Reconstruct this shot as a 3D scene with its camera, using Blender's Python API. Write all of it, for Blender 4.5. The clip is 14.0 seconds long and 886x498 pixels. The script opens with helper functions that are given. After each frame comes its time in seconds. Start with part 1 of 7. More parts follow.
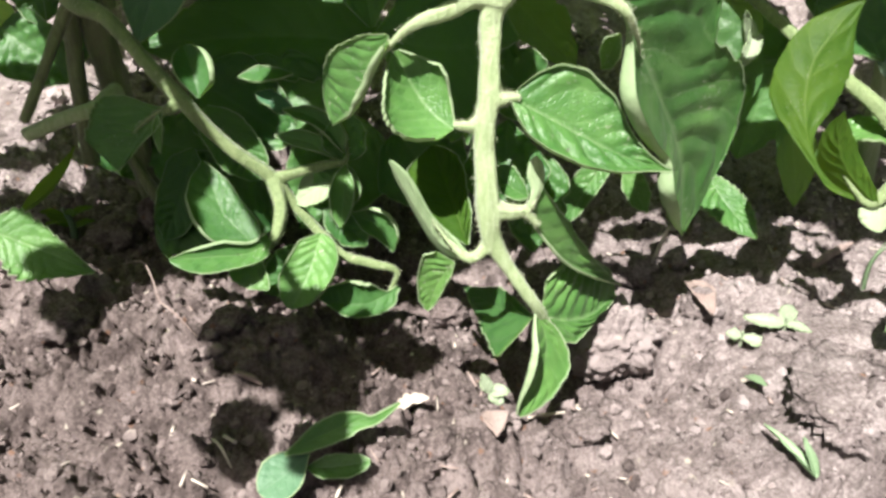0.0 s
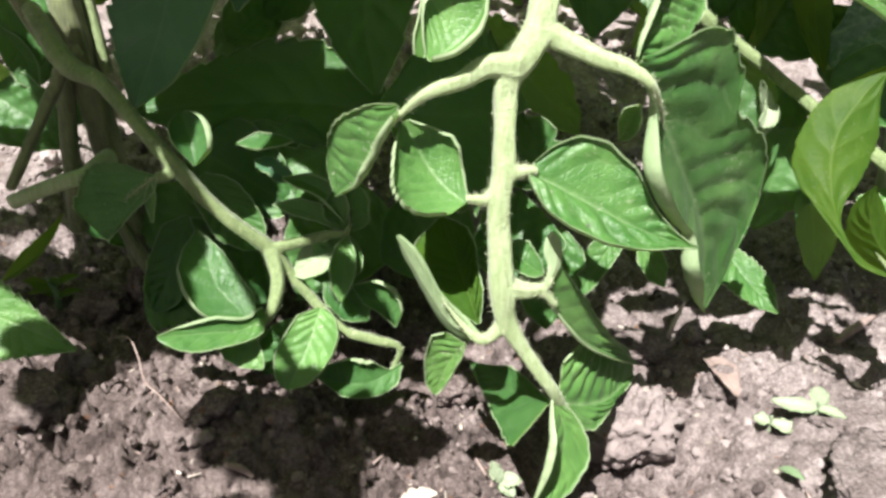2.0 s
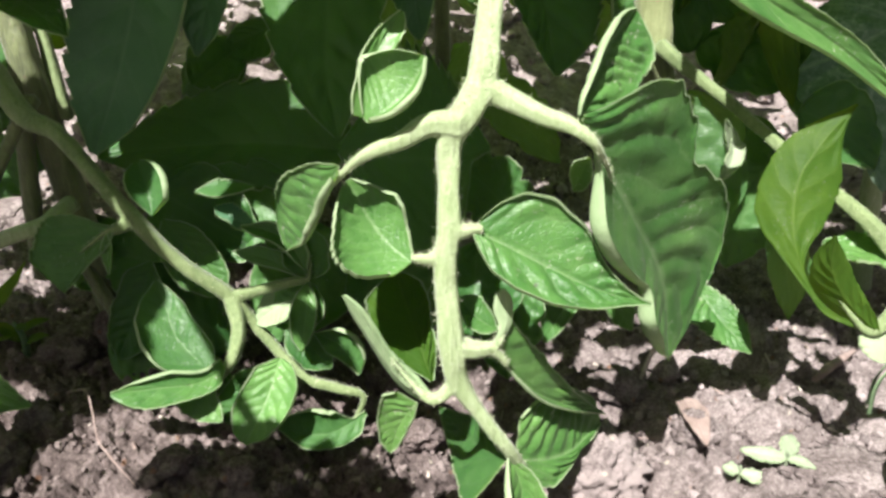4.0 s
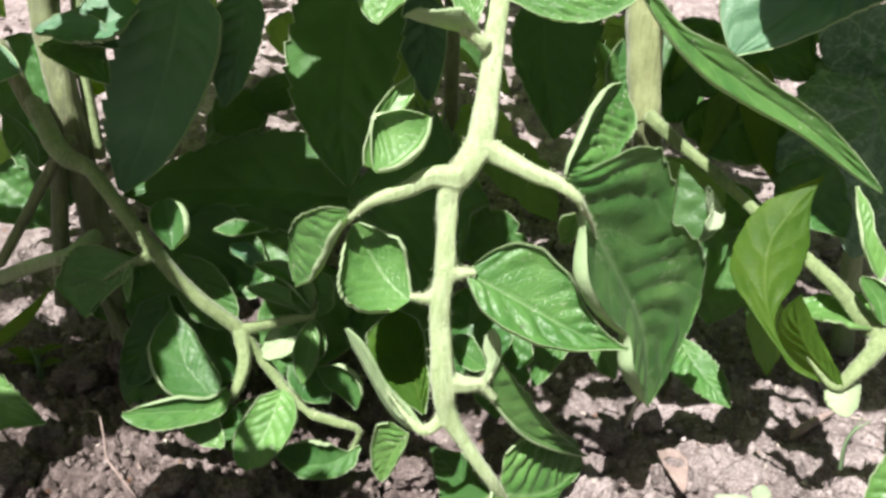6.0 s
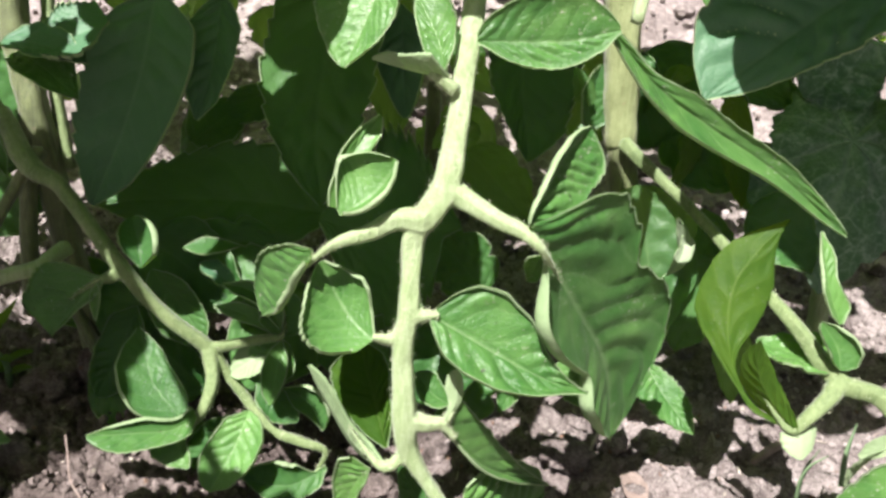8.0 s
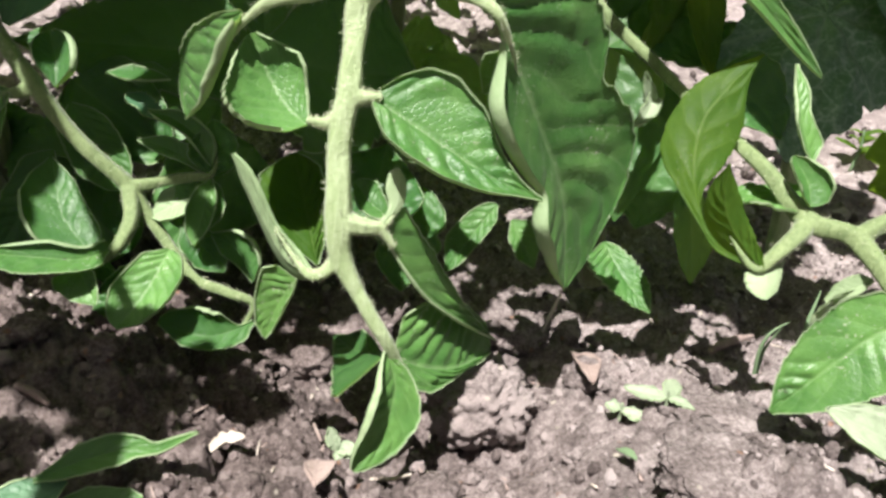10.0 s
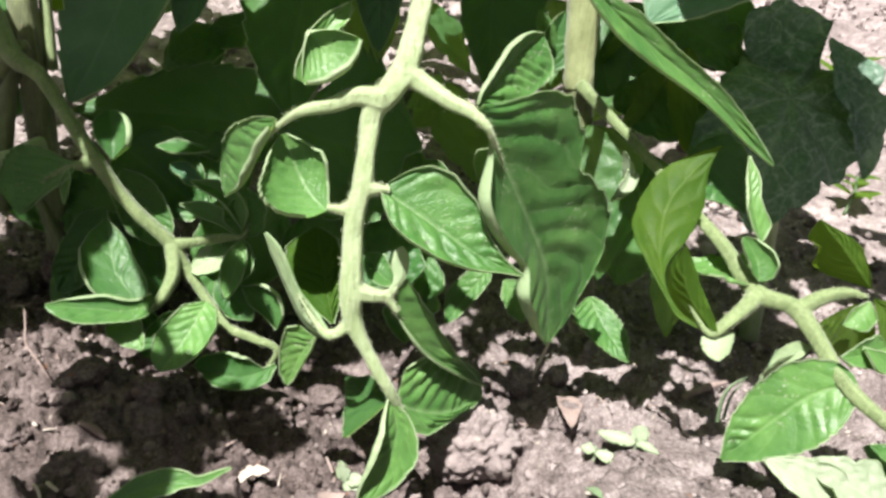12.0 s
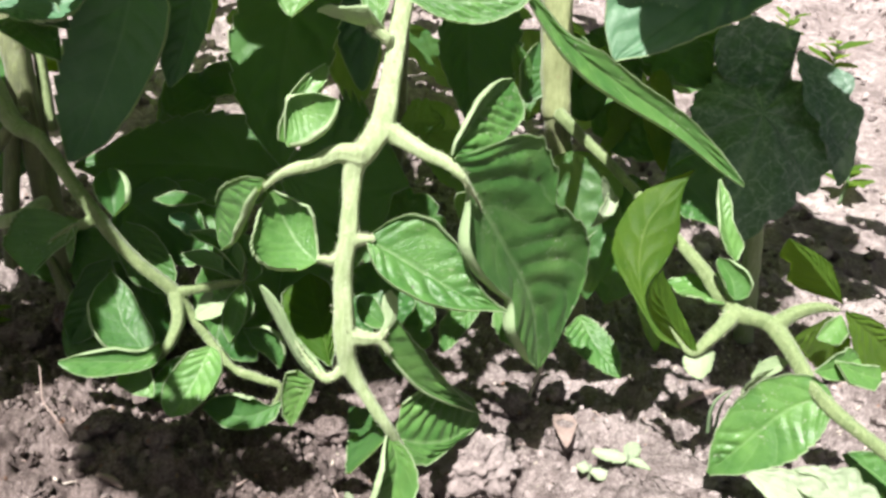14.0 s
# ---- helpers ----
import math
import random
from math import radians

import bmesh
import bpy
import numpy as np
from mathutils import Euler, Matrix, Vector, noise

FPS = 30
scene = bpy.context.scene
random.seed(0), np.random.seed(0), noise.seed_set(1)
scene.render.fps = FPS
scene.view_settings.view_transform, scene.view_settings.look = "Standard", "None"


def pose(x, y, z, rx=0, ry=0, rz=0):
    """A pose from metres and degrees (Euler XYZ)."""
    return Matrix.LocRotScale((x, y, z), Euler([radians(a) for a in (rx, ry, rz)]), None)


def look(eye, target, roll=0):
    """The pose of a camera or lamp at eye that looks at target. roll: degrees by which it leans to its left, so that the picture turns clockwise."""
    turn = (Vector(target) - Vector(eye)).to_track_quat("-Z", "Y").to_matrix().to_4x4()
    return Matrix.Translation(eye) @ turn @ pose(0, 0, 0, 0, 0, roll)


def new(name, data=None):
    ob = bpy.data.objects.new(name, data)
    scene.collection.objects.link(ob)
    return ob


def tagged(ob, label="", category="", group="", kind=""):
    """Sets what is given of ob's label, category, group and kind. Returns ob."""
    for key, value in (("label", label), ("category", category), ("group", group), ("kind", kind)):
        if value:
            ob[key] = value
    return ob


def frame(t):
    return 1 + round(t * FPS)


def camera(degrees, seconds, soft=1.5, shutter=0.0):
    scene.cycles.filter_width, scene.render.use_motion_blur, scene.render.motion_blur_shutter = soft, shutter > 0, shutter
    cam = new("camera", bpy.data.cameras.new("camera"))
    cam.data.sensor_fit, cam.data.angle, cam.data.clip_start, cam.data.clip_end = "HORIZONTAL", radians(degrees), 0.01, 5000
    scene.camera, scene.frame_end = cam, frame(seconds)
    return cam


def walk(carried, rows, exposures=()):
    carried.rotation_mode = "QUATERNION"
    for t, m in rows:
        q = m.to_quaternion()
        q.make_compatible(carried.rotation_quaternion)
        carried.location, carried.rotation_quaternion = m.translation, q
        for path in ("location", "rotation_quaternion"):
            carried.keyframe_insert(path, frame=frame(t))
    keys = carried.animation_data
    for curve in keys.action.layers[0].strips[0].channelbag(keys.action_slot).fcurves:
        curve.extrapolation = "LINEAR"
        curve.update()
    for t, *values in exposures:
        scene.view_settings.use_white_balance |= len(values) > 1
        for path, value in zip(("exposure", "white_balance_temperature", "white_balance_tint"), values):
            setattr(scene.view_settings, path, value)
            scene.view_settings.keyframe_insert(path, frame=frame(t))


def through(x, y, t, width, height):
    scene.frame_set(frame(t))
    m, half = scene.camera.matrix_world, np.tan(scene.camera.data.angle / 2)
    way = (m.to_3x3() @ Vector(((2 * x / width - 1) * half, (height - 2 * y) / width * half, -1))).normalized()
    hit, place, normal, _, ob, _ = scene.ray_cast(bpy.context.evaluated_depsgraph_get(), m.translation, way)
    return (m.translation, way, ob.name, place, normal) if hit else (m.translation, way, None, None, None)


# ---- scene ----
cam = camera(66.35, 14.0, soft=2.9)
PATH = [
    (0, (0.00656, 0.00559, 0.19686), (0.00014, 0.17564, 0.09180), -0.67),
    (0.5, (0.00533, 0.01125, 0.20032), (0.00396, 0.18446, 0.10034), -0.01),
    (1, (0.01428, 0.01716, 0.19964), (0.01578, 0.19293, 0.10423), -0.47),
    (1.5, (0.01073, 0.02009, 0.20631), (0.00668, 0.19411, 0.10782), -2.15),
    (2, (0.00183, 0.01837, 0.19550), (-0.00267, 0.19680, 0.10527), -0.09),
    (2.5, (-0.00143, 0.01944, 0.19929), (-0.00563, 0.20012, 0.11363), -0.54),
    (3, (0.00411, 0.02422, 0.20155), (-0.00096, 0.20595, 0.11818), -0.35),
    (3.2, (0.01131, 0.02843, 0.20430), (0.00575, 0.20979, 0.12017), -0.81),
    (5.3, (0.01711, 0.02051, 0.20468), (0.01036, 0.19757, 0.11191), -1.41),
    (5.5, (0.01316, 0.01853, 0.20552), (0.00617, 0.19541, 0.11243), -1.23),
    (6, (0.01803, 0.01244, 0.20782), (0.01013, 0.19837, 0.13456), 1.22),
    (6.5, (0.02299, 0.01194, 0.20413), (0.01979, 0.19680, 0.12785), 1.01),
    (7, (0.01468, 0.01125, 0.22170), (0.01112, 0.19493, 0.14263), 2.40),
    (7.2, (0.01853, 0.01150, 0.22431), (0.01460, 0.19518, 0.14530), 3.33),
    (9.3, (0.02469, 0.03112, 0.20203), (0.01982, 0.21406, 0.12134), 2.78),
    (9.5, (0.02494, 0.02717, 0.18553), (0.02268, 0.21075, 0.10620), 5.70),
    (10, (0.03170, 0.01487, 0.16964), (0.03861, 0.19956, 0.09323), 7.45),
    (10.5, (0.03526, 0.01391, 0.16995), (0.04773, 0.19972, 0.09702), 8.50),
    (11, (0.03521, 0.01008, 0.17935), (0.04609, 0.19467, 0.10315), 8.55),
    (11.5, (0.03091, -0.00351, 0.18041), (0.03753, 0.18206, 0.10612), 9.97),
    (12, (0.03417, -0.00695, 0.19390), (0.03593, 0.17947, 0.12149), 7.92),
    (12.5, (0.03342, -0.00932, 0.20108), (0.03180, 0.17710, 0.12867), 6.66),
    (13, (0.03654, -0.01075, 0.20119), (0.03295, 0.17496, 0.12704), 6.04),
    (13.5, (0.04015, -0.01458, 0.20615), (0.03795, 0.17132, 0.13243), 4.96),
    (14, (0.03969, -0.01155, 0.20929), (0.03887, 0.17472, 0.13647), 4.13),
]
walk(cam, [(t, look(eye, target, roll)) for t, eye, target, roll in PATH],
     exposures=[(0.0, 1.7), (3.0, 1.68), (5.5, 1.58), (7.0, 1.66), (9.5, 1.48), (10.0, 1.48), (11.0, 1.56), (12.5, 1.64), (14.0, 1.66)])

# ---- sky and sun ----
SUN = Vector((-0.22, -0.42, 0.88)).normalized()
world = bpy.data.worlds.new("sky")
scene.world = world
world.use_nodes = True
sky = world.node_tree.nodes.new("ShaderNodeTexSky")
sky.sky_type = "NISHITA"
sky.sun_disc = False
sky.dust_density = 6.0
sky.ozone_density = 0.4
sky.sun_elevation = math.asin(SUN.z)
sky.sun_rotation = math.atan2(SUN.x, SUN.y)
background = world.node_tree.nodes["Background"]
background.inputs["Strength"].default_value = 0.0155
world.node_tree.links.new(sky.outputs[0], background.inputs["Color"])
sun_data = bpy.data.lights.new("sun", "SUN")
sun_data.energy = 5.0
sun_data.angle = radians(0.6)
sun_data.color = (1.0, 0.955, 0.92)
sun = new("sun", sun_data)
sun.matrix_world = look(SUN * 5, (0, 0, 0))


# ---- materials ----
def material(name):
    m = bpy.data.materials.new(name)
    m.use_nodes = True
    m.node_tree.nodes.clear()
    return m, m.node_tree.nodes, m.node_tree.links


def node(nodes, kind, **values):
    n = nodes.new(kind)
    for key, value in values.items():
        key = key.replace("_", " ")
        n.inputs[key].default_value = value
    return n


def ramp(nodes, links, source, stops):
    r = nodes.new("ShaderNodeValToRGB")
    while len(r.color_ramp.elements) < len(stops):
        r.color_ramp.elements.new(0.5)
    for e, (at, colour) in zip(r.color_ramp.elements, stops):
        e.position = at
        e.color = (*colour, 1)
    links.new(source, r.inputs[0])
    return r.outputs[0]


def math_node(nodes, links, op, a, b=None):
    m = nodes.new("ShaderNodeMath")
    m.operation = op
    for slot, value in ((0, a), (1, b)):
        if value is None:
            continue
        if isinstance(value, (int, float)):
            m.inputs[slot].default_value = value
        else:
            links.new(value, m.inputs[slot])
    return m.outputs[0]


def mix(nodes, links, factor, a, b, blend="MIX"):
    m = nodes.new("ShaderNodeMix")
    m.data_type = "RGBA"
    m.blend_type = blend
    for slot, value in ((0, factor), (6, a), (7, b)):
        if isinstance(value, (int, float)):
            m.inputs[slot].default_value = value
        elif isinstance(value, tuple):
            m.inputs[slot].default_value = (*value, 1)
        else:
            links.new(value, m.inputs[slot])
    return m.outputs[2]


def noise_out(nodes, links, coords, scale, detail=4.0, rough=0.6):
    n = node(nodes, "ShaderNodeTexNoise", Scale=scale, Detail=detail, Roughness=rough)
    links.new(coords, n.inputs["Vector"])
    return n.outputs["Fac"]


def leaf_material(name, dark, light, vein, through, translucency, gloss=0.42, vein_width=0.05, specks=0.0, bumps=0.35, shine=0.38):
    """A leaf: mottled green with paler midrib and side veins along the leaf's own length and width."""
    m, nodes, links = material(name)
    out = nodes.new("ShaderNodeOutputMaterial")
    uv = nodes.new("ShaderNodeTexCoord")
    sep = nodes.new("ShaderNodeSeparateXYZ")
    links.new(uv.outputs["UV"], sep.inputs[0])
    along, across = sep.outputs[0], math_node(nodes, links, "ABSOLUTE", math_node(nodes, links, "SUBTRACT", sep.outputs[1], 0.5))
    info = nodes.new("ShaderNodeObjectInfo")
    # side veins sweep forward from the midrib
    phase = math_node(nodes, links, "SUBTRACT", math_node(nodes, links, "MULTIPLY", along, 7.0), math_node(nodes, links, "MULTIPLY", across, 3.2))
    side = math_node(nodes, links, "PINGPONG", phase, 0.5)
    side_line = ramp(nodes, links, side, [(0.0, (1, 1, 1)), (vein_width * 1.6, (0, 0, 0))])
    mid_line = ramp(nodes, links, across, [(0.0, (1, 1, 1)), (vein_width * 0.55, (0, 0, 0))])
    veins = math_node(nodes, links, "MAXIMUM", math_node(nodes, links, "MULTIPLY", side_line, 0.45), mid_line)
    cells = nodes.new("ShaderNodeTexVoronoi")
    cells.feature = "DISTANCE_TO_EDGE"
    cells.inputs["Scale"].default_value = 700.0
    links.new(uv.outputs["Object"], cells.inputs["Vector"])
    net = ramp(nodes, links, cells.outputs["Distance"], [(0.0, (1, 1, 1)), (0.12, (0, 0, 0))])
    blisters = nodes.new("ShaderNodeTexVoronoi")
    blisters.feature = "SMOOTH_F1"
    blisters.inputs["Scale"].default_value = 330.0
    links.new(uv.outputs["Object"], blisters.inputs["Vector"])
    blotch = noise_out(nodes, links, uv.outputs["Object"], 90.0, 5.0, 0.65)
    shade = math_node(nodes, links, "ADD", math_node(nodes, links, "MULTIPLY", blotch, 0.9), math_node(nodes, links, "MULTIPLY", math_node(nodes, links, "SUBTRACT", info.outputs["Random"], 0.5), 0.3))
    colour = ramp(nodes, links, shade, [(0.25, dark), (0.7, light)])
    colour = mix(nodes, links, math_node(nodes, links, "MULTIPLY", net, 0.05), colour, vein)
    colour = mix(nodes, links, math_node(nodes, links, "MULTIPLY", veins, 0.36), colour, vein)
    colour = mix(nodes, links, math_node(nodes, links, "MULTIPLY", ramp(nodes, links, blisters.outputs["Distance"], [(0.25, (0, 0, 0)), (0.75, (1, 1, 1))]), 0.2), colour, dark)
    if specks:
        dots = noise_out(nodes, links, uv.outputs["Object"], 900.0, 2.0, 0.8)
        patches = noise_out(nodes, links, uv.outputs["Object"], 60.0, 3.0)
        dust = math_node(nodes, links, "MULTIPLY", ramp(nodes, links, dots, [(0.62, (0, 0, 0)), (0.7, (1, 1, 1))]), ramp(nodes, links, patches, [(0.48, (0, 0, 0)), (0.62, (1, 1, 1))]))
        colour = mix(nodes, links, math_node(nodes, links, "MULTIPLY", dust, specks), colour, (0.5, 0.47, 0.4))
        spots = noise_out(nodes, links, uv.outputs["Object"], 330.0, 1.0, 0.4)
        spot = ramp(nodes, links, spots, [(0.76, (0, 0, 0)), (0.79, (1, 1, 1))])
        colour = mix(nodes, links, math_node(nodes, links, "MULTIPLY", spot, specks), colour, (0.03, 0.035, 0.02))
    bump = node(nodes, "ShaderNodeBump", Strength=min(1.0, bumps * 1.2), Distance=0.0006)
    height = math_node(nodes, links, "SUBTRACT", math_node(nodes, links, "MULTIPLY", noise_out(nodes, links, uv.outputs["Object"], 700.0, 4.0), 0.25), math_node(nodes, links, "ADD", math_node(nodes, links, "MULTIPLY", veins, 0.15), math_node(nodes, links, "ADD", math_node(nodes, links, "MULTIPLY", net, 0.12), math_node(nodes, links, "MULTIPLY", blisters.outputs["Distance"], 0.12))))
    links.new(height, bump.inputs["Height"])
    surface = node(nodes, "ShaderNodeBsdfPrincipled", Roughness=gloss)
    surface.inputs["Specular IOR Level"].default_value = shine
    surface.inputs["Sheen Weight"].default_value = 0.03
    surface.inputs["Sheen Roughness"].default_value = 0.5
    links.new(colour, surface.inputs["Base Color"])
    links.new(bump.outputs[0], surface.inputs["Normal"])
    glow = nodes.new("ShaderNodeBsdfTranslucent")
    links.new(mix(nodes, links, math_node(nodes, links, "MULTIPLY", blotch, 0.5), through, tuple(0.55 * c for c in through)), glow.inputs["Color"])
    links.new(bump.outputs[0], glow.inputs["Normal"])
    both = nodes.new("ShaderNodeMixShader")
    both.inputs[0].default_value = translucency
    links.new(surface.outputs[0], both.inputs[1])
    links.new(glow.outputs[0], both.inputs[2])
    links.new(both.outputs[0], out.inputs[0])
    return m


def plain_material(name, dark, light, scale, rough=0.8, bump_scale=400.0, bump_strength=0.4, bump_distance=0.0006, streak=None, translucency=0.0):
    """Mottled matt or glossy matter: noise at two sizes, with relief."""
    m, nodes, links = material(name)
    out = nodes.new("ShaderNodeOutputMaterial")
    coords = nodes.new("ShaderNodeTexCoord")
    where = coords.outputs["Object"]
    if streak:
        stretch = nodes.new("ShaderNodeMapping")
        stretch.inputs["Scale"].default_value = streak
        links.new(where, stretch.inputs[0])
        where = stretch.outputs[0]
    info = nodes.new("ShaderNodeObjectInfo")
    big = noise_out(nodes, links, where, scale, 5.0, 0.6)
    fine = noise_out(nodes, links, where, scale * 9, 3.0, 0.7)
    value = math_node(nodes, links, "ADD", math_node(nodes, links, "MULTIPLY", big, 0.65), math_node(nodes, links, "MULTIPLY", fine, 0.35))
    value = math_node(nodes, links, "ADD", value, math_node(nodes, links, "MULTIPLY", math_node(nodes, links, "SUBTRACT", info.outputs["Random"], 0.5), 0.12))
    colour = ramp(nodes, links, value, [(0.32, dark), (0.68, light)])
    bump = node(nodes, "ShaderNodeBump", Strength=bump_strength, Distance=bump_distance)
    links.new(noise_out(nodes, links, where, bump_scale, 6.0, 0.7), bump.inputs["Height"])
    surface = node(nodes, "ShaderNodeBsdfPrincipled", Roughness=rough)
    surface.inputs["Specular IOR Level"].default_value = 0.25 if rough > 0.7 else 0.5
    links.new(colour, surface.inputs["Base Color"])
    links.new(bump.outputs[0], surface.inputs["Normal"])
    end = surface
    if translucency:
        glow = nodes.new("ShaderNodeBsdfTranslucent")
        links.new(colour, glow.inputs["Color"])
        end = nodes.new("ShaderNodeMixShader")
        end.inputs[0].default_value = translucency
        links.new(surface.outputs[0], end.inputs[1])
        links.new(glow.outputs[0], end.inputs[2])
    links.new(end.outputs[0], out.inputs[0])
    return m


def soil_material(name="dry_soil", uneven=0.0, paler=0.0):
    m, nodes, links = material(name)
    out = nodes.new("ShaderNodeOutputMaterial")
    where = nodes.new("ShaderNodeTexCoord").outputs["Object"]
    broad = noise_out(nodes, links, where, 14.0, 4.0, 0.6)
    middle = noise_out(nodes, links, where, 110.0, 5.0, 0.65)
    grain = noise_out(nodes, links, where, 900.0, 3.0, 0.75)
    value = math_node(nodes, links, "ADD", math_node(nodes, links, "MULTIPLY", broad, 0.25), math_node(nodes, links, "MULTIPLY", middle, 0.37))
    value = math_node(nodes, links, "ADD", value, math_node(nodes, links, "MULTIPLY", grain, 0.38))
    if paler:
        value = math_node(nodes, links, "ADD", value, paler)
    if uneven:
        island = nodes.new("ShaderNodeNewGeometry").outputs["Random Per Island"]
        value = math_node(nodes, links, "ADD", value, math_node(nodes, links, "MULTIPLY", math_node(nodes, links, "SUBTRACT", island, 0.4), uneven))
    colour = ramp(nodes, links, value, [(0.37, (0.076, 0.061, 0.058)), (0.49, (0.205, 0.172, 0.165)), (0.61, (0.41, 0.358, 0.348))])
    # loose, darker soil at one plant's foot; its colour also deepens the shade
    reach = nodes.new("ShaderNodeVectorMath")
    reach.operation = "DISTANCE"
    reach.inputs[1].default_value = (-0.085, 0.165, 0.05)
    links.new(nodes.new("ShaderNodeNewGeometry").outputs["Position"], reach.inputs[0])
    dark_patch = math_node(nodes, links, "SUBTRACT", math_node(nodes, links, "ADD", broad, 1.15), math_node(nodes, links, "MULTIPLY", reach.outputs["Value"], 7.0))
    colour = mix(nodes, links, ramp(nodes, links, dark_patch, [(0.3, (0, 0, 0)), (1.0, (0.75, 0.75, 0.75))]), colour, mix(nodes, links, 1.0, colour, (0.54, 0.49, 0.47), "MULTIPLY"))
    # scattered pale grains and rusty bits of straw dust
    cells = nodes.new("ShaderNodeTexVoronoi")
    cells.inputs["Scale"].default_value = 260.0
    links.new(where, cells.inputs["Vector"])
    sep = nodes.new("ShaderNodeSeparateColor")
    links.new(cells.outputs["Color"], sep.inputs[0])
    pale = ramp(nodes, links, sep.outputs[0], [(0.93, (0, 0, 0)), (0.95, (1, 1, 1))])
    near = ramp(nodes, links, cells.outputs["Distance"], [(0.15, (1, 1, 1)), (0.3, (0, 0, 0))])
    colour = mix(nodes, links, math_node(nodes, links, "MULTIPLY", pale, near), colour, (0.42, 0.38, 0.32))
    rusty = ramp(nodes, links, sep.outputs[1], [(0.92, (0, 0, 0)), (0.95, (1, 1, 1))])
    colour = mix(nodes, links, math_node(nodes, links, "MULTIPLY", math_node(nodes, links, "MULTIPLY", rusty, near), 0.7), colour, (0.25, 0.13, 0.075))
    bump = node(nodes, "ShaderNodeBump", Strength=1.0, Distance=0.0022)
    links.new(math_node(nodes, links, "ADD", noise_out(nodes, links, where, 380.0, 8.0, 0.72), math_node(nodes, links, "MULTIPLY", grain, 0.4)), bump.inputs["Height"])
    surface = node(nodes, "ShaderNodeBsdfPrincipled", Roughness=0.95)
    surface.inputs["Specular IOR Level"].default_value = 0.15
    links.new(colour, surface.inputs["Base Color"])
    links.new(bump.outputs[0], surface.inputs["Normal"])
    links.new(surface.outputs[0], out.inputs[0])
    return m


def stem_material(name, dark, light, streaks, rough=0.5, translucency=0.1):
    """A stalk: long streaks along it, uneven patches, fine grain."""
    m, nodes, links = material(name)
    out = nodes.new("ShaderNodeOutputMaterial")
    coords = nodes.new("ShaderNodeTexCoord")
    stretch = nodes.new("ShaderNodeMapping")
    stretch.inputs["Scale"].default_value = (900.0, 900.0, 70.0)
    links.new(coords.outputs["Object"], stretch.inputs[0])
    lines = noise_out(nodes, links, stretch.outputs[0], 1.0, 4.0, 0.6)
    patches = noise_out(nodes, links, coords.outputs["Object"], 130.0, 4.0, 0.6)
    grain = noise_out(nodes, links, coords.outputs["Object"], 1500.0, 3.0, 0.7)
    value = math_node(nodes, links, "ADD", math_node(nodes, links, "MULTIPLY", lines, 0.42), math_node(nodes, links, "MULTIPLY", patches, 0.38))
    value = math_node(nodes, links, "ADD", value, math_node(nodes, links, "MULTIPLY", grain, 0.2))
    colour = ramp(nodes, links, value, [(0.36, dark), (0.5, tuple(0.5 * (a + b) for a, b in zip(dark, light))), (0.64, light)])
    spots = noise_out(nodes, links, coords.outputs["Object"], 420.0, 2.0, 0.5)
    colour = mix(nodes, links, ramp(nodes, links, spots, [(0.66, (0, 0, 0)), (0.74, (0.6, 0.6, 0.6))]), colour, streaks)
    bump = node(nodes, "ShaderNodeBump", Strength=0.9, Distance=0.0007)
    links.new(math_node(nodes, links, "ADD", lines, math_node(nodes, links, "MULTIPLY", grain, 0.5)), bump.inputs["Height"])
    surface = node(nodes, "ShaderNodeBsdfPrincipled", Roughness=rough)
    surface.inputs["Specular IOR Level"].default_value = 0.4
    surface.inputs["Sheen Weight"].default_value = 0.25
    surface.inputs["Sheen Roughness"].default_value = 0.4
    links.new(colour, surface.inputs["Base Color"])
    links.new(bump.outputs[0], surface.inputs["Normal"])
    glow = nodes.new("ShaderNodeBsdfTranslucent")
    links.new(colour, glow.inputs["Color"])
    both = nodes.new("ShaderNodeMixShader")
    both.inputs[0].default_value = translucency
    links.new(surface.outputs[0], both.inputs[1])
    links.new(glow.outputs[0], both.inputs[2])
    links.new(both.outputs[0], out.inputs[0])
    return m


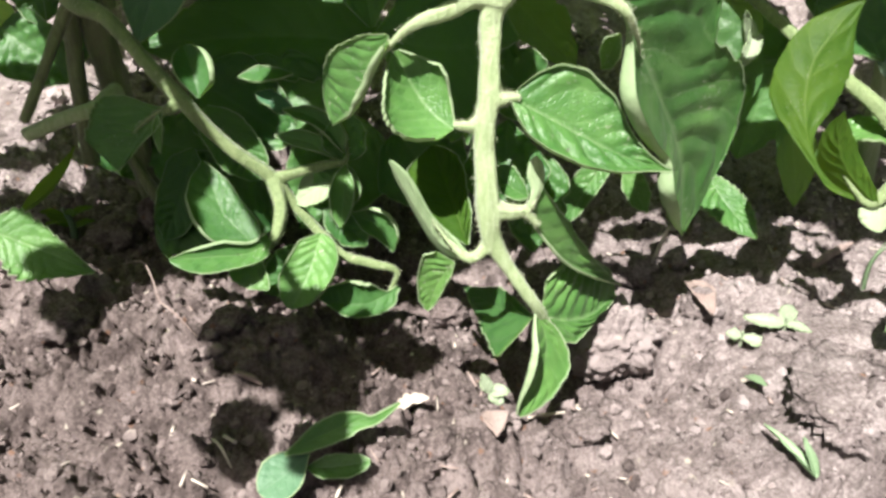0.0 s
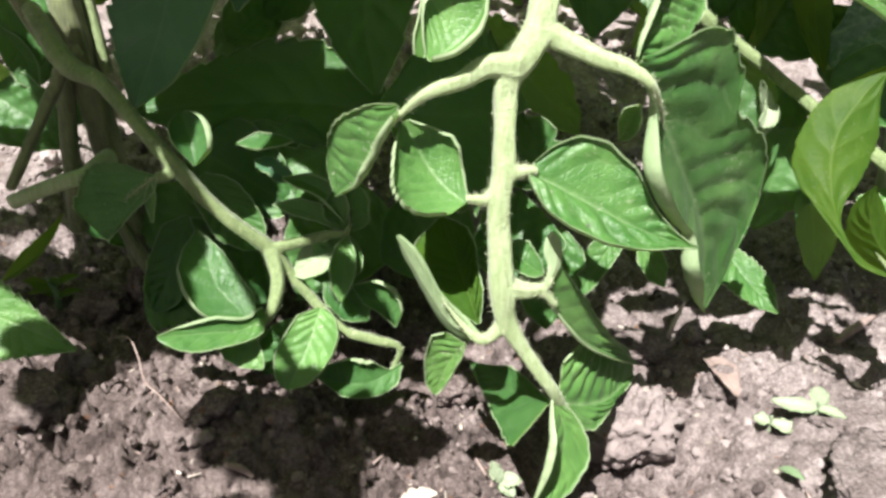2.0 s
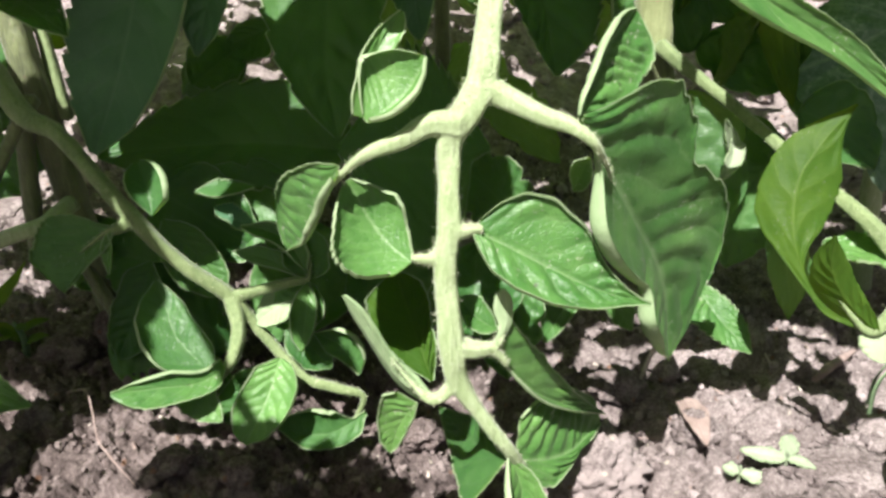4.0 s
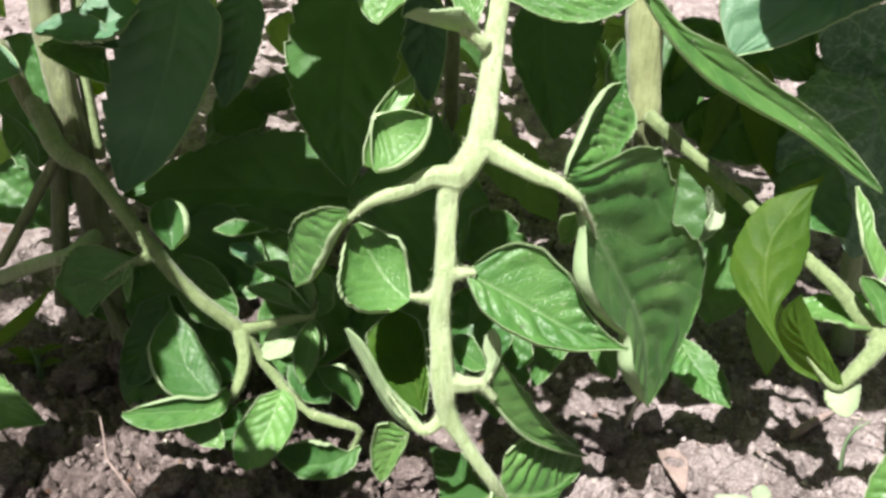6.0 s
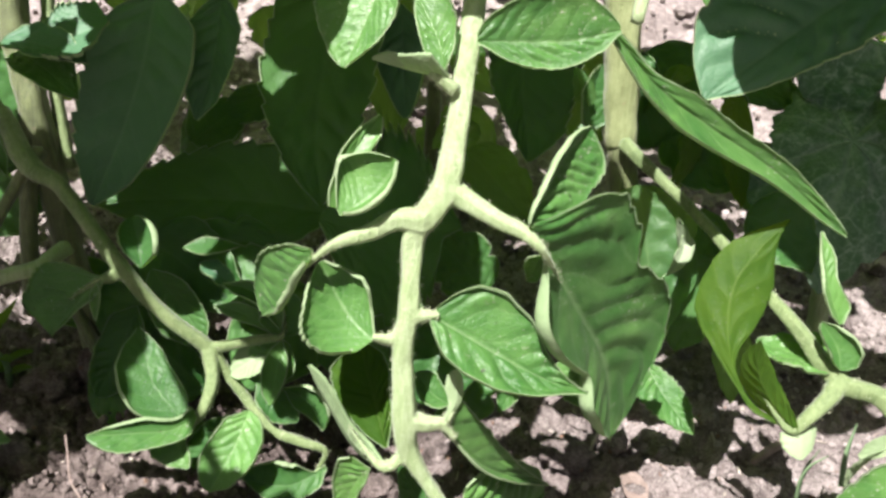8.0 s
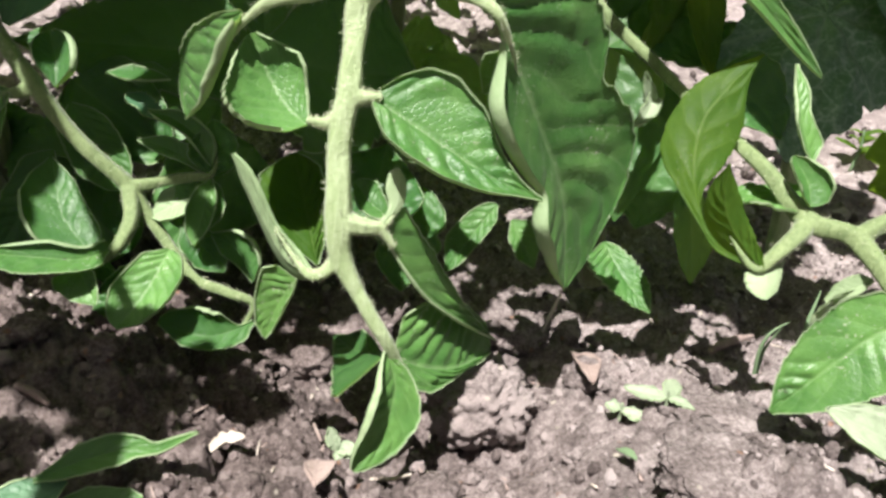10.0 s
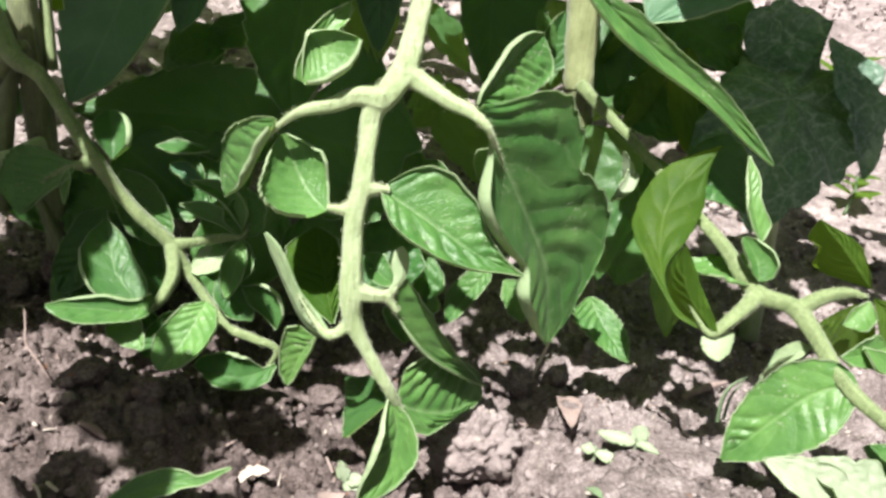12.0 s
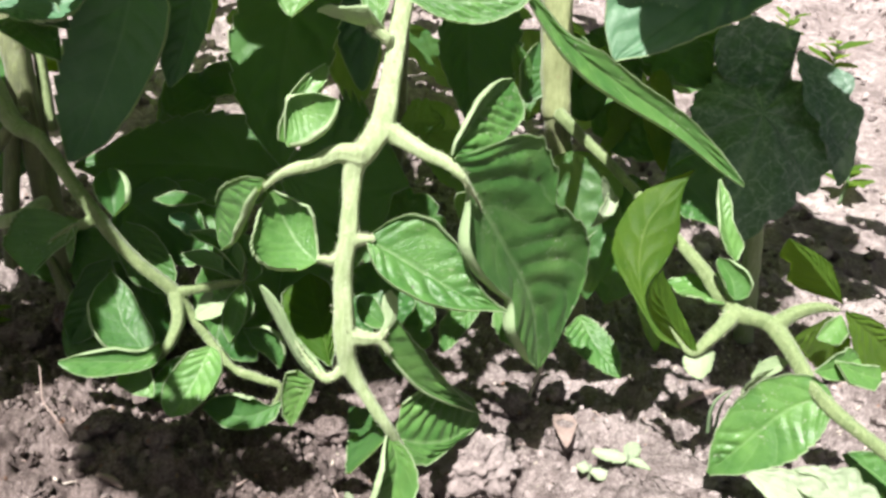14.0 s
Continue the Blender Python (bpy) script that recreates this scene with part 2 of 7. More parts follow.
def squash_material():
    """A squash leaf: dark green with silvery mottles gathered along the rays of its veins."""
    m, nodes, links = material("squash_leaf")
    out = nodes.new("ShaderNodeOutputMaterial")
    coords = nodes.new("ShaderNodeTexCoord")
    sep = nodes.new("ShaderNodeSeparateXYZ")
    links.new(coords.outputs["UV"], sep.inputs[0])
    wobble = noise_out(nodes, links, coords.outputs["Object"], 120.0, 3.0, 0.6)
    angle = math_node(nodes, links, "ADD", sep.outputs[0], math_node(nodes, links, "MULTIPLY", wobble, 0.3))
    ray = math_node(nodes, links, "PINGPONG", angle, 0.5)
    spread = math_node(nodes, links, "MULTIPLY", ray, math_node(nodes, links, "ADD", sep.outputs[1], 0.15))
    line = ramp(nodes, links, spread, [(0.0, (1, 1, 1)), (0.045, (0, 0, 0))])
    halo = ramp(nodes, links, spread, [(0.05, (1, 1, 1)), (0.3, (0, 0, 0))])
    mottle = noise_out(nodes, links, coords.outputs["Object"], 420.0, 5.0, 0.75)
    # a net of pale veins at two sizes, broken up by blotches
    lines = []
    for scale, width in ((95.0, 0.07), (260.0, 0.1)):
        cells = nodes.new("ShaderNodeTexVoronoi")
        cells.feature = "DISTANCE_TO_EDGE"
        cells.inputs["Scale"].default_value = scale
        bent = nodes.new("ShaderNodeVectorMath")
        bent.operation = "ADD"
        links.new(coords.outputs["Object"], bent.inputs[0])
        links.new(math_node(nodes, links, "MULTIPLY", wobble, 0.006), bent.inputs[1])
        links.new(bent.outputs[0], cells.inputs["Vector"])
        lines.append(ramp(nodes, links, cells.outputs["Distance"], [(0.0, (1, 1, 1)), (width, (0.25, 0.25, 0.25)), (width * 3, (0, 0, 0))]))
    net = math_node(nodes, links, "MAXIMUM", lines[0], math_node(nodes, links, "MULTIPLY", lines[1], 0.6))
    silver = math_node(nodes, links, "MULTIPLY", math_node(nodes, links, "MAXIMUM", net, math_node(nodes, links, "MULTIPLY", halo, 0.5)), ramp(nodes, links, mottle, [(0.4, (0.15, 0.15, 0.15)), (0.6, (1, 1, 1))]))
    ground_tone = noise_out(nodes, links, coords.outputs["Object"], 70.0, 5.0, 0.65)
    colour = ramp(nodes, links, ground_tone, [(0.3, (0.018, 0.066, 0.034)), (0.7, (0.045, 0.118, 0.062))])
    colour = mix(nodes, links, math_node(nodes, links, "MULTIPLY", silver, 0.6), colour, (0.42, 0.5, 0.45))
    colour = mix(nodes, links, math_node(nodes, links, "MULTIPLY", line, 0.6), colour, (0.22, 0.32, 0.22))
    bump = node(nodes, "ShaderNodeBump", Strength=0.6, Distance=0.0012)
    links.new(math_node(nodes, links, "SUBTRACT", mottle, line), bump.inputs["Height"])
    surface = node(nodes, "ShaderNodeBsdfPrincipled", Roughness=0.55)
    links.new(colour, surface.inputs["Base Color"])
    links.new(bump.outputs[0], surface.inputs["Normal"])
    glow = node(nodes, "ShaderNodeBsdfTranslucent", Color=(0.16, 0.36, 0.08, 1))
    both = nodes.new("ShaderNodeMixShader")
    both.inputs[0].default_value = 0.2
    links.new(surface.outputs[0], both.inputs[1])
    links.new(glow.outputs[0], both.inputs[2])
    links.new(both.outputs[0], out.inputs[0])
    return m


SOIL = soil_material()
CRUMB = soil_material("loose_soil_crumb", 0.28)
PALE_SOIL = soil_material("pale_dry_clod", paler=0.1)
TOP = leaf_material("tomato_leaf_upper", (0.037, 0.118, 0.026), (0.13, 0.265, 0.072), (0.28, 0.38, 0.2), (0.42, 0.68, 0.15), 0.3, gloss=0.42, specks=0.95, bumps=0.6)
UNDER = leaf_material("tomato_leaf_underside", (0.22, 0.31, 0.16), (0.36, 0.45, 0.27), (0.45, 0.52, 0.36), (0.42, 0.6, 0.14), 0.3, gloss=0.6)
# tomato leaf with shade put into a darker colour, for leaves behind
SHADED_LEAF = leaf_material("shaded_tomato_leaf", (0.03, 0.098, 0.03), (0.085, 0.185, 0.062), (0.17, 0.27, 0.12), (0.38, 0.64, 0.09), 0.44, gloss=0.42, bumps=0.5)
# sky light on shaded leaves, put into a lighter, bluer leaf colour
SKYLIT_LEAF = leaf_material("skylit_tomato_leaf", (0.045, 0.125, 0.062), (0.1, 0.2, 0.11), (0.2, 0.3, 0.2), (0.26, 0.46, 0.14), 0.25, gloss=0.5, bumps=0.55)
YOUNG = leaf_material("young_tomato_leaf", (0.042, 0.12, 0.03), (0.13, 0.265, 0.068), (0.24, 0.36, 0.15), (0.42, 0.68, 0.1), 0.3, gloss=0.4, specks=0.7, bumps=0.35)
THIN = leaf_material("tomato_leaf_thin", (0.035, 0.088, 0.012), (0.075, 0.14, 0.018), (0.15, 0.22, 0.05), (0.25, 0.4, 0.025), 0.45, gloss=0.5, specks=0.3, bumps=0.28, shine=0.12)
SQUASH = squash_material()
WEED = leaf_material("seedling_leaf", (0.21, 0.265, 0.17), (0.32, 0.375, 0.26), (0.36, 0.41, 0.3), (0.34, 0.48, 0.2), 0.25, gloss=0.5)
STEM = stem_material("green_stem", (0.25, 0.335, 0.15), (0.42, 0.51, 0.3), (0.52, 0.57, 0.4), translucency=0.24)
# green stem darkened: shade on these stalks is put into the colour
SHADED_STEM = stem_material("shaded_green_stem", (0.1, 0.15, 0.055), (0.21, 0.27, 0.12), (0.3, 0.33, 0.2), rough=0.6, translucency=0.14)
# purplish stem colour, dark enough to carry shade on rear stalks as well
PURPLE_SHADED_STEM = stem_material("purplish_shaded_stem", (0.06, 0.07, 0.035), (0.16, 0.19, 0.08), (0.16, 0.11, 0.09), rough=0.55, translucency=0.0)
CORKY = stem_material("corky_stem", (0.15, 0.175, 0.07), (0.29, 0.33, 0.16), (0.26, 0.18, 0.11), rough=0.65, translucency=0.0)
HAIR = plain_material("stem_hair", (0.5, 0.55, 0.35), (0.65, 0.68, 0.5), 100.0, rough=0.5, translucency=0.3)
STRAW = plain_material("dry_straw", (0.34, 0.29, 0.24), (0.52, 0.47, 0.41), 120.0, rough=0.75, streak=(1.0, 1.0, 0.3))
BARK = plain_material("dead_leaf_scrap", (0.19, 0.138, 0.12), (0.33, 0.265, 0.24), 150.0, rough=0.85)
GRASS = plain_material("grass_blade_green", (0.12, 0.2, 0.1), (0.24, 0.34, 0.19), 120.0, rough=0.5, translucency=0.25)


# ---- shaping helpers ----
def part(name, bm, materials, parent=None, label="", origin=None, smooth=True):
    """Links a bmesh, given in world metres, as one object under a thing or under a part."""
    if origin is None:
        origin = Vector((0, 0, 0))
    origin = Vector(origin)
    bmesh.ops.translate(bm, verts=bm.verts, vec=-origin)
    mesh = bpy.data.meshes.new(name)
    bm.to_mesh(mesh)
    bm.free()
    for m in materials if isinstance(materials, (list, tuple)) else [materials]:
        mesh.materials.append(m)
    if smooth:
        mesh.polygons.foreach_set("use_smooth", [True] * len(mesh.polygons))
    ob = new(name, mesh)
    ob.location = origin
    if parent is not None:
        ob.parent = parent
        ob.matrix_parent_inverse = Matrix.Translation(-parent.location)
    if label:
        ob["label"] = label
    return ob


def plant(name, at, label, category, group=""):
    ob = new(name)
    ob.empty_display_size = 0.02
    ob.location = at
    return tagged(ob, label, category, group)


def glide(points, n):
    """Evenly stepped points on a smooth line through the given ones, with their other values."""
    P = [np.array(p, float) for p in points]
    P = [2 * P[0] - P[1]] + P + [2 * P[-1] - P[-2]]
    out = []
    for i in range(1, len(P) - 2):
        for k in range(n):
            t = k / n
            a, b, c, d = P[i - 1 : i + 3]
            out.append(0.5 * (2 * b + (c - a) * t + (2 * a - 5 * b + 4 * c - d) * t * t + (3 * b - a - 3 * c + d) * t**3))
    out.append(P[-2])
    return out


def tube(points, radii, n=8, sides=20, ridges=0.07, lumps=0.08, seed=1.0):
    """A stalk through points with a radius at each: ridged, slightly uneven, closed with round ends."""
    rows = glide([(*p, r) for p, r in zip(points, radii)], n)
    bm = bmesh.new()
    layer = bm.loops.layers.uv.new("stalk")
    rings, before, runs = [], None, [0.0]
    centres = [Vector(r[:3]) for r in rows]
    for i, c in enumerate(centres):
        t = (centres[min(i + 1, len(centres) - 1)] - centres[max(i - 1, 0)]).normalized()
        side = before - t * before.dot(t) if before is not None else t.orthogonal()
        side.normalize()
        before = side
        up = t.cross(side)
        ring = []
        for k in range(sides):
            a = 2 * math.pi * k / sides
            r = rows[i][3] * (1 + ridges * math.cos(4 * a) + 0.035 * math.cos(9 * a + seed) + lumps * noise.noise(Vector((c.x, c.y, c.z)) * 140 + Vector((seed, 0.7 * math.cos(a), 0.7 * math.sin(a)))))
            ring.append(bm.verts.new(c + (side * math.cos(a) + up * math.sin(a)) * r))
        rings.append(ring)
    for i in range(1, len(centres)):
        runs.append(runs[-1] + (centres[i] - centres[i - 1]).length)
    for i, (a, b) in enumerate(zip(rings, rings[1:])):
        for k in range(sides):
            face = bm.faces.new((a[k], a[(k + 1) % sides], b[(k + 1) % sides], b[k]))
            for loop, u, v in zip(face.loops, (runs[i], runs[i], runs[i + 1], runs[i + 1]), (k, k + 1, k + 1, k)):
                loop[layer].uv = (u + seed, v / sides)
    for ring, end, step in ((rings[0], 0, 1), (rings[-1], -1, -2)):
        t = (centres[end] - centres[step if step > 0 else -2]).normalized()
        tip = bm.verts.new(centres[end] + t * rows[end][3] * 0.6)
        for k in range(sides):
            bm.faces.new((ring[k], ring[(k + 1) % sides], tip))
    bmesh.ops.recalc_face_normals(bm, faces=bm.faces)
    return bm


def hairs(points, radii, count, rng, length=0.0014):
    """Fine bristles round a stalk."""
    rows = glide([(*p, r) for p, r in zip(points, radii)], 8)
    bm = bmesh.new()
    for _ in range(count):
        i = rng.randrange(len(rows) - 1)
        f = rng.random()
        row = rows[i] * (1 - f) + rows[i + 1] * f
        t = Vector((rows[i + 1] - rows[i])[:3]).normalized()
        out = t.orthogonal().normalized()
        out.rotate(Matrix.Rotation(rng.uniform(0, 2 * math.pi), 3, t))
        out = (out + t * rng.uniform(-0.3, 0.3)).normalized()
        root = Vector(row[:3]) + out * row[3] * 0.9
        tip = root + out * length * rng.uniform(0.4, 1.2)
        a = out.orthogonal().normalized() * 0.00007
        b = out.cross(a)
        ring = [bm.verts.new(root + v) for v in (a, -0.5 * a + 0.87 * b, -0.5 * a - 0.87 * b)]
        end = bm.verts.new(tip)
        for k in range(3):
            bm.faces.new((ring[k], ring[(k + 1) % 3], end))
    return bm


LEAF_COUNT = [0]


def edge_roll(u, sign, seed):
    rolled = 0.5 + 1.6 * noise.noise(Vector((u * 3.5, sign * 5, seed + 60)))
    return min(1.15, max(0.12, rolled))



def leaf(base, tip, normal, width, parent, mats=None, name="leaflet", label="", wl=1.0, wr=1.0, fold=(8, 8), curl=(25, 25), power=2.2,
         arch=0.04, bend=0.0, twist=0.0, tipc=0.0, lobes=0, lobe=0.18, round_=0.95, pucker=0.05, wave=0.05, fine=1, thin=False, peak=0.55, rim=120, bulge=0.0009, roll=None):
    """A leaf blade from base to tip whose upper side faces normal. wl, wr: share of the width left and right of the midrib; fold: degrees by
    which each half rises at the midrib; curl: degrees by which each margin rolls up; arch, bend: bow of the midrib out of and in the blade."""
    LEAF_COUNT[0] += 1
    seed = LEAF_COUNT[0] * 3.7
    if not label and parent is not None:
        # no two leaves grow quite alike
        twist = twist or 45 * noise.noise(Vector((seed, 1, 0)))
        bend = bend or 0.16 * noise.noise(Vector((seed, 2, 0)))
        tipc = tipc or 0.3 * noise.noise(Vector((seed, 3, 0)))
    small = min(1.0, width / 0.027) ** 1.5
    pucker, bulge = pucker * small, bulge * small
    mats = mats or ((TOP, UNDER) if width > 0.0235 else (YOUNG, UNDER))
    roll = roll or ((0.045, 0.045) if name == "leaflet" else (0.04, 0.04))
    base, tip, normal = Vector(base), Vector(tip), Vector(normal)
    axis = tip - base
    size = axis.length
    a = axis.normalized()
    n = (normal - a * normal.dot(a)).normalized()
    s = a.cross(n)
    nu, nv = (30, 14) if not fine else (76, 20) if name == "leaflet" and size > 0.02 else (44, 16)
    marks = [1 - (1 - j / nv) ** 1.5 for j in range(nv + 1)]
    steps = [i / nu for i in range(nu + 1)]

    def spine(u):
        hump = 4 * u * (1 - u)
        return base + axis * u + n * size * (arch * hump + tipc * (max(0, u - 0.5) * 2) ** 2) + s * size * bend * hump

    def outline(u):
        w = (max(u, 0.0) ** peak) * (max(1 - u, 0.0) ** round_)
        return w / ((peak / (peak + round_)) ** peak * (round_ / (peak + round_)) ** round_)

    bm = bmesh.new()
    layer = bm.loops.layers.uv.new("leaf")
    rows, uvs = [], {}
    for u in steps:
        here = spine(u)
        t = (spine(min(u + 0.01, 1.0)) - spine(max(u - 0.01, 0.0))).normalized()
        nn = (n - t * n.dot(t)).normalized()
        nn.rotate(Matrix.Rotation(radians(twist) * (u - 0.3), 3, t))
        ss = t.cross(nn)
        row, out = {}, {0: nn}
        w0 = outline(u) * width / 2
        for sign, share, f, c, wide in ((-1, wl, fold[0], curl[0], roll[0]), (1, wr, fold[1], curl[1], roll[1])):
            w = w0 * share
            if lobes:
                round_lobe = abs(math.sin(math.pi * (u * lobes + 0.17 * sign + 0.3 * noise.noise(Vector((u * 3, sign, seed))))))
                w *= 1 - lobe * (1 - round_lobe) ** 1.6 * min(1, 6 * u) * min(1, 3.5 * (1 - u)) + 0.1 * noise.noise(Vector((u * 4, sign * 2, seed))) + 0.06 * noise.noise(Vector((u * 13, sign * 2, seed)))
            else:
                w *= 1 + 0.2 * noise.noise(Vector((u * 4, sign * 2, seed))) + 0.07 * noise.noise(Vector((u * 11, sign * 2, seed)))
            x = y = 0.0
            for j in range(1, nv + 1):
                v = 0.5 * (marks[j] + marks[j - 1])
                gap = marks[j] - marks[j - 1]
                ang = radians(f + c * (v**power) * (0.55 + 0.45 * math.sin(math.pi * min(1, u * 1.15))) + rim * (0.85 if wide > 0.2 else edge_roll(u, sign, seed)) * max(0.0, (v - 1 + wide) / wide))
                x += math.cos(ang) * w * gap
                y += math.sin(ang) * w * gap
                v = marks[j]
                phase = u * 7 - v * 1.6
                quilt = abs(math.sin(math.pi * phase)) ** 0.4 * math.sin(math.pi * min(1.0, v * 1.02)) ** 0.7 * (0.5 + 0.8 * abs(noise.noise(Vector((u * 6, sign * v * 3, seed + 20)))))
                rough = noise.noise(Vector((u * 9, sign * v * 4 + 10, seed)))
                lift = width * (pucker * (quilt - 0.5) * min(1, 5 * (1 - u)) * min(1, v * 4) + wave * rough * v + 0.45 * wave * v * v * math.sin(u * 9 + sign + seed))
                if fine:
                    d = noise.voronoi(Vector((u * size / 0.0032 + 0.6 * rough, sign * v * w / 0.0028, seed)))[0]
                    lift += 1.4 * bulge * (0.5 - d[0]) * min(1, 6 * v) * min(1, 4 * (1 - v) + 0.1)
                out[sign * j] = nn * math.cos(ang) - ss * (sign * math.sin(ang))
                row[sign * j] = here + ss * (sign * x) + nn * (y + lift)
        row[0] = here - nn * width * 0.012
        rows.append((row, out))
    cols = range(-nv, nv + 1)
    thick = 0.00018

    def sheet(shift):
        grid = []
        for u, (row, out) in zip(steps, rows):
            line = {}
            for j in cols:
                v = bm.verts.new(row[j] + out[j] * shift)
                uvs[v] = (u, 0.5 + 0.5 * math.copysign(marks[abs(j)], j))
                line[j] = v
            grid.append(line)
        return grid

    def skin(grid, index, flip):
        for g, h in zip(grid, grid[1:]):
            for j in list(cols)[:-1]:
                quad = (g[j], g[j + 1], h[j + 1], h[j])
                face = bm.faces.new(quad[::-1] if flip else quad)
                face.material_index = index

    upper = sheet(0.0)
    skin(upper, 0, False)
    if not thin:
        lower = sheet(-2 * thick)
        skin(lower, 1, True)
        for g, h, k, l in zip(upper, upper[1:], lower, lower[1:]):
            for j in (-nv, nv):
                quad = (g[j], h[j], l[j], k[j])
                face = bm.faces.new(quad if j > 0 else quad[::-1])
                face.material_index = 1
    for face in bm.faces:
        for loop in face.loops:
            loop[layer].uv = uvs[loop.vert]
    return part(name, bm, list(mats)[: 1 if thin else 2], parent, label, origin=base)


def stalk(points, radii, parent, mat=None, name="leaf_stalk", label="", seed=1.0, fuzz=0, sides=20, lumps=0.12):
    ob = part(name, tube(points, radii, sides=sides, seed=seed, lumps=lumps), mat or STEM, parent, label, origin=points[0])
    if fuzz:
        part("stem_hairs", hairs(points, radii, fuzz * 3, random.Random(int(seed * 10))), HAIR, ob, "fine pale bristles", origin=points[0])["kind"] = "stuff"
    return ob


STATIONS = (0.0, 0.05, 0.15, 0.3, 0.5, 0.7, 0.85, 0.95, 1.0)


def smooth_line(points):
    """A smooth line through points, run by its share of the length."""
    P = [np.array(p, float) for p in points]
    runs = [0.0]
    for a, b in zip(P, P[1:]):
        runs.append(runs[-1] + float(np.linalg.norm(b - a)))
    runs = [r / runs[-1] for r in runs]
    Q = [2 * P[0] - P[1]] + P + [2 * P[-1] - P[-2]]

    def at(u):
        i = max(k for k in range(len(P) - 1) if u >= runs[k] or k == 0)
        t = (u - runs[i]) / (runs[i + 1] - runs[i])
        a, b, c, d = Q[i : i + 4]
        return 0.5 * (2 * b + (c - a) * t + (2 * a - 5 * b + 4 * c - d) * t * t + (3 * b - a - 3 * c + d) * t**3)

    return at


def half_width(stations):
    """The half width of a blade along its length, softened between the stations."""
    us = np.linspace(0, 1, 121)
    ws = np.interp(us, STATIONS if len(stations) == 9 else np.linspace(0, 1, len(stations)), stations)
    soft = np.convolve(np.pad(ws, 3, mode="edge"), np.ones(7) / 7, "valid")
    edge = np.clip(np.minimum(us, 1 - us) / 0.06, 0, 1)
    ws = soft * edge + ws * (1 - edge)
    return lambda u: float(np.interp(u, us, ws))


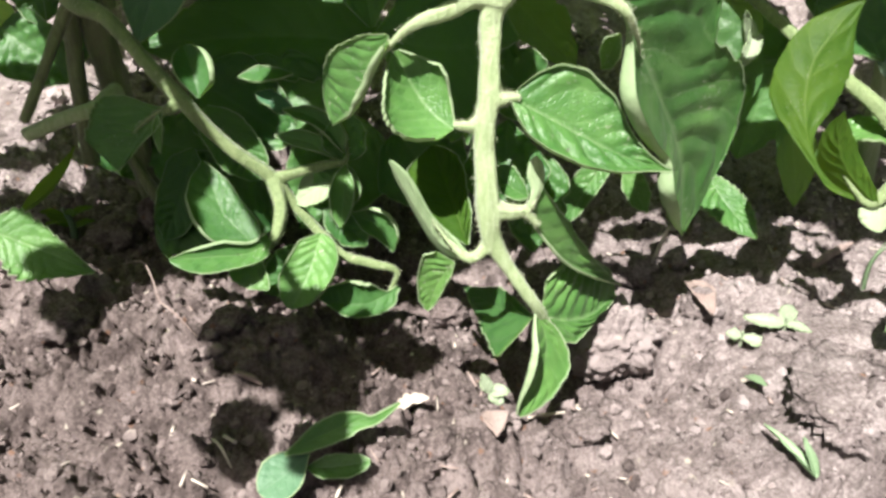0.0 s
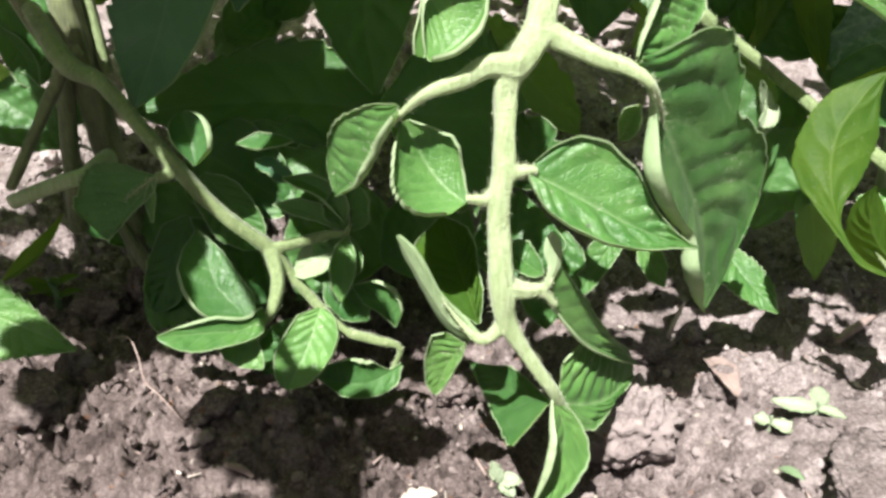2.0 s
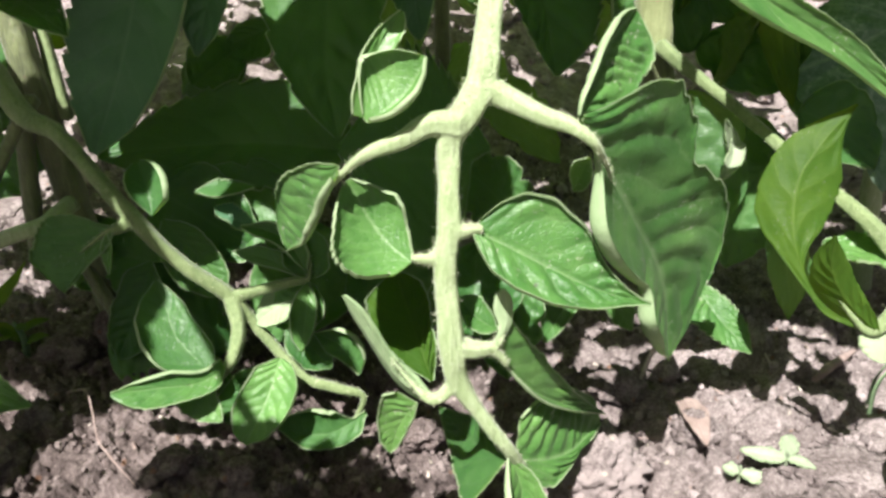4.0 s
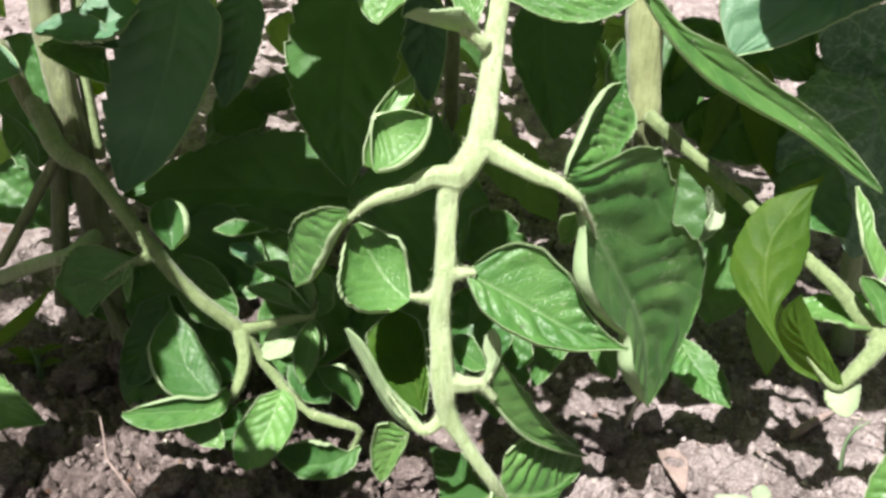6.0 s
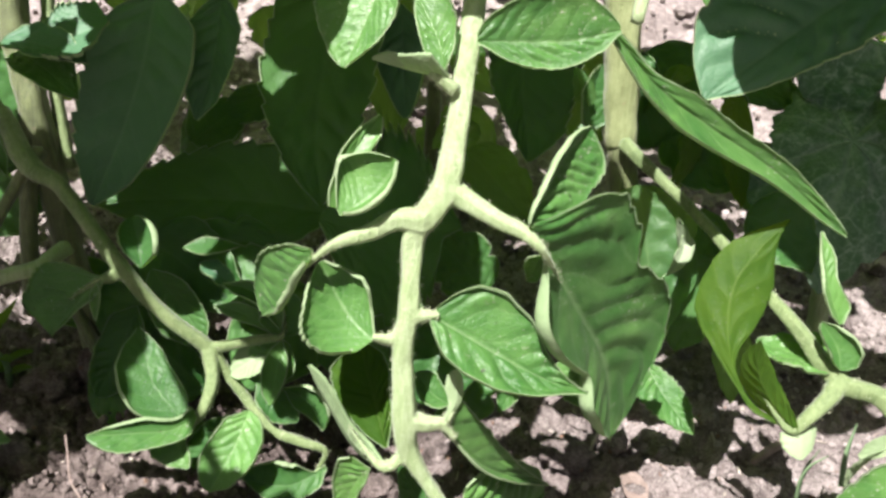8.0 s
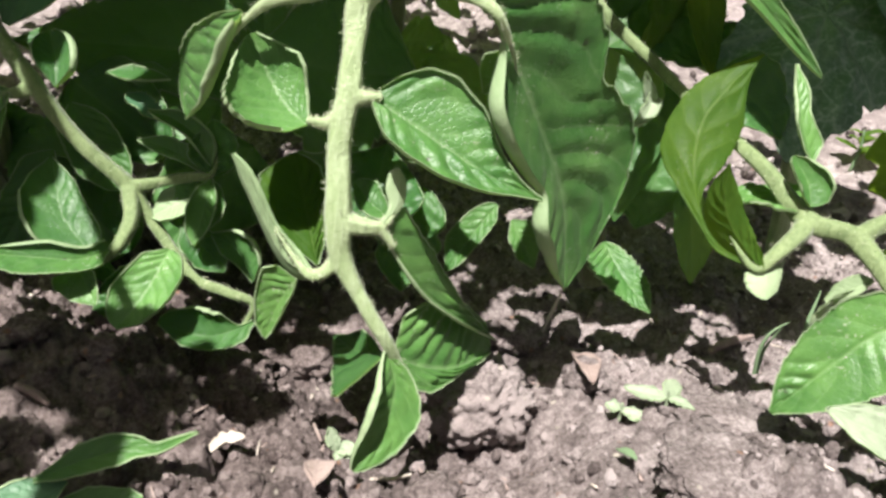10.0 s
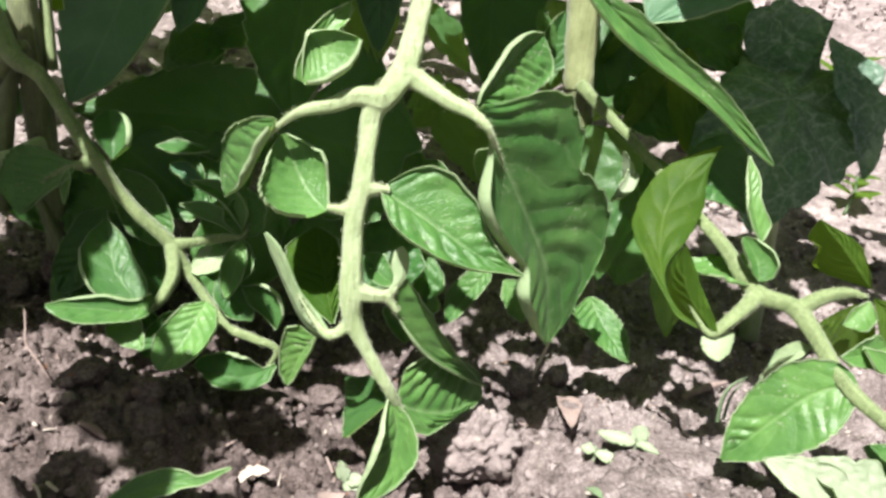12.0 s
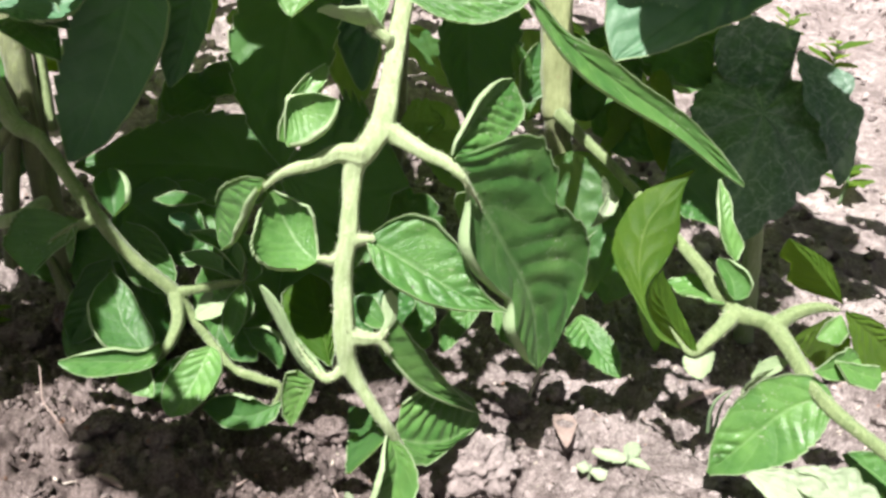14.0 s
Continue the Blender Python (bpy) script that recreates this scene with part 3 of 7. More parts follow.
def blade(base, tip, normal, left, right, parent, via=(), name="leaflet", label="", mats=None, fold=(8, 8), curl=(20, 20), power=2.0, cup=0.0,
          roll=(0.06, 0.06), rim=130, relief=1.0, veins=7, serrate=0.025, thin=False):
    """A leaf blade whose midrib runs from base to tip by way of via and whose upper side faces normal. left, right: half widths at the
    stations; fold, curl: degrees by which each half rises at the midrib and towards its margin; roll: share of each half that turns over
    into a rim; cup: how far the midrib sags, as a share of the length; relief: how deep the side veins are sunk between the pillows."""
    LEAF_COUNT[0] += 1
    seed = LEAF_COUNT[0] * 3.7
    base, tip, normal = Vector(base), Vector(tip), Vector(normal)
    size = (tip - base).length
    line = smooth_line([base, *via, tip])
    a = (tip - base).normalized()
    n = (normal - a * normal.dot(a)).normalized()
    widths = (half_width(left), half_width(right))
    broad = max(max(left), max(right))
    mats = mats or ((TOP, UNDER) if broad > 0.0085 else (YOUNG, UNDER))
    big = size > 0.018
    sweep = max(1.4, 0.85 * veins * broad / size)
    nu, nv = (72, 18) if big else (40, 12)
    marks = [1 - (1 - j / nv) ** 1.4 for j in range(nv + 1)]
    steps = [i / nu for i in range(nu + 1)]
    bm = bmesh.new()
    layer = bm.loops.layers.uv.new("leaf")
    rows, drift = [], []

    def spine(u):
        return Vector(line(u)) - n * (size * cup * 4 * u * (1 - u))

    for u in steps:
        here = spine(u)
        t = (spine(min(u + 0.012, 1.0)) - spine(max(u - 0.012, 0.0))).normalized()
        nn = (n - t * n.dot(t)).normalized()
        ss = t.cross(nn)
        row, out, slip = {}, {0: nn}, {0: 0.0}
        for sign, wide, f, c, lip in ((-1, widths[0], fold[0], curl[0], roll[0]), (1, widths[1], fold[1], curl[1], roll[1])):
            w = wide(u)
            tooth = (u * veins * 1.6 + 0.3 * noise.noise(Vector((u * 5, sign, seed)))) % 1.0
            w *= 1 + serrate * ((1 - tooth) - 0.5) * 2 * min(1, 6 * (1 - u)) + 0.05 * noise.noise(Vector((u * 9, sign * 2, seed)))
            turned = 0.35 + 0.75 * min(1.0, max(0.0, 0.6 + 1.3 * noise.noise(Vector((u * 3, sign * 5, seed + 60)))))
            if lip > 0.07:
                turned = max(turned, 0.85)
                w = wide(u) * (1 + 0.03 * noise.noise(Vector((u * 5, sign * 2, seed))))
            x = y = 0.0
            xs, ys, angles = [0.0], [0.0], [radians(f)]
            for j in range(1, nv + 1):
                v, gap = 0.5 * (marks[j] + marks[j - 1]), marks[j] - marks[j - 1]
                ang = radians(f + c * v**power * (0.6 + 0.4 * math.sin(math.pi * min(1, u * 1.1))) + rim * turned * max(0.0, (v - 1 + lip) / lip))
                x += math.cos(ang) * gap
                y += math.sin(ang) * gap
                xs.append(x)
                ys.append(y)
                angles.append(ang)
            scale = w / max(xs)
            full = min(1.0, broad / 0.009)
            for j in range(1, nv + 1):
                v = marks[j]
                shift = 0.75 * noise.noise(Vector((u * 3.5, sign * 3, seed + 40))) + 0.05 * noise.noise(Vector((u * 11, sign * v * 5, seed + 41)))
                phase = u * veins - v * sweep + shift + (0.45 if sign > 0 else 0.0)
                pillow = abs(math.sin(math.pi * phase)) ** 0.75 * math.sin(math.pi * min(1.0, 0.06 + 0.94 * v)) ** 0.6
                pillow *= 0.35 + 1.3 * (0.5 + 0.5 * noise.noise(Vector((u * 9, sign * v * 4, seed + 20))))
                cross = abs(math.sin(math.pi * (v * w / 0.0052 + 0.8 * noise.noise(Vector((u * 7, sign * 4, seed + 31)))))) ** 0.6
                pillow *= 0.8 + 0.25 * cross
                dent = noise.noise(Vector((u * size / 0.0035, sign * v * w / 0.0030, seed + 5))) + 0.5 * noise.noise(Vector((u * size / 0.0015, sign * v * w / 0.0015, seed + 9)))
                patch = min(1.0, max(0.15, 0.55 + 1.5 * noise.noise(Vector((u * 2.2, sign * (0.6 + v), seed + 77)))))
                ripple = noise.noise(Vector((u * 5, sign * v * 2.5 + 10, seed)))
                fade = min(1, 5 * (1 - u)) * min(1, 8 * u + 0.2)
                lift = relief * patch * full * (0.0014 * (pillow - 0.45) + 0.0001 * dent * min(1, 5 * v)) * fade * min(1.0, 3.5 * (1 - v) + 0.05) + 0.06 * broad * ripple * v * v
                out[sign * j] = nn * math.cos(angles[j]) - ss * (sign * math.sin(angles[j]))
                row[sign * j] = here + ss * (sign * xs[j] * scale) + nn * (ys[j] * scale + lift)
                slip[sign * j] = (phase + 1.6 * v) / 7
        row[0] = here - nn * 0.0004 * relief
        slip[0] = u
        rows.append((row, out))
        drift.append(slip)
    cols = list(range(-nv, nv + 1))
    uvs = {}

    def sheet(depth):
        grid = []
        for (row, out), slip in zip(rows, drift):
            spot = {}
            for j in cols:
                v = bm.verts.new(row[j] + out[j] * depth)
                uvs[v] = (slip[j], 0.5 + 0.5 * math.copysign(marks[abs(j)], j))
                spot[j] = v
            grid.append(spot)
        return grid

    def skin(grid, index, flip):
        for g, h in zip(grid, grid[1:]):
            for j in cols[:-1]:
                quad = (g[j], g[j + 1], h[j + 1], h[j])
                face = bm.faces.new(quad[::-1] if flip else quad)
                face.material_index = index

    upper = sheet(0.0)
    skin(upper, 0, False)
    if not thin:
        lower = sheet(-0.0004)
        skin(lower, 1, True)
        for g, h, k, l in zip(upper, upper[1:], lower, lower[1:]):
            for j in (-nv, nv):
                quad = (g[j], h[j], l[j], k[j])
                face = bm.faces.new(quad if j > 0 else quad[::-1])
                face.material_index = 1
    for face in bm.faces:
        for loop in face.loops:
            loop[layer].uv = uvs[loop.vert]
    return part(name, bm, list(mats)[: 1 if thin else 2], parent, label, origin=base)


def limb(runs, parent, mat, name="leaf_stalk", label="", seed=1.0, fuzz=0, grain=0.0004):
    """A stalk with its side stalks grown together at the nodes. runs: (points, radii) of the main run and of each side run."""
    bm = bmesh.new()
    for k, (points, radii) in enumerate(runs):
        piece = tube(points, radii, sides=16, seed=seed + k, lumps=0.14, ridges=0.08)
        mesh = bpy.data.meshes.new("run")
        piece.to_mesh(mesh)
        piece.free()
        bm.from_mesh(mesh)
        bpy.data.meshes.remove(mesh)
    rough = bpy.data.meshes.new("run")
    bm.to_mesh(rough)
    bm.free()
    model = new("run", rough)
    skin = model.modifiers.new("grown_together", "REMESH")
    skin.mode, skin.voxel_size = "VOXEL", grain
    soft = model.modifiers.new("soft", "SMOOTH")
    soft.factor, soft.iterations = 0.5, 5
    grown = bpy.data.meshes.new_from_object(model.evaluated_get(bpy.context.evaluated_depsgraph_get()))
    bpy.data.objects.remove(model)
    whole = bmesh.new()
    whole.from_mesh(grown)
    bpy.data.meshes.remove(grown)
    ob = part(name, whole, mat, parent, label, origin=runs[0][0][0])
    if fuzz:
        for k, (points, radii) in enumerate(runs):
            share = fuzz if k == 0 else max(20, fuzz // 6)
            part("stem_hairs", hairs(points, radii, share * 3, random.Random(int(seed * 10) + k)), HAIR, ob, "fine pale bristles", origin=points[0])["kind"] = "stuff"
    return ob


# ---- ground ----
def hill(x, y, cx, cy, sx, sy):
    return np.exp(-(((x - cx) / sx) ** 2 + ((y - cy) / sy) ** 2))


def rolling(x, y):
    """The lie of the land: a bed with shallow mounds and a dip between the plants, raised far behind to hide the
    horizon from the camera.
    """
    z = 0.048 + 0 * x
    z = z + 0.024 * hill(x, y, -0.085, 0.175, 0.055, 0.045)
    z = z - 0.018 * hill(x, y, -0.01, 0.207, 0.045, 0.04)
    z = z + 0.012 * hill(x, y, -0.005, 0.132, 0.05, 0.03)
    z = z + 0.024 * hill(x, y, 0.125, 0.135, 0.045, 0.05)
    z = z - 0.013 * hill(x, y, 0.045, 0.177, 0.03, 0.024)
    far = np.clip((y - 0.4) / 1.3, 0, 1)
    return z + 0.27 * far * far * (3 - 2 * far)


def cells(x, y, size, seed):
    """Distance to the nearest of one jittered point a cell, and that cell's own number."""
    gx, gy = np.floor(x / size), np.floor(y / size)
    best, mark = np.full(x.shape, 9.0), np.zeros(x.shape)
    for dx in (-1, 0, 1):
        for dy in (-1, 0, 1):
            cx, cy = gx + dx, gy + dy
            h1 = np.modf(np.abs(np.sin(cx * 127.1 + cy * 311.7 + seed) * 43758.5453))[0]
            h2 = np.modf(np.abs(np.sin(cx * 269.5 + cy * 183.3 + seed) * 24634.6345))[0]
            h3 = np.modf(np.abs(np.sin(cx * 419.2 + cy * 71.9 + seed) * 37642.123))[0]
            d = np.hypot(cx + 0.15 + 0.7 * h1 - x / size, cy + 0.15 + 0.7 * h2 - y / size)
            closer = d < best
            best, mark = np.where(closer, d, best), np.where(closer, h3, mark)
    return best, mark


def soft_noise(x, y, size, seed):
    """Smooth random heights, 0 to 1, on a lattice of that size."""
    gx, gy = np.floor(x / size), np.floor(y / size)
    fx, fy = x / size - gx, y / size - gy
    fx, fy = fx * fx * (3 - 2 * fx), fy * fy * (3 - 2 * fy)

    def value(cx, cy):
        return np.modf(np.abs(np.sin(cx * 127.1 + cy * 311.7 + seed * 17.3) * 43758.5453))[0]

    low = value(gx, gy) * (1 - fx) + value(gx + 1, gy) * fx
    high = value(gx, gy + 1) * (1 - fx) + value(gx + 1, gy + 1) * fx
    return low * (1 - fy) + high * fy


def crumbs(x, y, step=0.0):
    """Soft lumps, and on them broken crumbs of several sizes with gaps between."""
    wx = x + 0.009 * (soft_noise(x, y, 0.011, 1) - 0.5) + 0.004 * (soft_noise(x, y, 0.004, 2) - 0.5)
    wy = y + 0.009 * (soft_noise(x, y, 0.011, 3) - 0.5) + 0.004 * (soft_noise(x, y, 0.004, 4) - 0.5)
    z = 0.012 * soft_noise(wx, wy, 0.05, 5) + 0.008 * soft_noise(wx, wy, 0.021, 6) + 0.004 * soft_noise(wx, wy, 0.009, 7)
    loose = 0.5 + 0.8 * soft_noise(x, y, 0.03, 8) + 0.7 * np.clip((0.03 - x) / 0.06, 0, 1)
    for size, height, seed, share in ((0.022, 0.0042, 1.0, 0.5), (0.0105, 0.003, 2.0, 0.55), (0.0056, 0.003, 3.0, 0.55), (0.0033, 0.0023, 4.0, 0.6), (0.0021, 0.0013, 5.0, 0.65)):
        d, m = cells(wx, wy, size, seed)
        z = z + loose * np.clip(2.2 - step / (0.3 * size), 0, 1) * height * np.clip(1 - (d / 0.75) ** 2.5, 0, 1) ** 0.6 * np.where(m < share, 0.35 + m / share * 0.65, 0.08)
    close = np.clip(2.2 - step / 0.0006, 0, 1)
    z = z + close * (0.0014 * soft_noise(x, y, 0.0026, 11) + 0.001 * soft_noise(x, y, 0.0015, 12))
    d, m = cells(wx, wy, 0.07, 7.0)
    z = z + np.clip((y - 0.42) / 0.2, 0, 1) * 0.016 * np.sqrt(np.clip(1 - (d / 0.7) ** 2, 0, 1)) * m
    return z - 0.017


def stretch(lo, hi, step, reach, grow=1.22):
    core = list(np.arange(lo, hi + step / 2, step))
    out, d = [], step
    at = hi
    while at < reach:
        d *= grow
        at += d
        out.append(at)
    low, d, at = [], step, lo
    while at > -reach:
        d *= grow
        at -= d
        low.append(at)
    return np.array(low[::-1] + core + out)


def build_ground():
    xs = stretch(-0.22, 0.27, 0.00085, 60.0, 1.035)
    ys = stretch(0.09, 0.36, 0.00085, 60.0, 1.02)
    X, Y = np.meshgrid(xs, ys)
    Z = rolling(X, Y)
    fade = np.clip(1.6 - np.hypot(X, Y) / 6, 0, 1)
    STEP = np.maximum(*np.meshgrid(np.gradient(xs), np.gradient(ys)))
    Z = Z + crumbs(X, Y, STEP) * fade
    nx, ny = len(xs), len(ys)
    verts = np.stack([X, Y, Z], -1).reshape(-1, 3)
    i = np.arange((ny - 1) * (nx - 1))
    r, c = i // (nx - 1), i % (nx - 1)
    a = r * nx + c
    faces = np.stack([a, a + 1, a + nx + 1, a + nx], -1)
    mesh = bpy.data.meshes.new("ground")
    mesh.vertices.add(len(verts))
    mesh.vertices.foreach_set("co", verts.ravel())
    mesh.loops.add(faces.size)
    mesh.loops.foreach_set("vertex_index", faces.ravel())
    mesh.polygons.add(len(faces))
    mesh.polygons.foreach_set("loop_start", np.arange(len(faces)) * 4)
    mesh.polygons.foreach_set("use_smooth", np.ones(len(faces), bool))
    mesh.update(calc_edges=True)
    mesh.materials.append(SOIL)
    return tagged(new("ground", mesh), "dry crumbly greyish-brown garden soil with clods", "soil", kind="structure")


ground = build_ground()


def land(x, y):
    """Height of the soil's surface at a place."""
    X, Y = np.array([x]), np.array([y])
    return float((rolling(X, Y) + crumbs(X, Y))[0])


def clod_bm(radius, seed, detail=4, squash=(1.0, 0.85, 0.7), rough=0.32):
    bm = bmesh.new()
    bmesh.ops.create_icosphere(bm, subdivisions=detail, radius=1.0)
    for v in bm.verts:
        p = v.co.copy()
        big = noise.fractal(p * 1.3 + Vector((seed, 0, 0)), 0.9, 2.0, 3)
        pits = noise.noise(p * 5 + Vector((0, seed, 0)))
        small = noise.noise(p * 11 + Vector((0, 0, seed)))
        tiny = noise.noise(p * 24 + Vector((seed, seed, 0)))
        crumb = noise.voronoi(p * radius / 0.0042 + Vector((seed, 0, seed)))[0][0] if radius < 0.5 else 0.5
        r = 1 + rough * big + min(0.35, 0.0018 / radius) * (0.5 - crumb) + 0.17 * pits + 0.12 * small + 0.06 * tiny
        v.co = Vector((p.x * squash[0], p.y * squash[1], p.z * squash[2])) * r * radius
    return bm


def clod(x, y, radius, seed, turn=0.0, sink=0.35, squash=(1.0, 0.85, 0.7), label="rough dry soil clod lying on the bed", detail=4, mat=SOIL):
    bm = clod_bm(radius, seed, detail, squash)
    bmesh.ops.rotate(bm, verts=bm.verts, cent=(0, 0, 0), matrix=Matrix.Rotation(radians(turn), 3, "Z"))
    z = land(x, y) + radius * squash[2] * (1 - sink * 2)
    bmesh.ops.translate(bm, verts=bm.verts, vec=(x, y, z))
    ob = part("soil_clod", bm, mat, origin=(x, y, z))
    return tagged(ob, label, "soil clod", "soil clods")


CAM = Vector((0.0, -0.85, 0.5))
UP = Vector((0.0, 0.0, 1.0))

# ---- the middle tomato plant ----
middle = plant("tomato_plant", (0.085, 0.245, 0.05), "green tomato plant with a hanging, curled compound leaf", "plant", "tomato plants")
main_pts = [(0.0243, 0.1993, 0.2192), (0.0224, 0.1867, 0.1977), (0.0213, 0.1808, 0.1854), (0.0198, 0.1762, 0.173), (0.0162, 0.1738, 0.1661), (0.0127, 0.172, 0.1602), (0.0122, 0.1698, 0.1524), (0.0122, 0.1666, 0.1421), (0.0114, 0.1647, 0.1344), (0.0115, 0.1626, 0.125), (0.0126, 0.1604, 0.1137), (0.0136, 0.1594, 0.1057), (0.0179, 0.158, 0.0978), (0.0272, 0.1572, 0.0835), (0.035, 0.1648, 0.0652)]
main_r = [0.0032, 0.0031, 0.0030, 0.0036, 0.0037, 0.0031, 0.0027, 0.0028, 0.0029, 0.0029, 0.0035, 0.0029, 0.0021, 0.0017, 0.0004]
hang = limb([
    (main_pts, main_r),
    ([(0.0191, 0.1766, 0.1718), (0.0252, 0.1738, 0.1687), (0.0328, 0.1701, 0.1657), (0.0383, 0.1672, 0.1644), (0.0428, 0.1647, 0.1613), (0.0466, 0.1682, 0.1552), (0.0496, 0.1742, 0.1485)], [0.0036, 0.0027, 0.0022, 0.0018, 0.0012, 0.0007, 0.0003]),
    ([(0.0144, 0.1727, 0.1633), (0.0078, 0.1712, 0.1638), (0.0022, 0.1691, 0.1611), (-0.0041, 0.1672, 0.1592), (-0.0094, 0.1674, 0.1557), (-0.0152, 0.1696, 0.1491), (-0.0214, 0.1735, 0.1399)], [0.0036, 0.0027, 0.0021, 0.0015, 0.001, 0.0006, 0.0003]),
    ([(0.0114, 0.165, 0.1367), (0.0085, 0.1642, 0.1347), (0.0036, 0.1647, 0.1346)], [0.0024, 0.0016, 0.0008]),
    ([(0.0124, 0.1663, 0.1399), (0.0161, 0.1657, 0.1411), (0.0198, 0.1654, 0.1416)], [0.0022, 0.0016, 0.0008]),
    ([(0.0125, 0.1605, 0.114), (0.0178, 0.1601, 0.1128), (0.0222, 0.161, 0.1122), (0.0258, 0.1605, 0.1082)], [0.003, 0.0021, 0.0015, 0.0006]),
    ([(0.0216, 0.1609, 0.1121), (0.0241, 0.162, 0.1148), (0.0251, 0.1668, 0.1189)], [0.0012, 0.0009, 0.0004]),
    ([(0.0136, 0.1599, 0.1069), (0.0119, 0.1583, 0.1028), (0.0075, 0.1573, 0.1004), (0.0024, 0.1593, 0.1042), (-0.0023, 0.161, 0.11)], [0.0026, 0.0018, 0.0014, 0.0007, 0.0003]),
    ([(0.0203, 0.181, 0.1938), (0.0168, 0.1808, 0.1961), (0.0144, 0.1804, 0.1979)], [0.0018, 0.0014, 0.0011]),
], middle, STEM, label="pale green hairy leaf stalk, hanging", seed=1.3, fuzz=420)

blade((-0.005, 0.1674, 0.1661), (0.0076, 0.174, 0.1778), (-0.26, -0.69, 0.67), (0.001, 0.0038, 0.007, 0.0092, 0.0097, 0.0086, 0.0073, 0.0055, 0.0012), (0.0009, 0.0027, 0.0039, 0.0049, 0.005, 0.0042, 0.0028, 0.0012, 0.0003), hang, via=[(0.0017, 0.1704, 0.1717)], fold=(18, 20), curl=(70, 70), cup=0.16, roll=(0.14, 0.12), relief=0.4, label="small cupped bright leaflet")
blade((-0.0064, 0.172, 0.1655), (0.002, 0.186, 0.1857), (0.35, -0.83, 0.43), (0.0021, 0.0024, 0.0027, 0.0021, 0.0026, 0.0022, 0.0014, 0.0006, 0.0002), (0.0001, 0.0003, 0.001, 0.0021, 0.0028, 0.0031, 0.0025, 0.0014, 0.0003), hang, via=[(-0.0052, 0.1769, 0.1741), (-0.0018, 0.1817, 0.1805)], fold=(10, 24), curl=(30, 40), roll=(0.16, 0.06), label="narrow folded leaflet")
blade((-0.0122, 0.1685, 0.1554), (-0.031, 0.186, 0.1265), (-0.74, -0.66, 0.08), (0.0029, 0.003, 0.0034, 0.0037, 0.0032, 0.0015, 0.0006, 0.0002, 0.0001), (0.0006, 0.0026, 0.0062, 0.0105, 0.0135, 0.0133, 0.0118, 0.0075, 0.0012), hang, via=[(-0.0159, 0.1717, 0.1484), (-0.0198, 0.1751, 0.1407), (-0.0244, 0.1793, 0.1331)], fold=(30, 4), curl=(60, 16), roll=(0.3, 0.07), relief=0.6, label="smooth leaflet with a rolled pale midrib")
blade((0.0036, 0.1647, 0.1338), (-0.0107, 0.172, 0.151), (0.24, -0.8, 0.54), (0.006, 0.008, 0.0108, 0.013, 0.0125, 0.0096, 0.0066, 0.0038, 0.0012), (0.0004, 0.0018, 0.0042, 0.0059, 0.0071, 0.0071, 0.0047, 0.0021, 0.0006), hang, via=[(-0.0012, 0.1662, 0.1382), (-0.0056, 0.1685, 0.1436)], fold=(16, 20), curl=(62, 62), cup=0.14, roll=(0.06, 0.15), relief=0.35, label="round cupped leaflet with pale rim")
blade((0.0181, 0.1655, 0.1412), (0.0585, 0.163, 0.1233), (0.26, -0.69, 0.68), (0.0023, 0.0068, 0.0112, 0.0125, 0.0103, 0.005, 0.0016, 0.0003, 0.0001), (0.0014, 0.004, 0.0078, 0.0096, 0.0089, 0.0053, 0.002, 0.0006, 0.0002), hang, via=[(0.0257, 0.1647, 0.1375), (0.0346, 0.1636, 0.133), (0.046, 0.1626, 0.1276)], fold=(16, 8), curl=(34, 26), roll=(0.13, 0.08), relief=1.7, label="quilted glossy leaflet with curled pale margin")
blade((0.0226, 0.1605, 0.1139), (0.0246, 0.166, 0.1259), (-0.46, 0.83, -0.31), (0.0001, 0.0002, 0.0005, 0.0011, 0.0017, 0.0019, 0.0017, 0.0006, 0.0001), (0.0, 0.0001, 0.0005, 0.001, 0.0022, 0.0026, 0.0021, 0.0014, 0.0003), hang, via=[(0.0254, 0.1637, 0.1184)], fold=(8, 8), curl=(20, 20), roll=(0.1, 0.05), relief=0.3, label="narrow pale leaflet turned edge on")
blade((0.0236, 0.169, 0.1126), (0.014, 0.173, 0.1193), (0.19, -0.71, 0.68), (0.0002, 0.0008, 0.0023, 0.003, 0.0035, 0.0028, 0.0016, 0.0005, 0.0001), (0.0001, 0.0005, 0.0017, 0.0029, 0.0036, 0.0039, 0.003, 0.0015, 0.0003), hang, via=[(0.0188, 0.1702, 0.1152)], fold=(8, 12), curl=(30, 30), relief=0.8)
blade((0.0225, 0.1602, 0.1124), (0.0561, 0.185, 0.0734), (0.75, -0.62, 0.25), (0.0079, 0.0078, 0.008, 0.0082, 0.0061, 0.0033, 0.0013, 0.0004, 0.0001), (0.0, 0.0001, 0.0003, 0.0013, 0.0015, 0.0014, 0.0008, 0.0003, 0.0001), hang, via=[(0.0291, 0.1637, 0.1014), (0.0378, 0.1698, 0.0905)], fold=(6, 30), curl=(20, 60), roll=(0.06, 0.2), label="folded leaflet, dusty along its lit half")
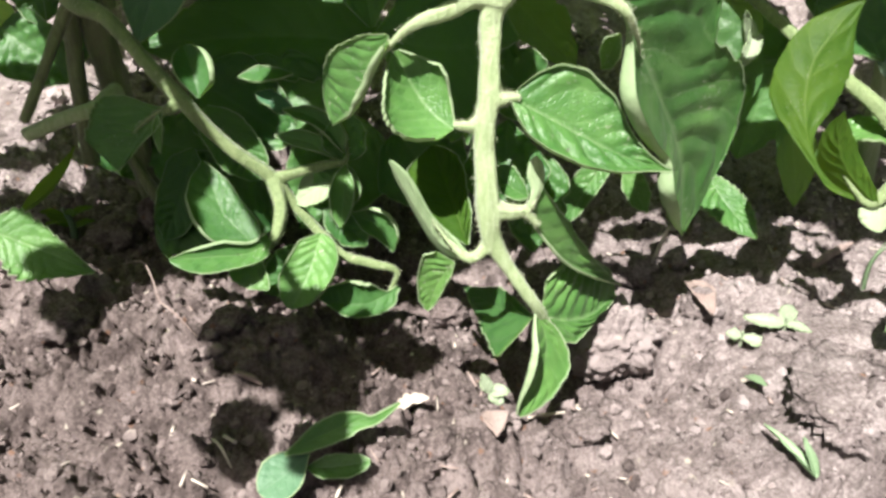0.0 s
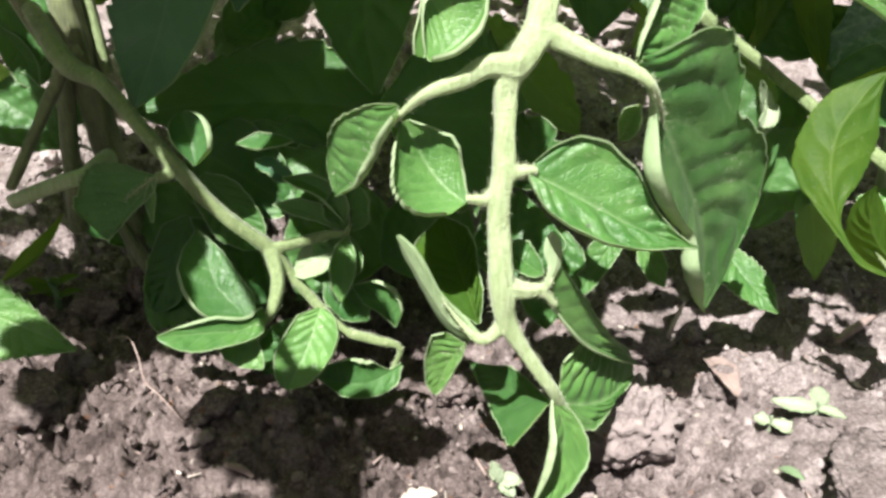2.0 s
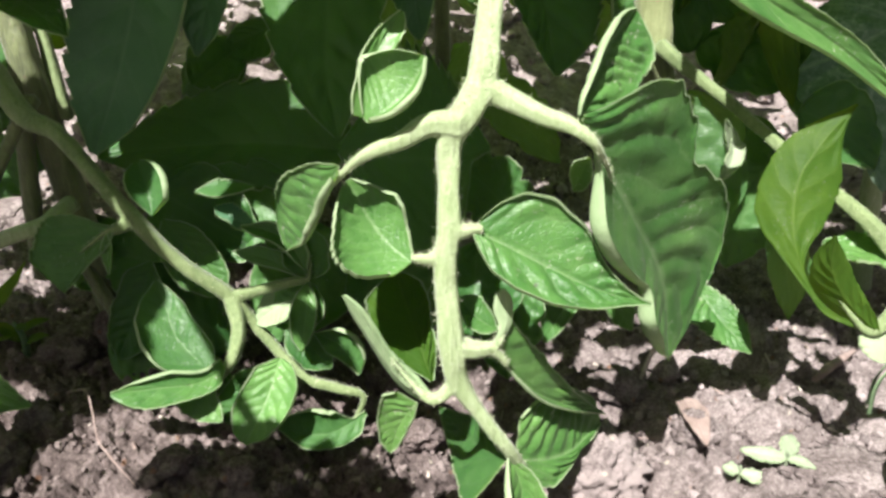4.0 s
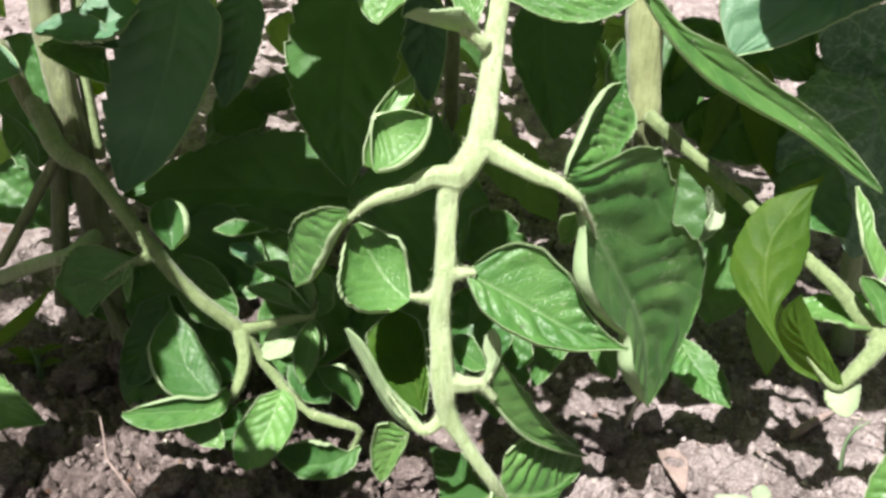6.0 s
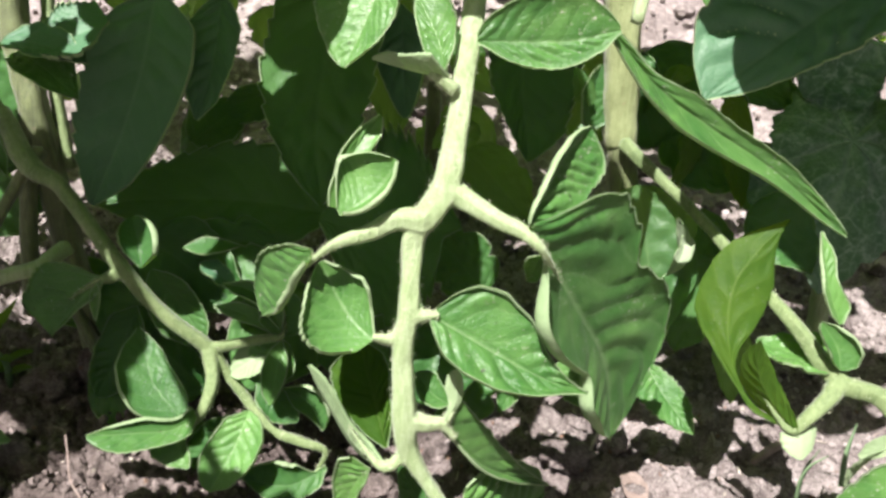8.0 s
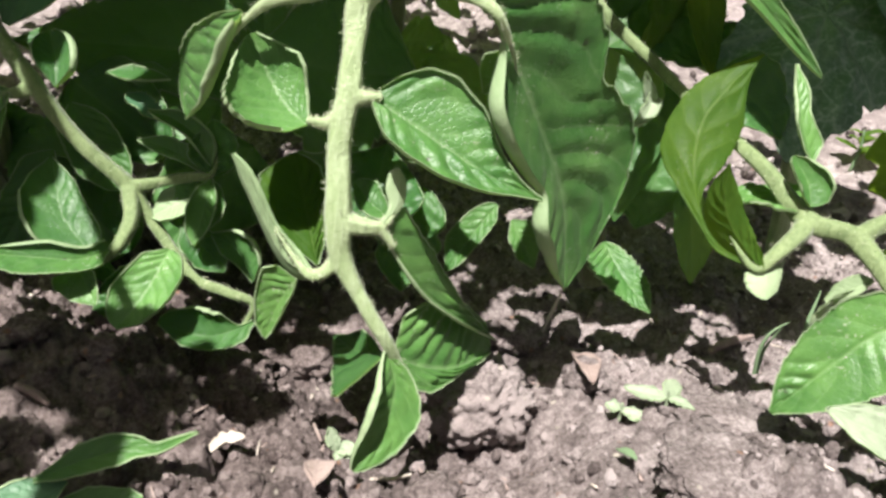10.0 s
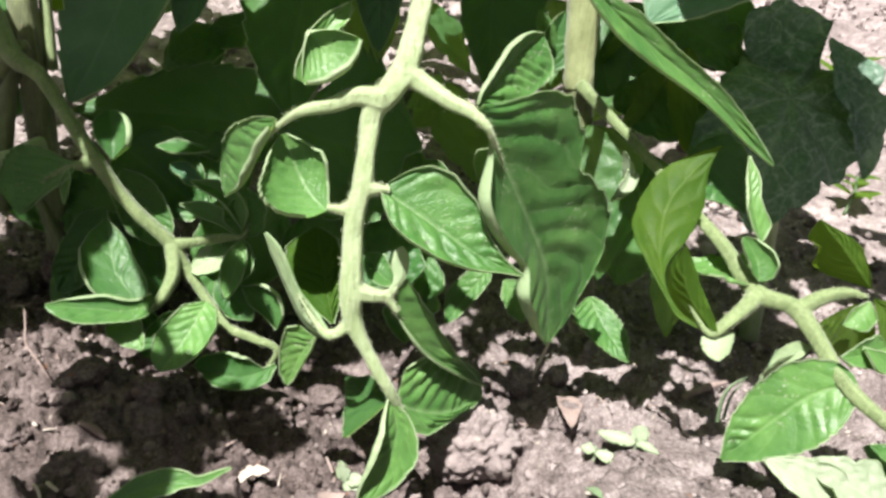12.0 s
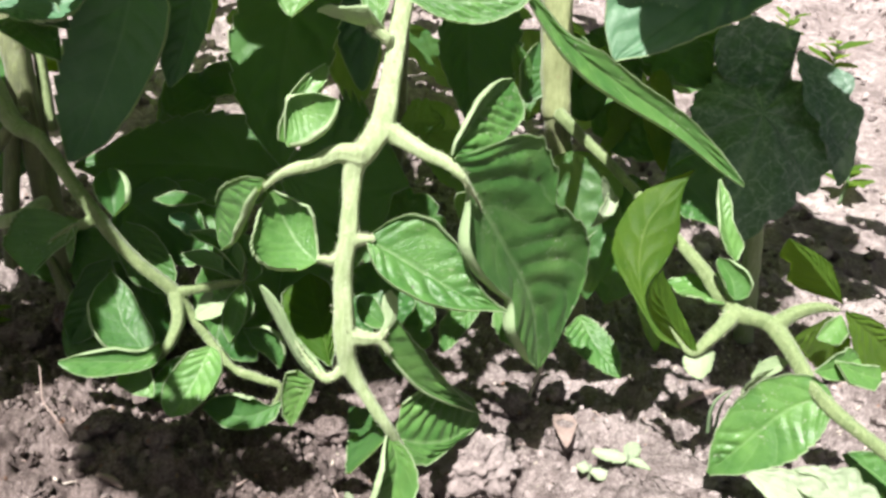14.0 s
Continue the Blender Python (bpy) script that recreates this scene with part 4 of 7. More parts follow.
blade((0.0286, 0.159, 0.0799), (0.0559, 0.1875, 0.0676), (0.7, -0.42, 0.57), (0.0095, 0.0119, 0.0157, 0.0185, 0.018, 0.0158, 0.0118, 0.0085, 0.0012), (0.0005, 0.0021, 0.0064, 0.0064, 0.003, 0.0014, 0.0012, 0.0004, 0.0001), hang, via=[(0.0371, 0.1651, 0.0741), (0.0458, 0.1737, 0.0697)], fold=(12, 6), curl=(22, 18), roll=(0.09, 0.05), relief=1.3, label="broad drooping leaflet, deeply quilted")
blade((0.0266, 0.157, 0.0834), (0.022, 0.143, 0.0573), (0.43, -0.83, 0.37), (0.0002, 0.0008, 0.0024, 0.0047, 0.0078, 0.0058, 0.0036, 0.002, 0.0005), (0.0005, 0.0022, 0.0057, 0.0079, 0.0083, 0.0072, 0.0053, 0.0027, 0.0007), hang, via=[(0.0299, 0.1543, 0.0736), (0.0274, 0.1488, 0.064)], fold=(4, 20), curl=(20, 60), roll=(0.05, 0.15), relief=0.7, label="drooping leaflet with a pale rolled margin")
blade((0.0258, 0.159, 0.08), (0.0064, 0.215, 0.0513), (-0.74, 0.08, 0.67), (0.0149, 0.0142, 0.0123, 0.0092, 0.0064, 0.0041, 0.002, 0.0007, 0.0002), (0.0002, 0.0008, 0.0025, 0.0049, 0.0055, 0.0035, 0.0017, 0.0005, 0.0001), hang, via=[(0.0178, 0.1779, 0.0688)], fold=(4, 4), curl=(12, 12), relief=0.5, mats=(SHADED_LEAF, UNDER), label="grey-green drooping leaflet hanging in half shade")
blade((0.0078, 0.158, 0.1001), (-0.0129, 0.165, 0.1249), (0.51, 0.84, 0.19), (0.0003, 0.0013, 0.0034, 0.0035, 0.0022, 0.0027, 0.0025, 0.0013, 0.0003), (0.0004, 0.0016, 0.0052, 0.0054, 0.0031, 0.0021, 0.0015, 0.0005, 0.0001), hang, via=[(0.0006, 0.1619, 0.1021), (-0.0056, 0.1636, 0.1111)], fold=(10, 10), curl=(30, 30), roll=(0.08, 0.08), relief=0.5, label="narrow rolled leaflet showing its pale underside")
blade((0.0073, 0.166, 0.0992), (-0.0026, 0.183, 0.1215), (0.14, -0.76, 0.64), (0.0003, 0.0014, 0.0043, 0.0069, 0.0092, 0.0103, 0.0092, 0.0039, 0.0009), (0.0002, 0.0008, 0.0023, 0.0038, 0.0045, 0.0059, 0.0051, 0.0026, 0.0006), hang, via=[(0.0026, 0.1743, 0.11)], fold=(8, 8), curl=(18, 18), relief=1.0, mats=(THIN, UNDER), label="leaflet behind the stalk with sun shining through")
blade((0.0036, 0.1585, 0.0982), (-0.0041, 0.162, 0.0794), (-0.38, -0.93, -0.02), (0.0001, 0.0006, 0.0015, 0.0019, 0.0023, 0.0019, 0.0013, 0.0004, 0.0001), (0.0054, 0.0061, 0.0076, 0.0067, 0.0056, 0.004, 0.003, 0.0012, 0.0003), hang, via=[(-0.0011, 0.1606, 0.0891)], fold=(10, 6), curl=(40, 20), roll=(0.12, 0.1), relief=0.5, label="small drooping leaflet")
blade((0.04, 0.166, 0.1658), (0.0742, 0.19, 0.0896), (0.66, -0.75, 0.06), (0.0018, 0.0074, 0.0171, 0.024, 0.0268, 0.0273, 0.0275, 0.0275, 0.0251, 0.021, 0.0233, 0.0253, 0.026, 0.0262, 0.0253, 0.0246, 0.0226, 0.0201, 0.0156, 0.0124, 0.0098, 0.0075, 0.0012), (0.0002, 0.0007, 0.001, 0.0011, 0.0123, 0.0152, 0.0156, 0.0159, 0.0151, 0.0141, 0.0129, 0.0117, 0.0105, 0.017, 0.0171, 0.0169, 0.0163, 0.015, 0.0132, 0.011, 0.008, 0.0039, 0.001), hang, via=[(0.0468, 0.171, 0.1546), (0.0578, 0.1792, 0.1363), (0.0687, 0.1872, 0.1157)], fold=(3, 10), curl=(16, 40), roll=(0.035, 0.22), relief=1.0, power=2.6, veins=8, label="large lobed hanging leaflet, dusty and quilted")
blade((0.0398, 0.1665, 0.1662), (0.0556, 0.193, 0.1842), (0.62, -0.66, 0.43), (0.0005, 0.0021, 0.0029, 0.0037, 0.0045, 0.0036, 0.0025, 0.001, 0.0002), (0.0005, 0.0021, 0.0062, 0.0085, 0.0104, 0.0107, 0.0101, 0.0078, 0.0012), hang, via=[(0.0441, 0.1748, 0.1728), (0.0488, 0.1831, 0.1789)], fold=(26, 4), curl=(40, 14), roll=(0.18, 0.04), relief=1.0, label="upright lobe with a pale rolled margin")
blade((0.0451, 0.18, 0.1529), (0.0432, 0.188, 0.1415), (-0.3, -0.8, -0.52), (0.0001, 0.0003, 0.001, 0.0019, 0.0025, 0.0022, 0.002, 0.0007, 0.0002), (0.0003, 0.0013, 0.0031, 0.003, 0.0028, 0.0017, 0.0008, 0.0003, 0.0001), hang, fold=(5, 5), curl=(20, 20), relief=0.3)
blade((0.0175, 0.1815, 0.1982), (0.0093, 0.192, 0.2145), (-0.01, -0.84, 0.54), (0.0003, 0.0014, 0.0035, 0.0039, 0.0037, 0.0027, 0.0016, 0.0005, 0.0001), (0.0002, 0.0006, 0.0016, 0.0035, 0.0058, 0.0059, 0.0052, 0.0017, 0.0004), hang, via=[(0.0155, 0.1856, 0.2046)], fold=(6, 10), curl=(30, 30), relief=0.6, label="leaflet at the upper pair, half in shade")
blade((0.0187, 0.1805, 0.1968), (0.0007, 0.18, 0.2004), (0.15, 0.52, 0.84), (0.0002, 0.001, 0.0028, 0.0053, 0.004, 0.0029, 0.0026, 0.0012, 0.0003), (0.0001, 0.0004, 0.0013, 0.0026, 0.0027, 0.0018, 0.001, 0.0003, 0.0001), hang, via=[(0.0117, 0.1804, 0.1981)], fold=(10, 10), curl=(40, 40), relief=0.3)
blade((0.0021, 0.184, 0.2171), (-0.0052, 0.1745, 0.1987), (-0.33, -0.78, 0.53), (0.0009, 0.0038, 0.0071, 0.0077, 0.0067, 0.005, 0.0035, 0.0014, 0.0003), (0.0008, 0.0032, 0.01, 0.014, 0.0121, 0.0097, 0.0065, 0.0037, 0.0009), hang, via=[(-0.0013, 0.1786, 0.2072)], fold=(8, 8), curl=(16, 16), relief=0.7, roll=(0.05, 0.05), label="pale sunlit leaflet hanging at the upper pair")
blade((0.0249, 0.185, 0.2048), (0.0593, 0.192, 0.2086), (0.15, -0.93, 0.34), (0.0017, 0.0048, 0.0073, 0.0101, 0.0115, 0.0109, 0.0081, 0.004, 0.0009), (0.0003, 0.0012, 0.0036, 0.0061, 0.0068, 0.0051, 0.0034, 0.0012, 0.0003), hang, via=[(0.0364, 0.187, 0.2051), (0.0479, 0.1891, 0.2057)], fold=(8, 8), curl=(24, 24), relief=0.8, roll=(0.05, 0.06), label="broad leaflet at the upper pair")

# main stem of the middle plant and its other leaves
# the stem's shadowed lower part: its shade is put into a darker material
stalk([(0.0801, 0.2656, 0.1648), (0.087, 0.262, 0.1307), (0.0949, 0.2608, 0.0942), (0.1024, 0.2639, 0.0605)], [0.0058, 0.0058, 0.0058, 0.006], middle, mat=PURPLE_SHADED_STEM, name="stem_base", label="foot of the stem, shade put into its dark colour", seed=8.4)
stalk([(0.0715, 0.2714, 0.2326), (0.076, 0.268, 0.2016), (0.0792, 0.2656, 0.1705), (0.0804, 0.2654, 0.1629)], [0.0064, 0.0064, 0.0064, 0.0062], middle, mat=CORKY, name="stem", label="pale green tomato stem, brownish and corky in places", seed=8.0)
right = limb([
    ([(0.08, 0.2582, 0.1651), (0.089, 0.2511, 0.1576), (0.0994, 0.2418, 0.15), (0.1082, 0.2326, 0.1427), (0.116, 0.2148, 0.1355), (0.1222, 0.1945, 0.1299), (0.1309, 0.1816, 0.1204), (0.1407, 0.1743, 0.1191), (0.1484, 0.1561, 0.1079), (0.1584, 0.1442, 0.1018), (0.1728, 0.1352, 0.095), (0.1923, 0.1305, 0.0879)], [0.0028, 0.0022, 0.002, 0.002, 0.0021, 0.0022, 0.0029, 0.0027, 0.0022, 0.002, 0.002, 0.002]),
    ([(0.1309, 0.1816, 0.1204), (0.1274, 0.1777, 0.117), (0.1219, 0.1751, 0.1119), (0.1171, 0.1742, 0.1082), (0.1106, 0.1802, 0.1154)], [0.003, 0.0026, 0.0021, 0.0012, 0.0004]),
    ([(0.1406, 0.1745, 0.1195), (0.147, 0.1753, 0.1243), (0.1537, 0.1752, 0.1265), (0.1586, 0.1741, 0.1263)], [0.0026, 0.002, 0.0016, 0.0006]),
], middle, SHADED_STEM, label="long green leaf stalk reaching sideways", seed=9.0, fuzz=150)
leaf((0.1304, 0.1822, 0.1229), (0.116, 0.2007, 0.1184), (0, -0.3, 0.9), 0.0193, right, curl=(30, 30))
leaf((0.1421, 0.17, 0.108), (0.1363, 0.1738, 0.0902), (-0.5, 0.6, 0.4), 0.0100, right, curl=(30, 30))
leaf((0.1609, 0.1629, 0.1167), (0.1456, 0.1566, 0.1148), CAM, 0.0095, right, curl=(50, 50))

blade((0.1195, 0.1737, 0.1082), (0.1183, 0.205, 0.1584), (0.31, 0.81, -0.5), (0.0003, 0.0003, 0.0003, 0.0003, 0.0003, 0.0003, 0.0003, 0.002, 0.0051, 0.0077, 0.0094, 0.0103, 0.0103, 0.0099, 0.0082, 0.0051, 0.0028, 0.0007, 0.0001), (0.0003, 0.001, 0.0011, 0.0017, 0.0011, 0.0014, 0.0022, 0.0035, 0.0054, 0.008, 0.0097, 0.0094, 0.0087, 0.0082, 0.008, 0.0063, 0.0046, 0.0023, 0.0005), right, via=[(0.1084, 0.1803, 0.1122), (0.1028, 0.1898, 0.1241), (0.1038, 0.1983, 0.1385), (0.1103, 0.2025, 0.1493)], fold=(8, 8), curl=(30, 20), relief=0.5, rim=70, thin=True, mats=(THIN,), label="yellow-green leaflet with the sun shining through")
blade((0.1194, 0.1725, 0.1081), (0.1053, 0.178, 0.1335), (0.69, 0.68, 0.24), (0.0003, 0.0011, 0.0029, 0.0037, 0.0041, 0.0039, 0.0023, 0.0007, 0.0002), (0.0004, 0.0015, 0.0044, 0.0072, 0.009, 0.0053, 0.0032, 0.0011, 0.0003), right, via=[(0.1123, 0.1773, 0.1151), (0.1074, 0.1794, 0.1234)], fold=(8, 8), curl=(26, 20), relief=0.4, rim=60, thin=True, mats=(THIN,), label="curled yellow-green flap of leaf")
blade((0.1204, 0.1752, 0.1094), (0.1203, 0.17, 0.1018), (-0.02, 0.82, -0.57), (0.0002, 0.0007, 0.0022, 0.0044, 0.0044, 0.0038, 0.0027, 0.0014, 0.0003), (0.0048, 0.0049, 0.0051, 0.005, 0.0043, 0.0036, 0.0019, 0.0006, 0.0002), right, fold=(6, 6), curl=(40, 40), relief=0.2, label="pale underside of a small leaflet")
blade((0.1298, 0.18, 0.1246), (0.1244, 0.186, 0.1358), (0.02, -0.88, 0.48), (0.0002, 0.0007, 0.0023, 0.0031, 0.0034, 0.0031, 0.0023, 0.0017, 0.0004), (0.0013, 0.0032, 0.0036, 0.0044, 0.004, 0.003, 0.002, 0.0007, 0.0002), right, via=[(0.1286, 0.183, 0.1302)], fold=(12, 20), curl=(50, 70), roll=(0.1, 0.16), relief=0.3, label="small cupped leaflet at the fork")
blade((0.1307, 0.188, 0.1346), (0.125, 0.2, 0.1572), (0.34, -0.79, 0.5), (0.0003, 0.0013, 0.0038, 0.0051, 0.0045, 0.0031, 0.0018, 0.0006, 0.0001), (0.0004, 0.0015, 0.0036, 0.0031, 0.0021, 0.0024, 0.0017, 0.0005, 0.0001), right, via=[(0.127, 0.1926, 0.1443)], fold=(16, 16), curl=(40, 40), relief=0.4, label="upright folded leaflet")
blade((0.1589, 0.1741, 0.1287), (0.1423, 0.182, 0.1453), (0.6, 0.77, 0.23), (0.0001, 0.0006, 0.0017, 0.0028, 0.004, 0.0029, 0.0015, 0.0005, 0.0001), (0.0003, 0.0014, 0.0057, 0.0112, 0.0132, 0.0065, 0.0085, 0.0036, 0.0008), right, via=[(0.1513, 0.1776, 0.1368)], fold=(8, 14), curl=(26, 30), relief=0.4, thin=True, mats=(THIN,), label="lobed backlit leaflet")
blade((0.1567, 0.1751, 0.1238), (0.166, 0.18, 0.1001), (0.29, -0.95, -0.08), (0.0003, 0.0012, 0.0036, 0.0062, 0.0062, 0.0062, 0.0062, 0.0022, 0.0005), (0.0136, 0.0134, 0.0125, 0.0108, 0.0085, 0.0054, 0.0027, 0.0009, 0.0002), right, fold=(4, 4), curl=(14, 14), thin=True, mats=(THIN,), relief=0.6, label="olive leaflet with sun behind it")
blade((0.1589, 0.172, 0.1271), (0.1856, 0.178, 0.1089), (0.4, -0.87, 0.29), (0.0002, 0.0008, 0.0023, 0.0038, 0.0046, 0.0035, 0.0018, 0.0006, 0.0001), (0.0004, 0.0017, 0.005, 0.0091, 0.0106, 0.0084, 0.0051, 0.0017, 0.0004), right, via=[(0.1711, 0.1747, 0.1185)], fold=(4, 4), curl=(14, 14), thin=True, mats=(THIN,), relief=0.6)
blade((0.156, 0.169, 0.1272), (0.1505, 0.168, 0.1195), (-0.35, -0.87, 0.36), (0.0002, 0.0009, 0.0028, 0.0043, 0.0046, 0.0048, 0.0035, 0.0012, 0.0003), (0.0, 0.0002, 0.0005, 0.001, 0.0013, 0.0008, 0.0004, 0.0001, 0.0), right, fold=(20, 20), curl=(50, 50), relief=0.2)
blade((0.1516, 0.158, 0.1179), (0.1673, 0.16, 0.112), (0.34, -0.65, 0.68), (0.0001, 0.0002, 0.0007, 0.0014, 0.0021, 0.0027, 0.003, 0.0032, 0.0012), (0.0006, 0.0024, 0.006, 0.0054, 0.0049, 0.0045, 0.0022, 0.0008, 0.0002), right, via=[(0.1592, 0.1585, 0.1146)], fold=(10, 10), curl=(30, 30), relief=0.3)
blade((0.1511, 0.1545, 0.1089), (0.1237, 0.157, 0.0771), (-0.52, -0.76, 0.39), (0.0011, 0.005, 0.009, 0.011, 0.0109, 0.0079, 0.0046, 0.0016, 0.0004), (0.0021, 0.006, 0.0082, 0.0101, 0.0098, 0.0077, 0.0044, 0.0015, 0.0004), right, via=[(0.1418, 0.1571, 0.1016), (0.1312, 0.1572, 0.0876)], fold=(8, 6), curl=(16, 16), cup=-0.03, relief=1.0, roll=(0.04, 0.05), mats=(YOUNG, UNDER), label="broad bright green leaflet in full sun")
blade((0.1442, 0.168, 0.1113), (0.1368, 0.172, 0.1026), (-0.72, -0.61, 0.33), (0.0001, 0.0002, 0.0007, 0.0014, 0.0016, 0.0014, 0.0013, 0.0006, 0.0001), (0.0002, 0.0008, 0.0023, 0.0027, 0.0026, 0.0022, 0.0011, 0.0004, 0.0001), right, fold=(8, 8), curl=(20, 20), relief=0.3, mats=(UNDER, UNDER))

low = stalk([(0.1728, 0.1352, 0.095), (0.1713, 0.145, 0.0842), (0.1647, 0.1466, 0.0748), (0.1588, 0.1458, 0.0674)], [0.002, 0.0016, 0.0012, 0.0008], right, mat=SHADED_STEM, name="side_stalk", seed=12.4)
leaf((0.1532, 0.1394, 0.0787), (0.1278, 0.1449, 0.0877), CAM + 0.6 * UP, 0.0145, right, curl=(30, 30), fold=(10, 10), mats=(WEED, UNDER), label="pale drooping leaflet low over the soil")
leaf((0.164, 0.1379, 0.08), (0.1403, 0.147, 0.0874), CAM + 0.6 * UP, 0.0184, right, lobes=3, lobe=0.25, mats=(WEED, UNDER), label="lobed grey-green leaflet low over the soil")
leaf((0.1728, 0.1466, 0.083), (0.1592, 0.1543, 0.0892), CAM + 0.3 * UP, 0.0127, right, curl=(40, 40))

# folded leaf hanging in from above, and the broad blade behind it
high = stalk([(0.0721, 0.2261, 0.2538), (0.0684, 0.2111, 0.2293), (0.0643, 0.1984, 0.2103)], [0.0028, 0.0024, 0.0016], middle, name="leaf_stalk", seed=12.0)
blade((0.1468, 0.2286, 0.2322), (0.0874, 0.2062, 0.191), (-0.09, -0.81, 0.58), (0.0011, 0.0046, 0.0129, 0.0142, 0.0135, 0.0101, 0.0067, 0.0023, 0.0005), (0.0014, 0.0056, 0.0154, 0.0189, 0.0241, 0.0216, 0.0183, 0.0101, 0.0012), high, via=[(0.117, 0.2182, 0.2126)], fold=(6, 6), curl=(16, 18), roll=(0.05, 0.05), relief=2.0, mats=(SKYLIT_LEAF, UNDER), label="broad leaflet seen from above, blue sky light in its colour")
blade((0.0582, 0.1944, 0.2078), (0.1355, 0.2055, 0.1544), (0.25, -0.95, 0.17), (0.0007, 0.0012, 0.0013, 0.0042, 0.0033, 0.0034, 0.0024, 0.0011, 0.0003), (0.0014, 0.0027, 0.0044, 0.006, 0.005, 0.0036, 0.0026, 0.0013, 0.0003), high, via=[(0.0721, 0.1958, 0.1948), (0.088, 0.1982, 0.1849), (0.1092, 0.2018, 0.1731)], fold=(10, 22), curl=(20, 40), roll=(0.06, 0.12), relief=1.0, veins=9, serrate=0.04, mats=(YOUNG, UNDER), label="hanging folded leaflet, light green")

# further leaves of the middle plant, in its own shade, most coloured darker too
leaf((0.0645, 0.2937, 0.1932), (0.069, 0.2761, 0.1563), CAM, 0.0423, middle, name="leaf", mats=(SHADED_LEAF,), thin=True, lobes=3, lobe=0.2)
leaf((0.0665, 0.2623, 0.1759), (0.0602, 0.2654, 0.1897), CAM, 0.0098, middle, name="leaf", mats=(SHADED_LEAF,), thin=True, fold=(30, 30))
leaf((-0.0153, 0.3155, 0.2098), (-0.0063, 0.2922, 0.1497), CAM, 0.0300, middle, name="leaf", mats=(SHADED_LEAF,), thin=True, fine=0)
leaf((0.0175, 0.1826, 0.1017), (0.0192, 0.2012, 0.122), CAM, 0.0275, middle, name="leaf", mats=(SHADED_LEAF, UNDER), label="leaflet behind the stalk, coloured as in shade")
leaf((0.0299, 0.1976, 0.1126), (0.0278, 0.1866, 0.0842), CAM, 0.0225, middle, name="leaf", mats=(SHADED_LEAF, UNDER), lobes=3, lobe=0.25)
leaf((0.1195, 0.2352, 0.1106), (0.1251, 0.2254, 0.0797), CAM, 0.0152, middle, name="leaf", mats=(SHADED_LEAF,), thin=True)
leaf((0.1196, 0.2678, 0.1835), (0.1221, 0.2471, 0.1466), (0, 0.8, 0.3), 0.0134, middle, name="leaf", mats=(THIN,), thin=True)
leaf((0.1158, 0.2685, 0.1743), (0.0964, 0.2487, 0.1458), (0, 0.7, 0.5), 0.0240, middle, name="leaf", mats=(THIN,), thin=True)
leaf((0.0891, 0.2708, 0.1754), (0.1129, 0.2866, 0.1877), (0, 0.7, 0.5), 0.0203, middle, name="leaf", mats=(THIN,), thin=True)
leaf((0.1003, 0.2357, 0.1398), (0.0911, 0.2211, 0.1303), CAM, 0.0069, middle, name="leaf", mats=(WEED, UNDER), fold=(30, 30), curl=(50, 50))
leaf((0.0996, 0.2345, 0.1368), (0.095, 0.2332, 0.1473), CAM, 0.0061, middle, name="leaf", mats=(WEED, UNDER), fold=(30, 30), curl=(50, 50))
leaf((0.0862, 0.2529, 0.1514), (0.0965, 0.2319, 0.0971), CAM, 0.0371, middle, name="leaf", mats=(SHADED_LEAF,), thin=True, lobes=3)

# ---- the tomato plant beside it ----
left = plant("tomato_plant", (-0.11, 0.27, 0.05), "tomato plant with a dark stem and curled leaflets touching the soil", "plant", "tomato plants")
stalk([(-0.1385, 0.2638, 0.2175), (-0.1352, 0.2587, 0.1906), (-0.1299, 0.2528, 0.1671), (-0.1268, 0.2507, 0.1421), (-0.125, 0.2508, 0.1149), (-0.1212, 0.2495, 0.0838), (-0.1205, 0.2517, 0.048)], [0.0045, 0.0046, 0.0048, 0.005, 0.005, 0.005, 0.005], left, mat=PURPLE_SHADED_STEM, name="stem", label="purplish green stem", seed=13.0)
st2 = limb([
    ([(-0.1362, 0.2441, 0.1669), (-0.1231, 0.2339, 0.1512), (-0.1103, 0.2287, 0.146), (-0.0968, 0.2209, 0.1338), (-0.0853, 0.2147, 0.1232), (-0.0741, 0.2137, 0.1094), (-0.0592, 0.214, 0.0958), (-0.0507, 0.2118, 0.0846), (-0.0363, 0.2032, 0.073), (-0.0251, 0.2002, 0.0706), (-0.0166, 0.1991, 0.0677), (-0.0217, 0.1962, 0.0575)], [0.0028, 0.0036, 0.0027, 0.0024, 0.0026, 0.0024, 0.0025, 0.0019, 0.0018, 0.0017, 0.0012, 0.0004]),
    ([(-0.0592, 0.214, 0.0958), (-0.056, 0.2069, 0.0885), (-0.0558, 0.1986, 0.0837), (-0.0589, 0.193, 0.0804), (-0.0617, 0.1934, 0.0789)], [0.0027, 0.0024, 0.0021, 0.0014, 0.0006]),
    ([(-0.0586, 0.214, 0.0958), (-0.0479, 0.2133, 0.0993), (-0.0397, 0.2132, 0.1017), (-0.0334, 0.2128, 0.1034), (-0.0329, 0.2164, 0.1097)], [0.0022, 0.0018, 0.0016, 0.0009, 0.0004]),
    ([(-0.0853, 0.2147, 0.1232), (-0.0891, 0.2129, 0.1213), (-0.0937, 0.2112, 0.1199), (-0.101, 0.2076, 0.1148)], [0.0025, 0.002, 0.0011, 0.0004]),
], left, SHADED_STEM, label="pale green arching leaf stalk", seed=14.0, fuzz=150)
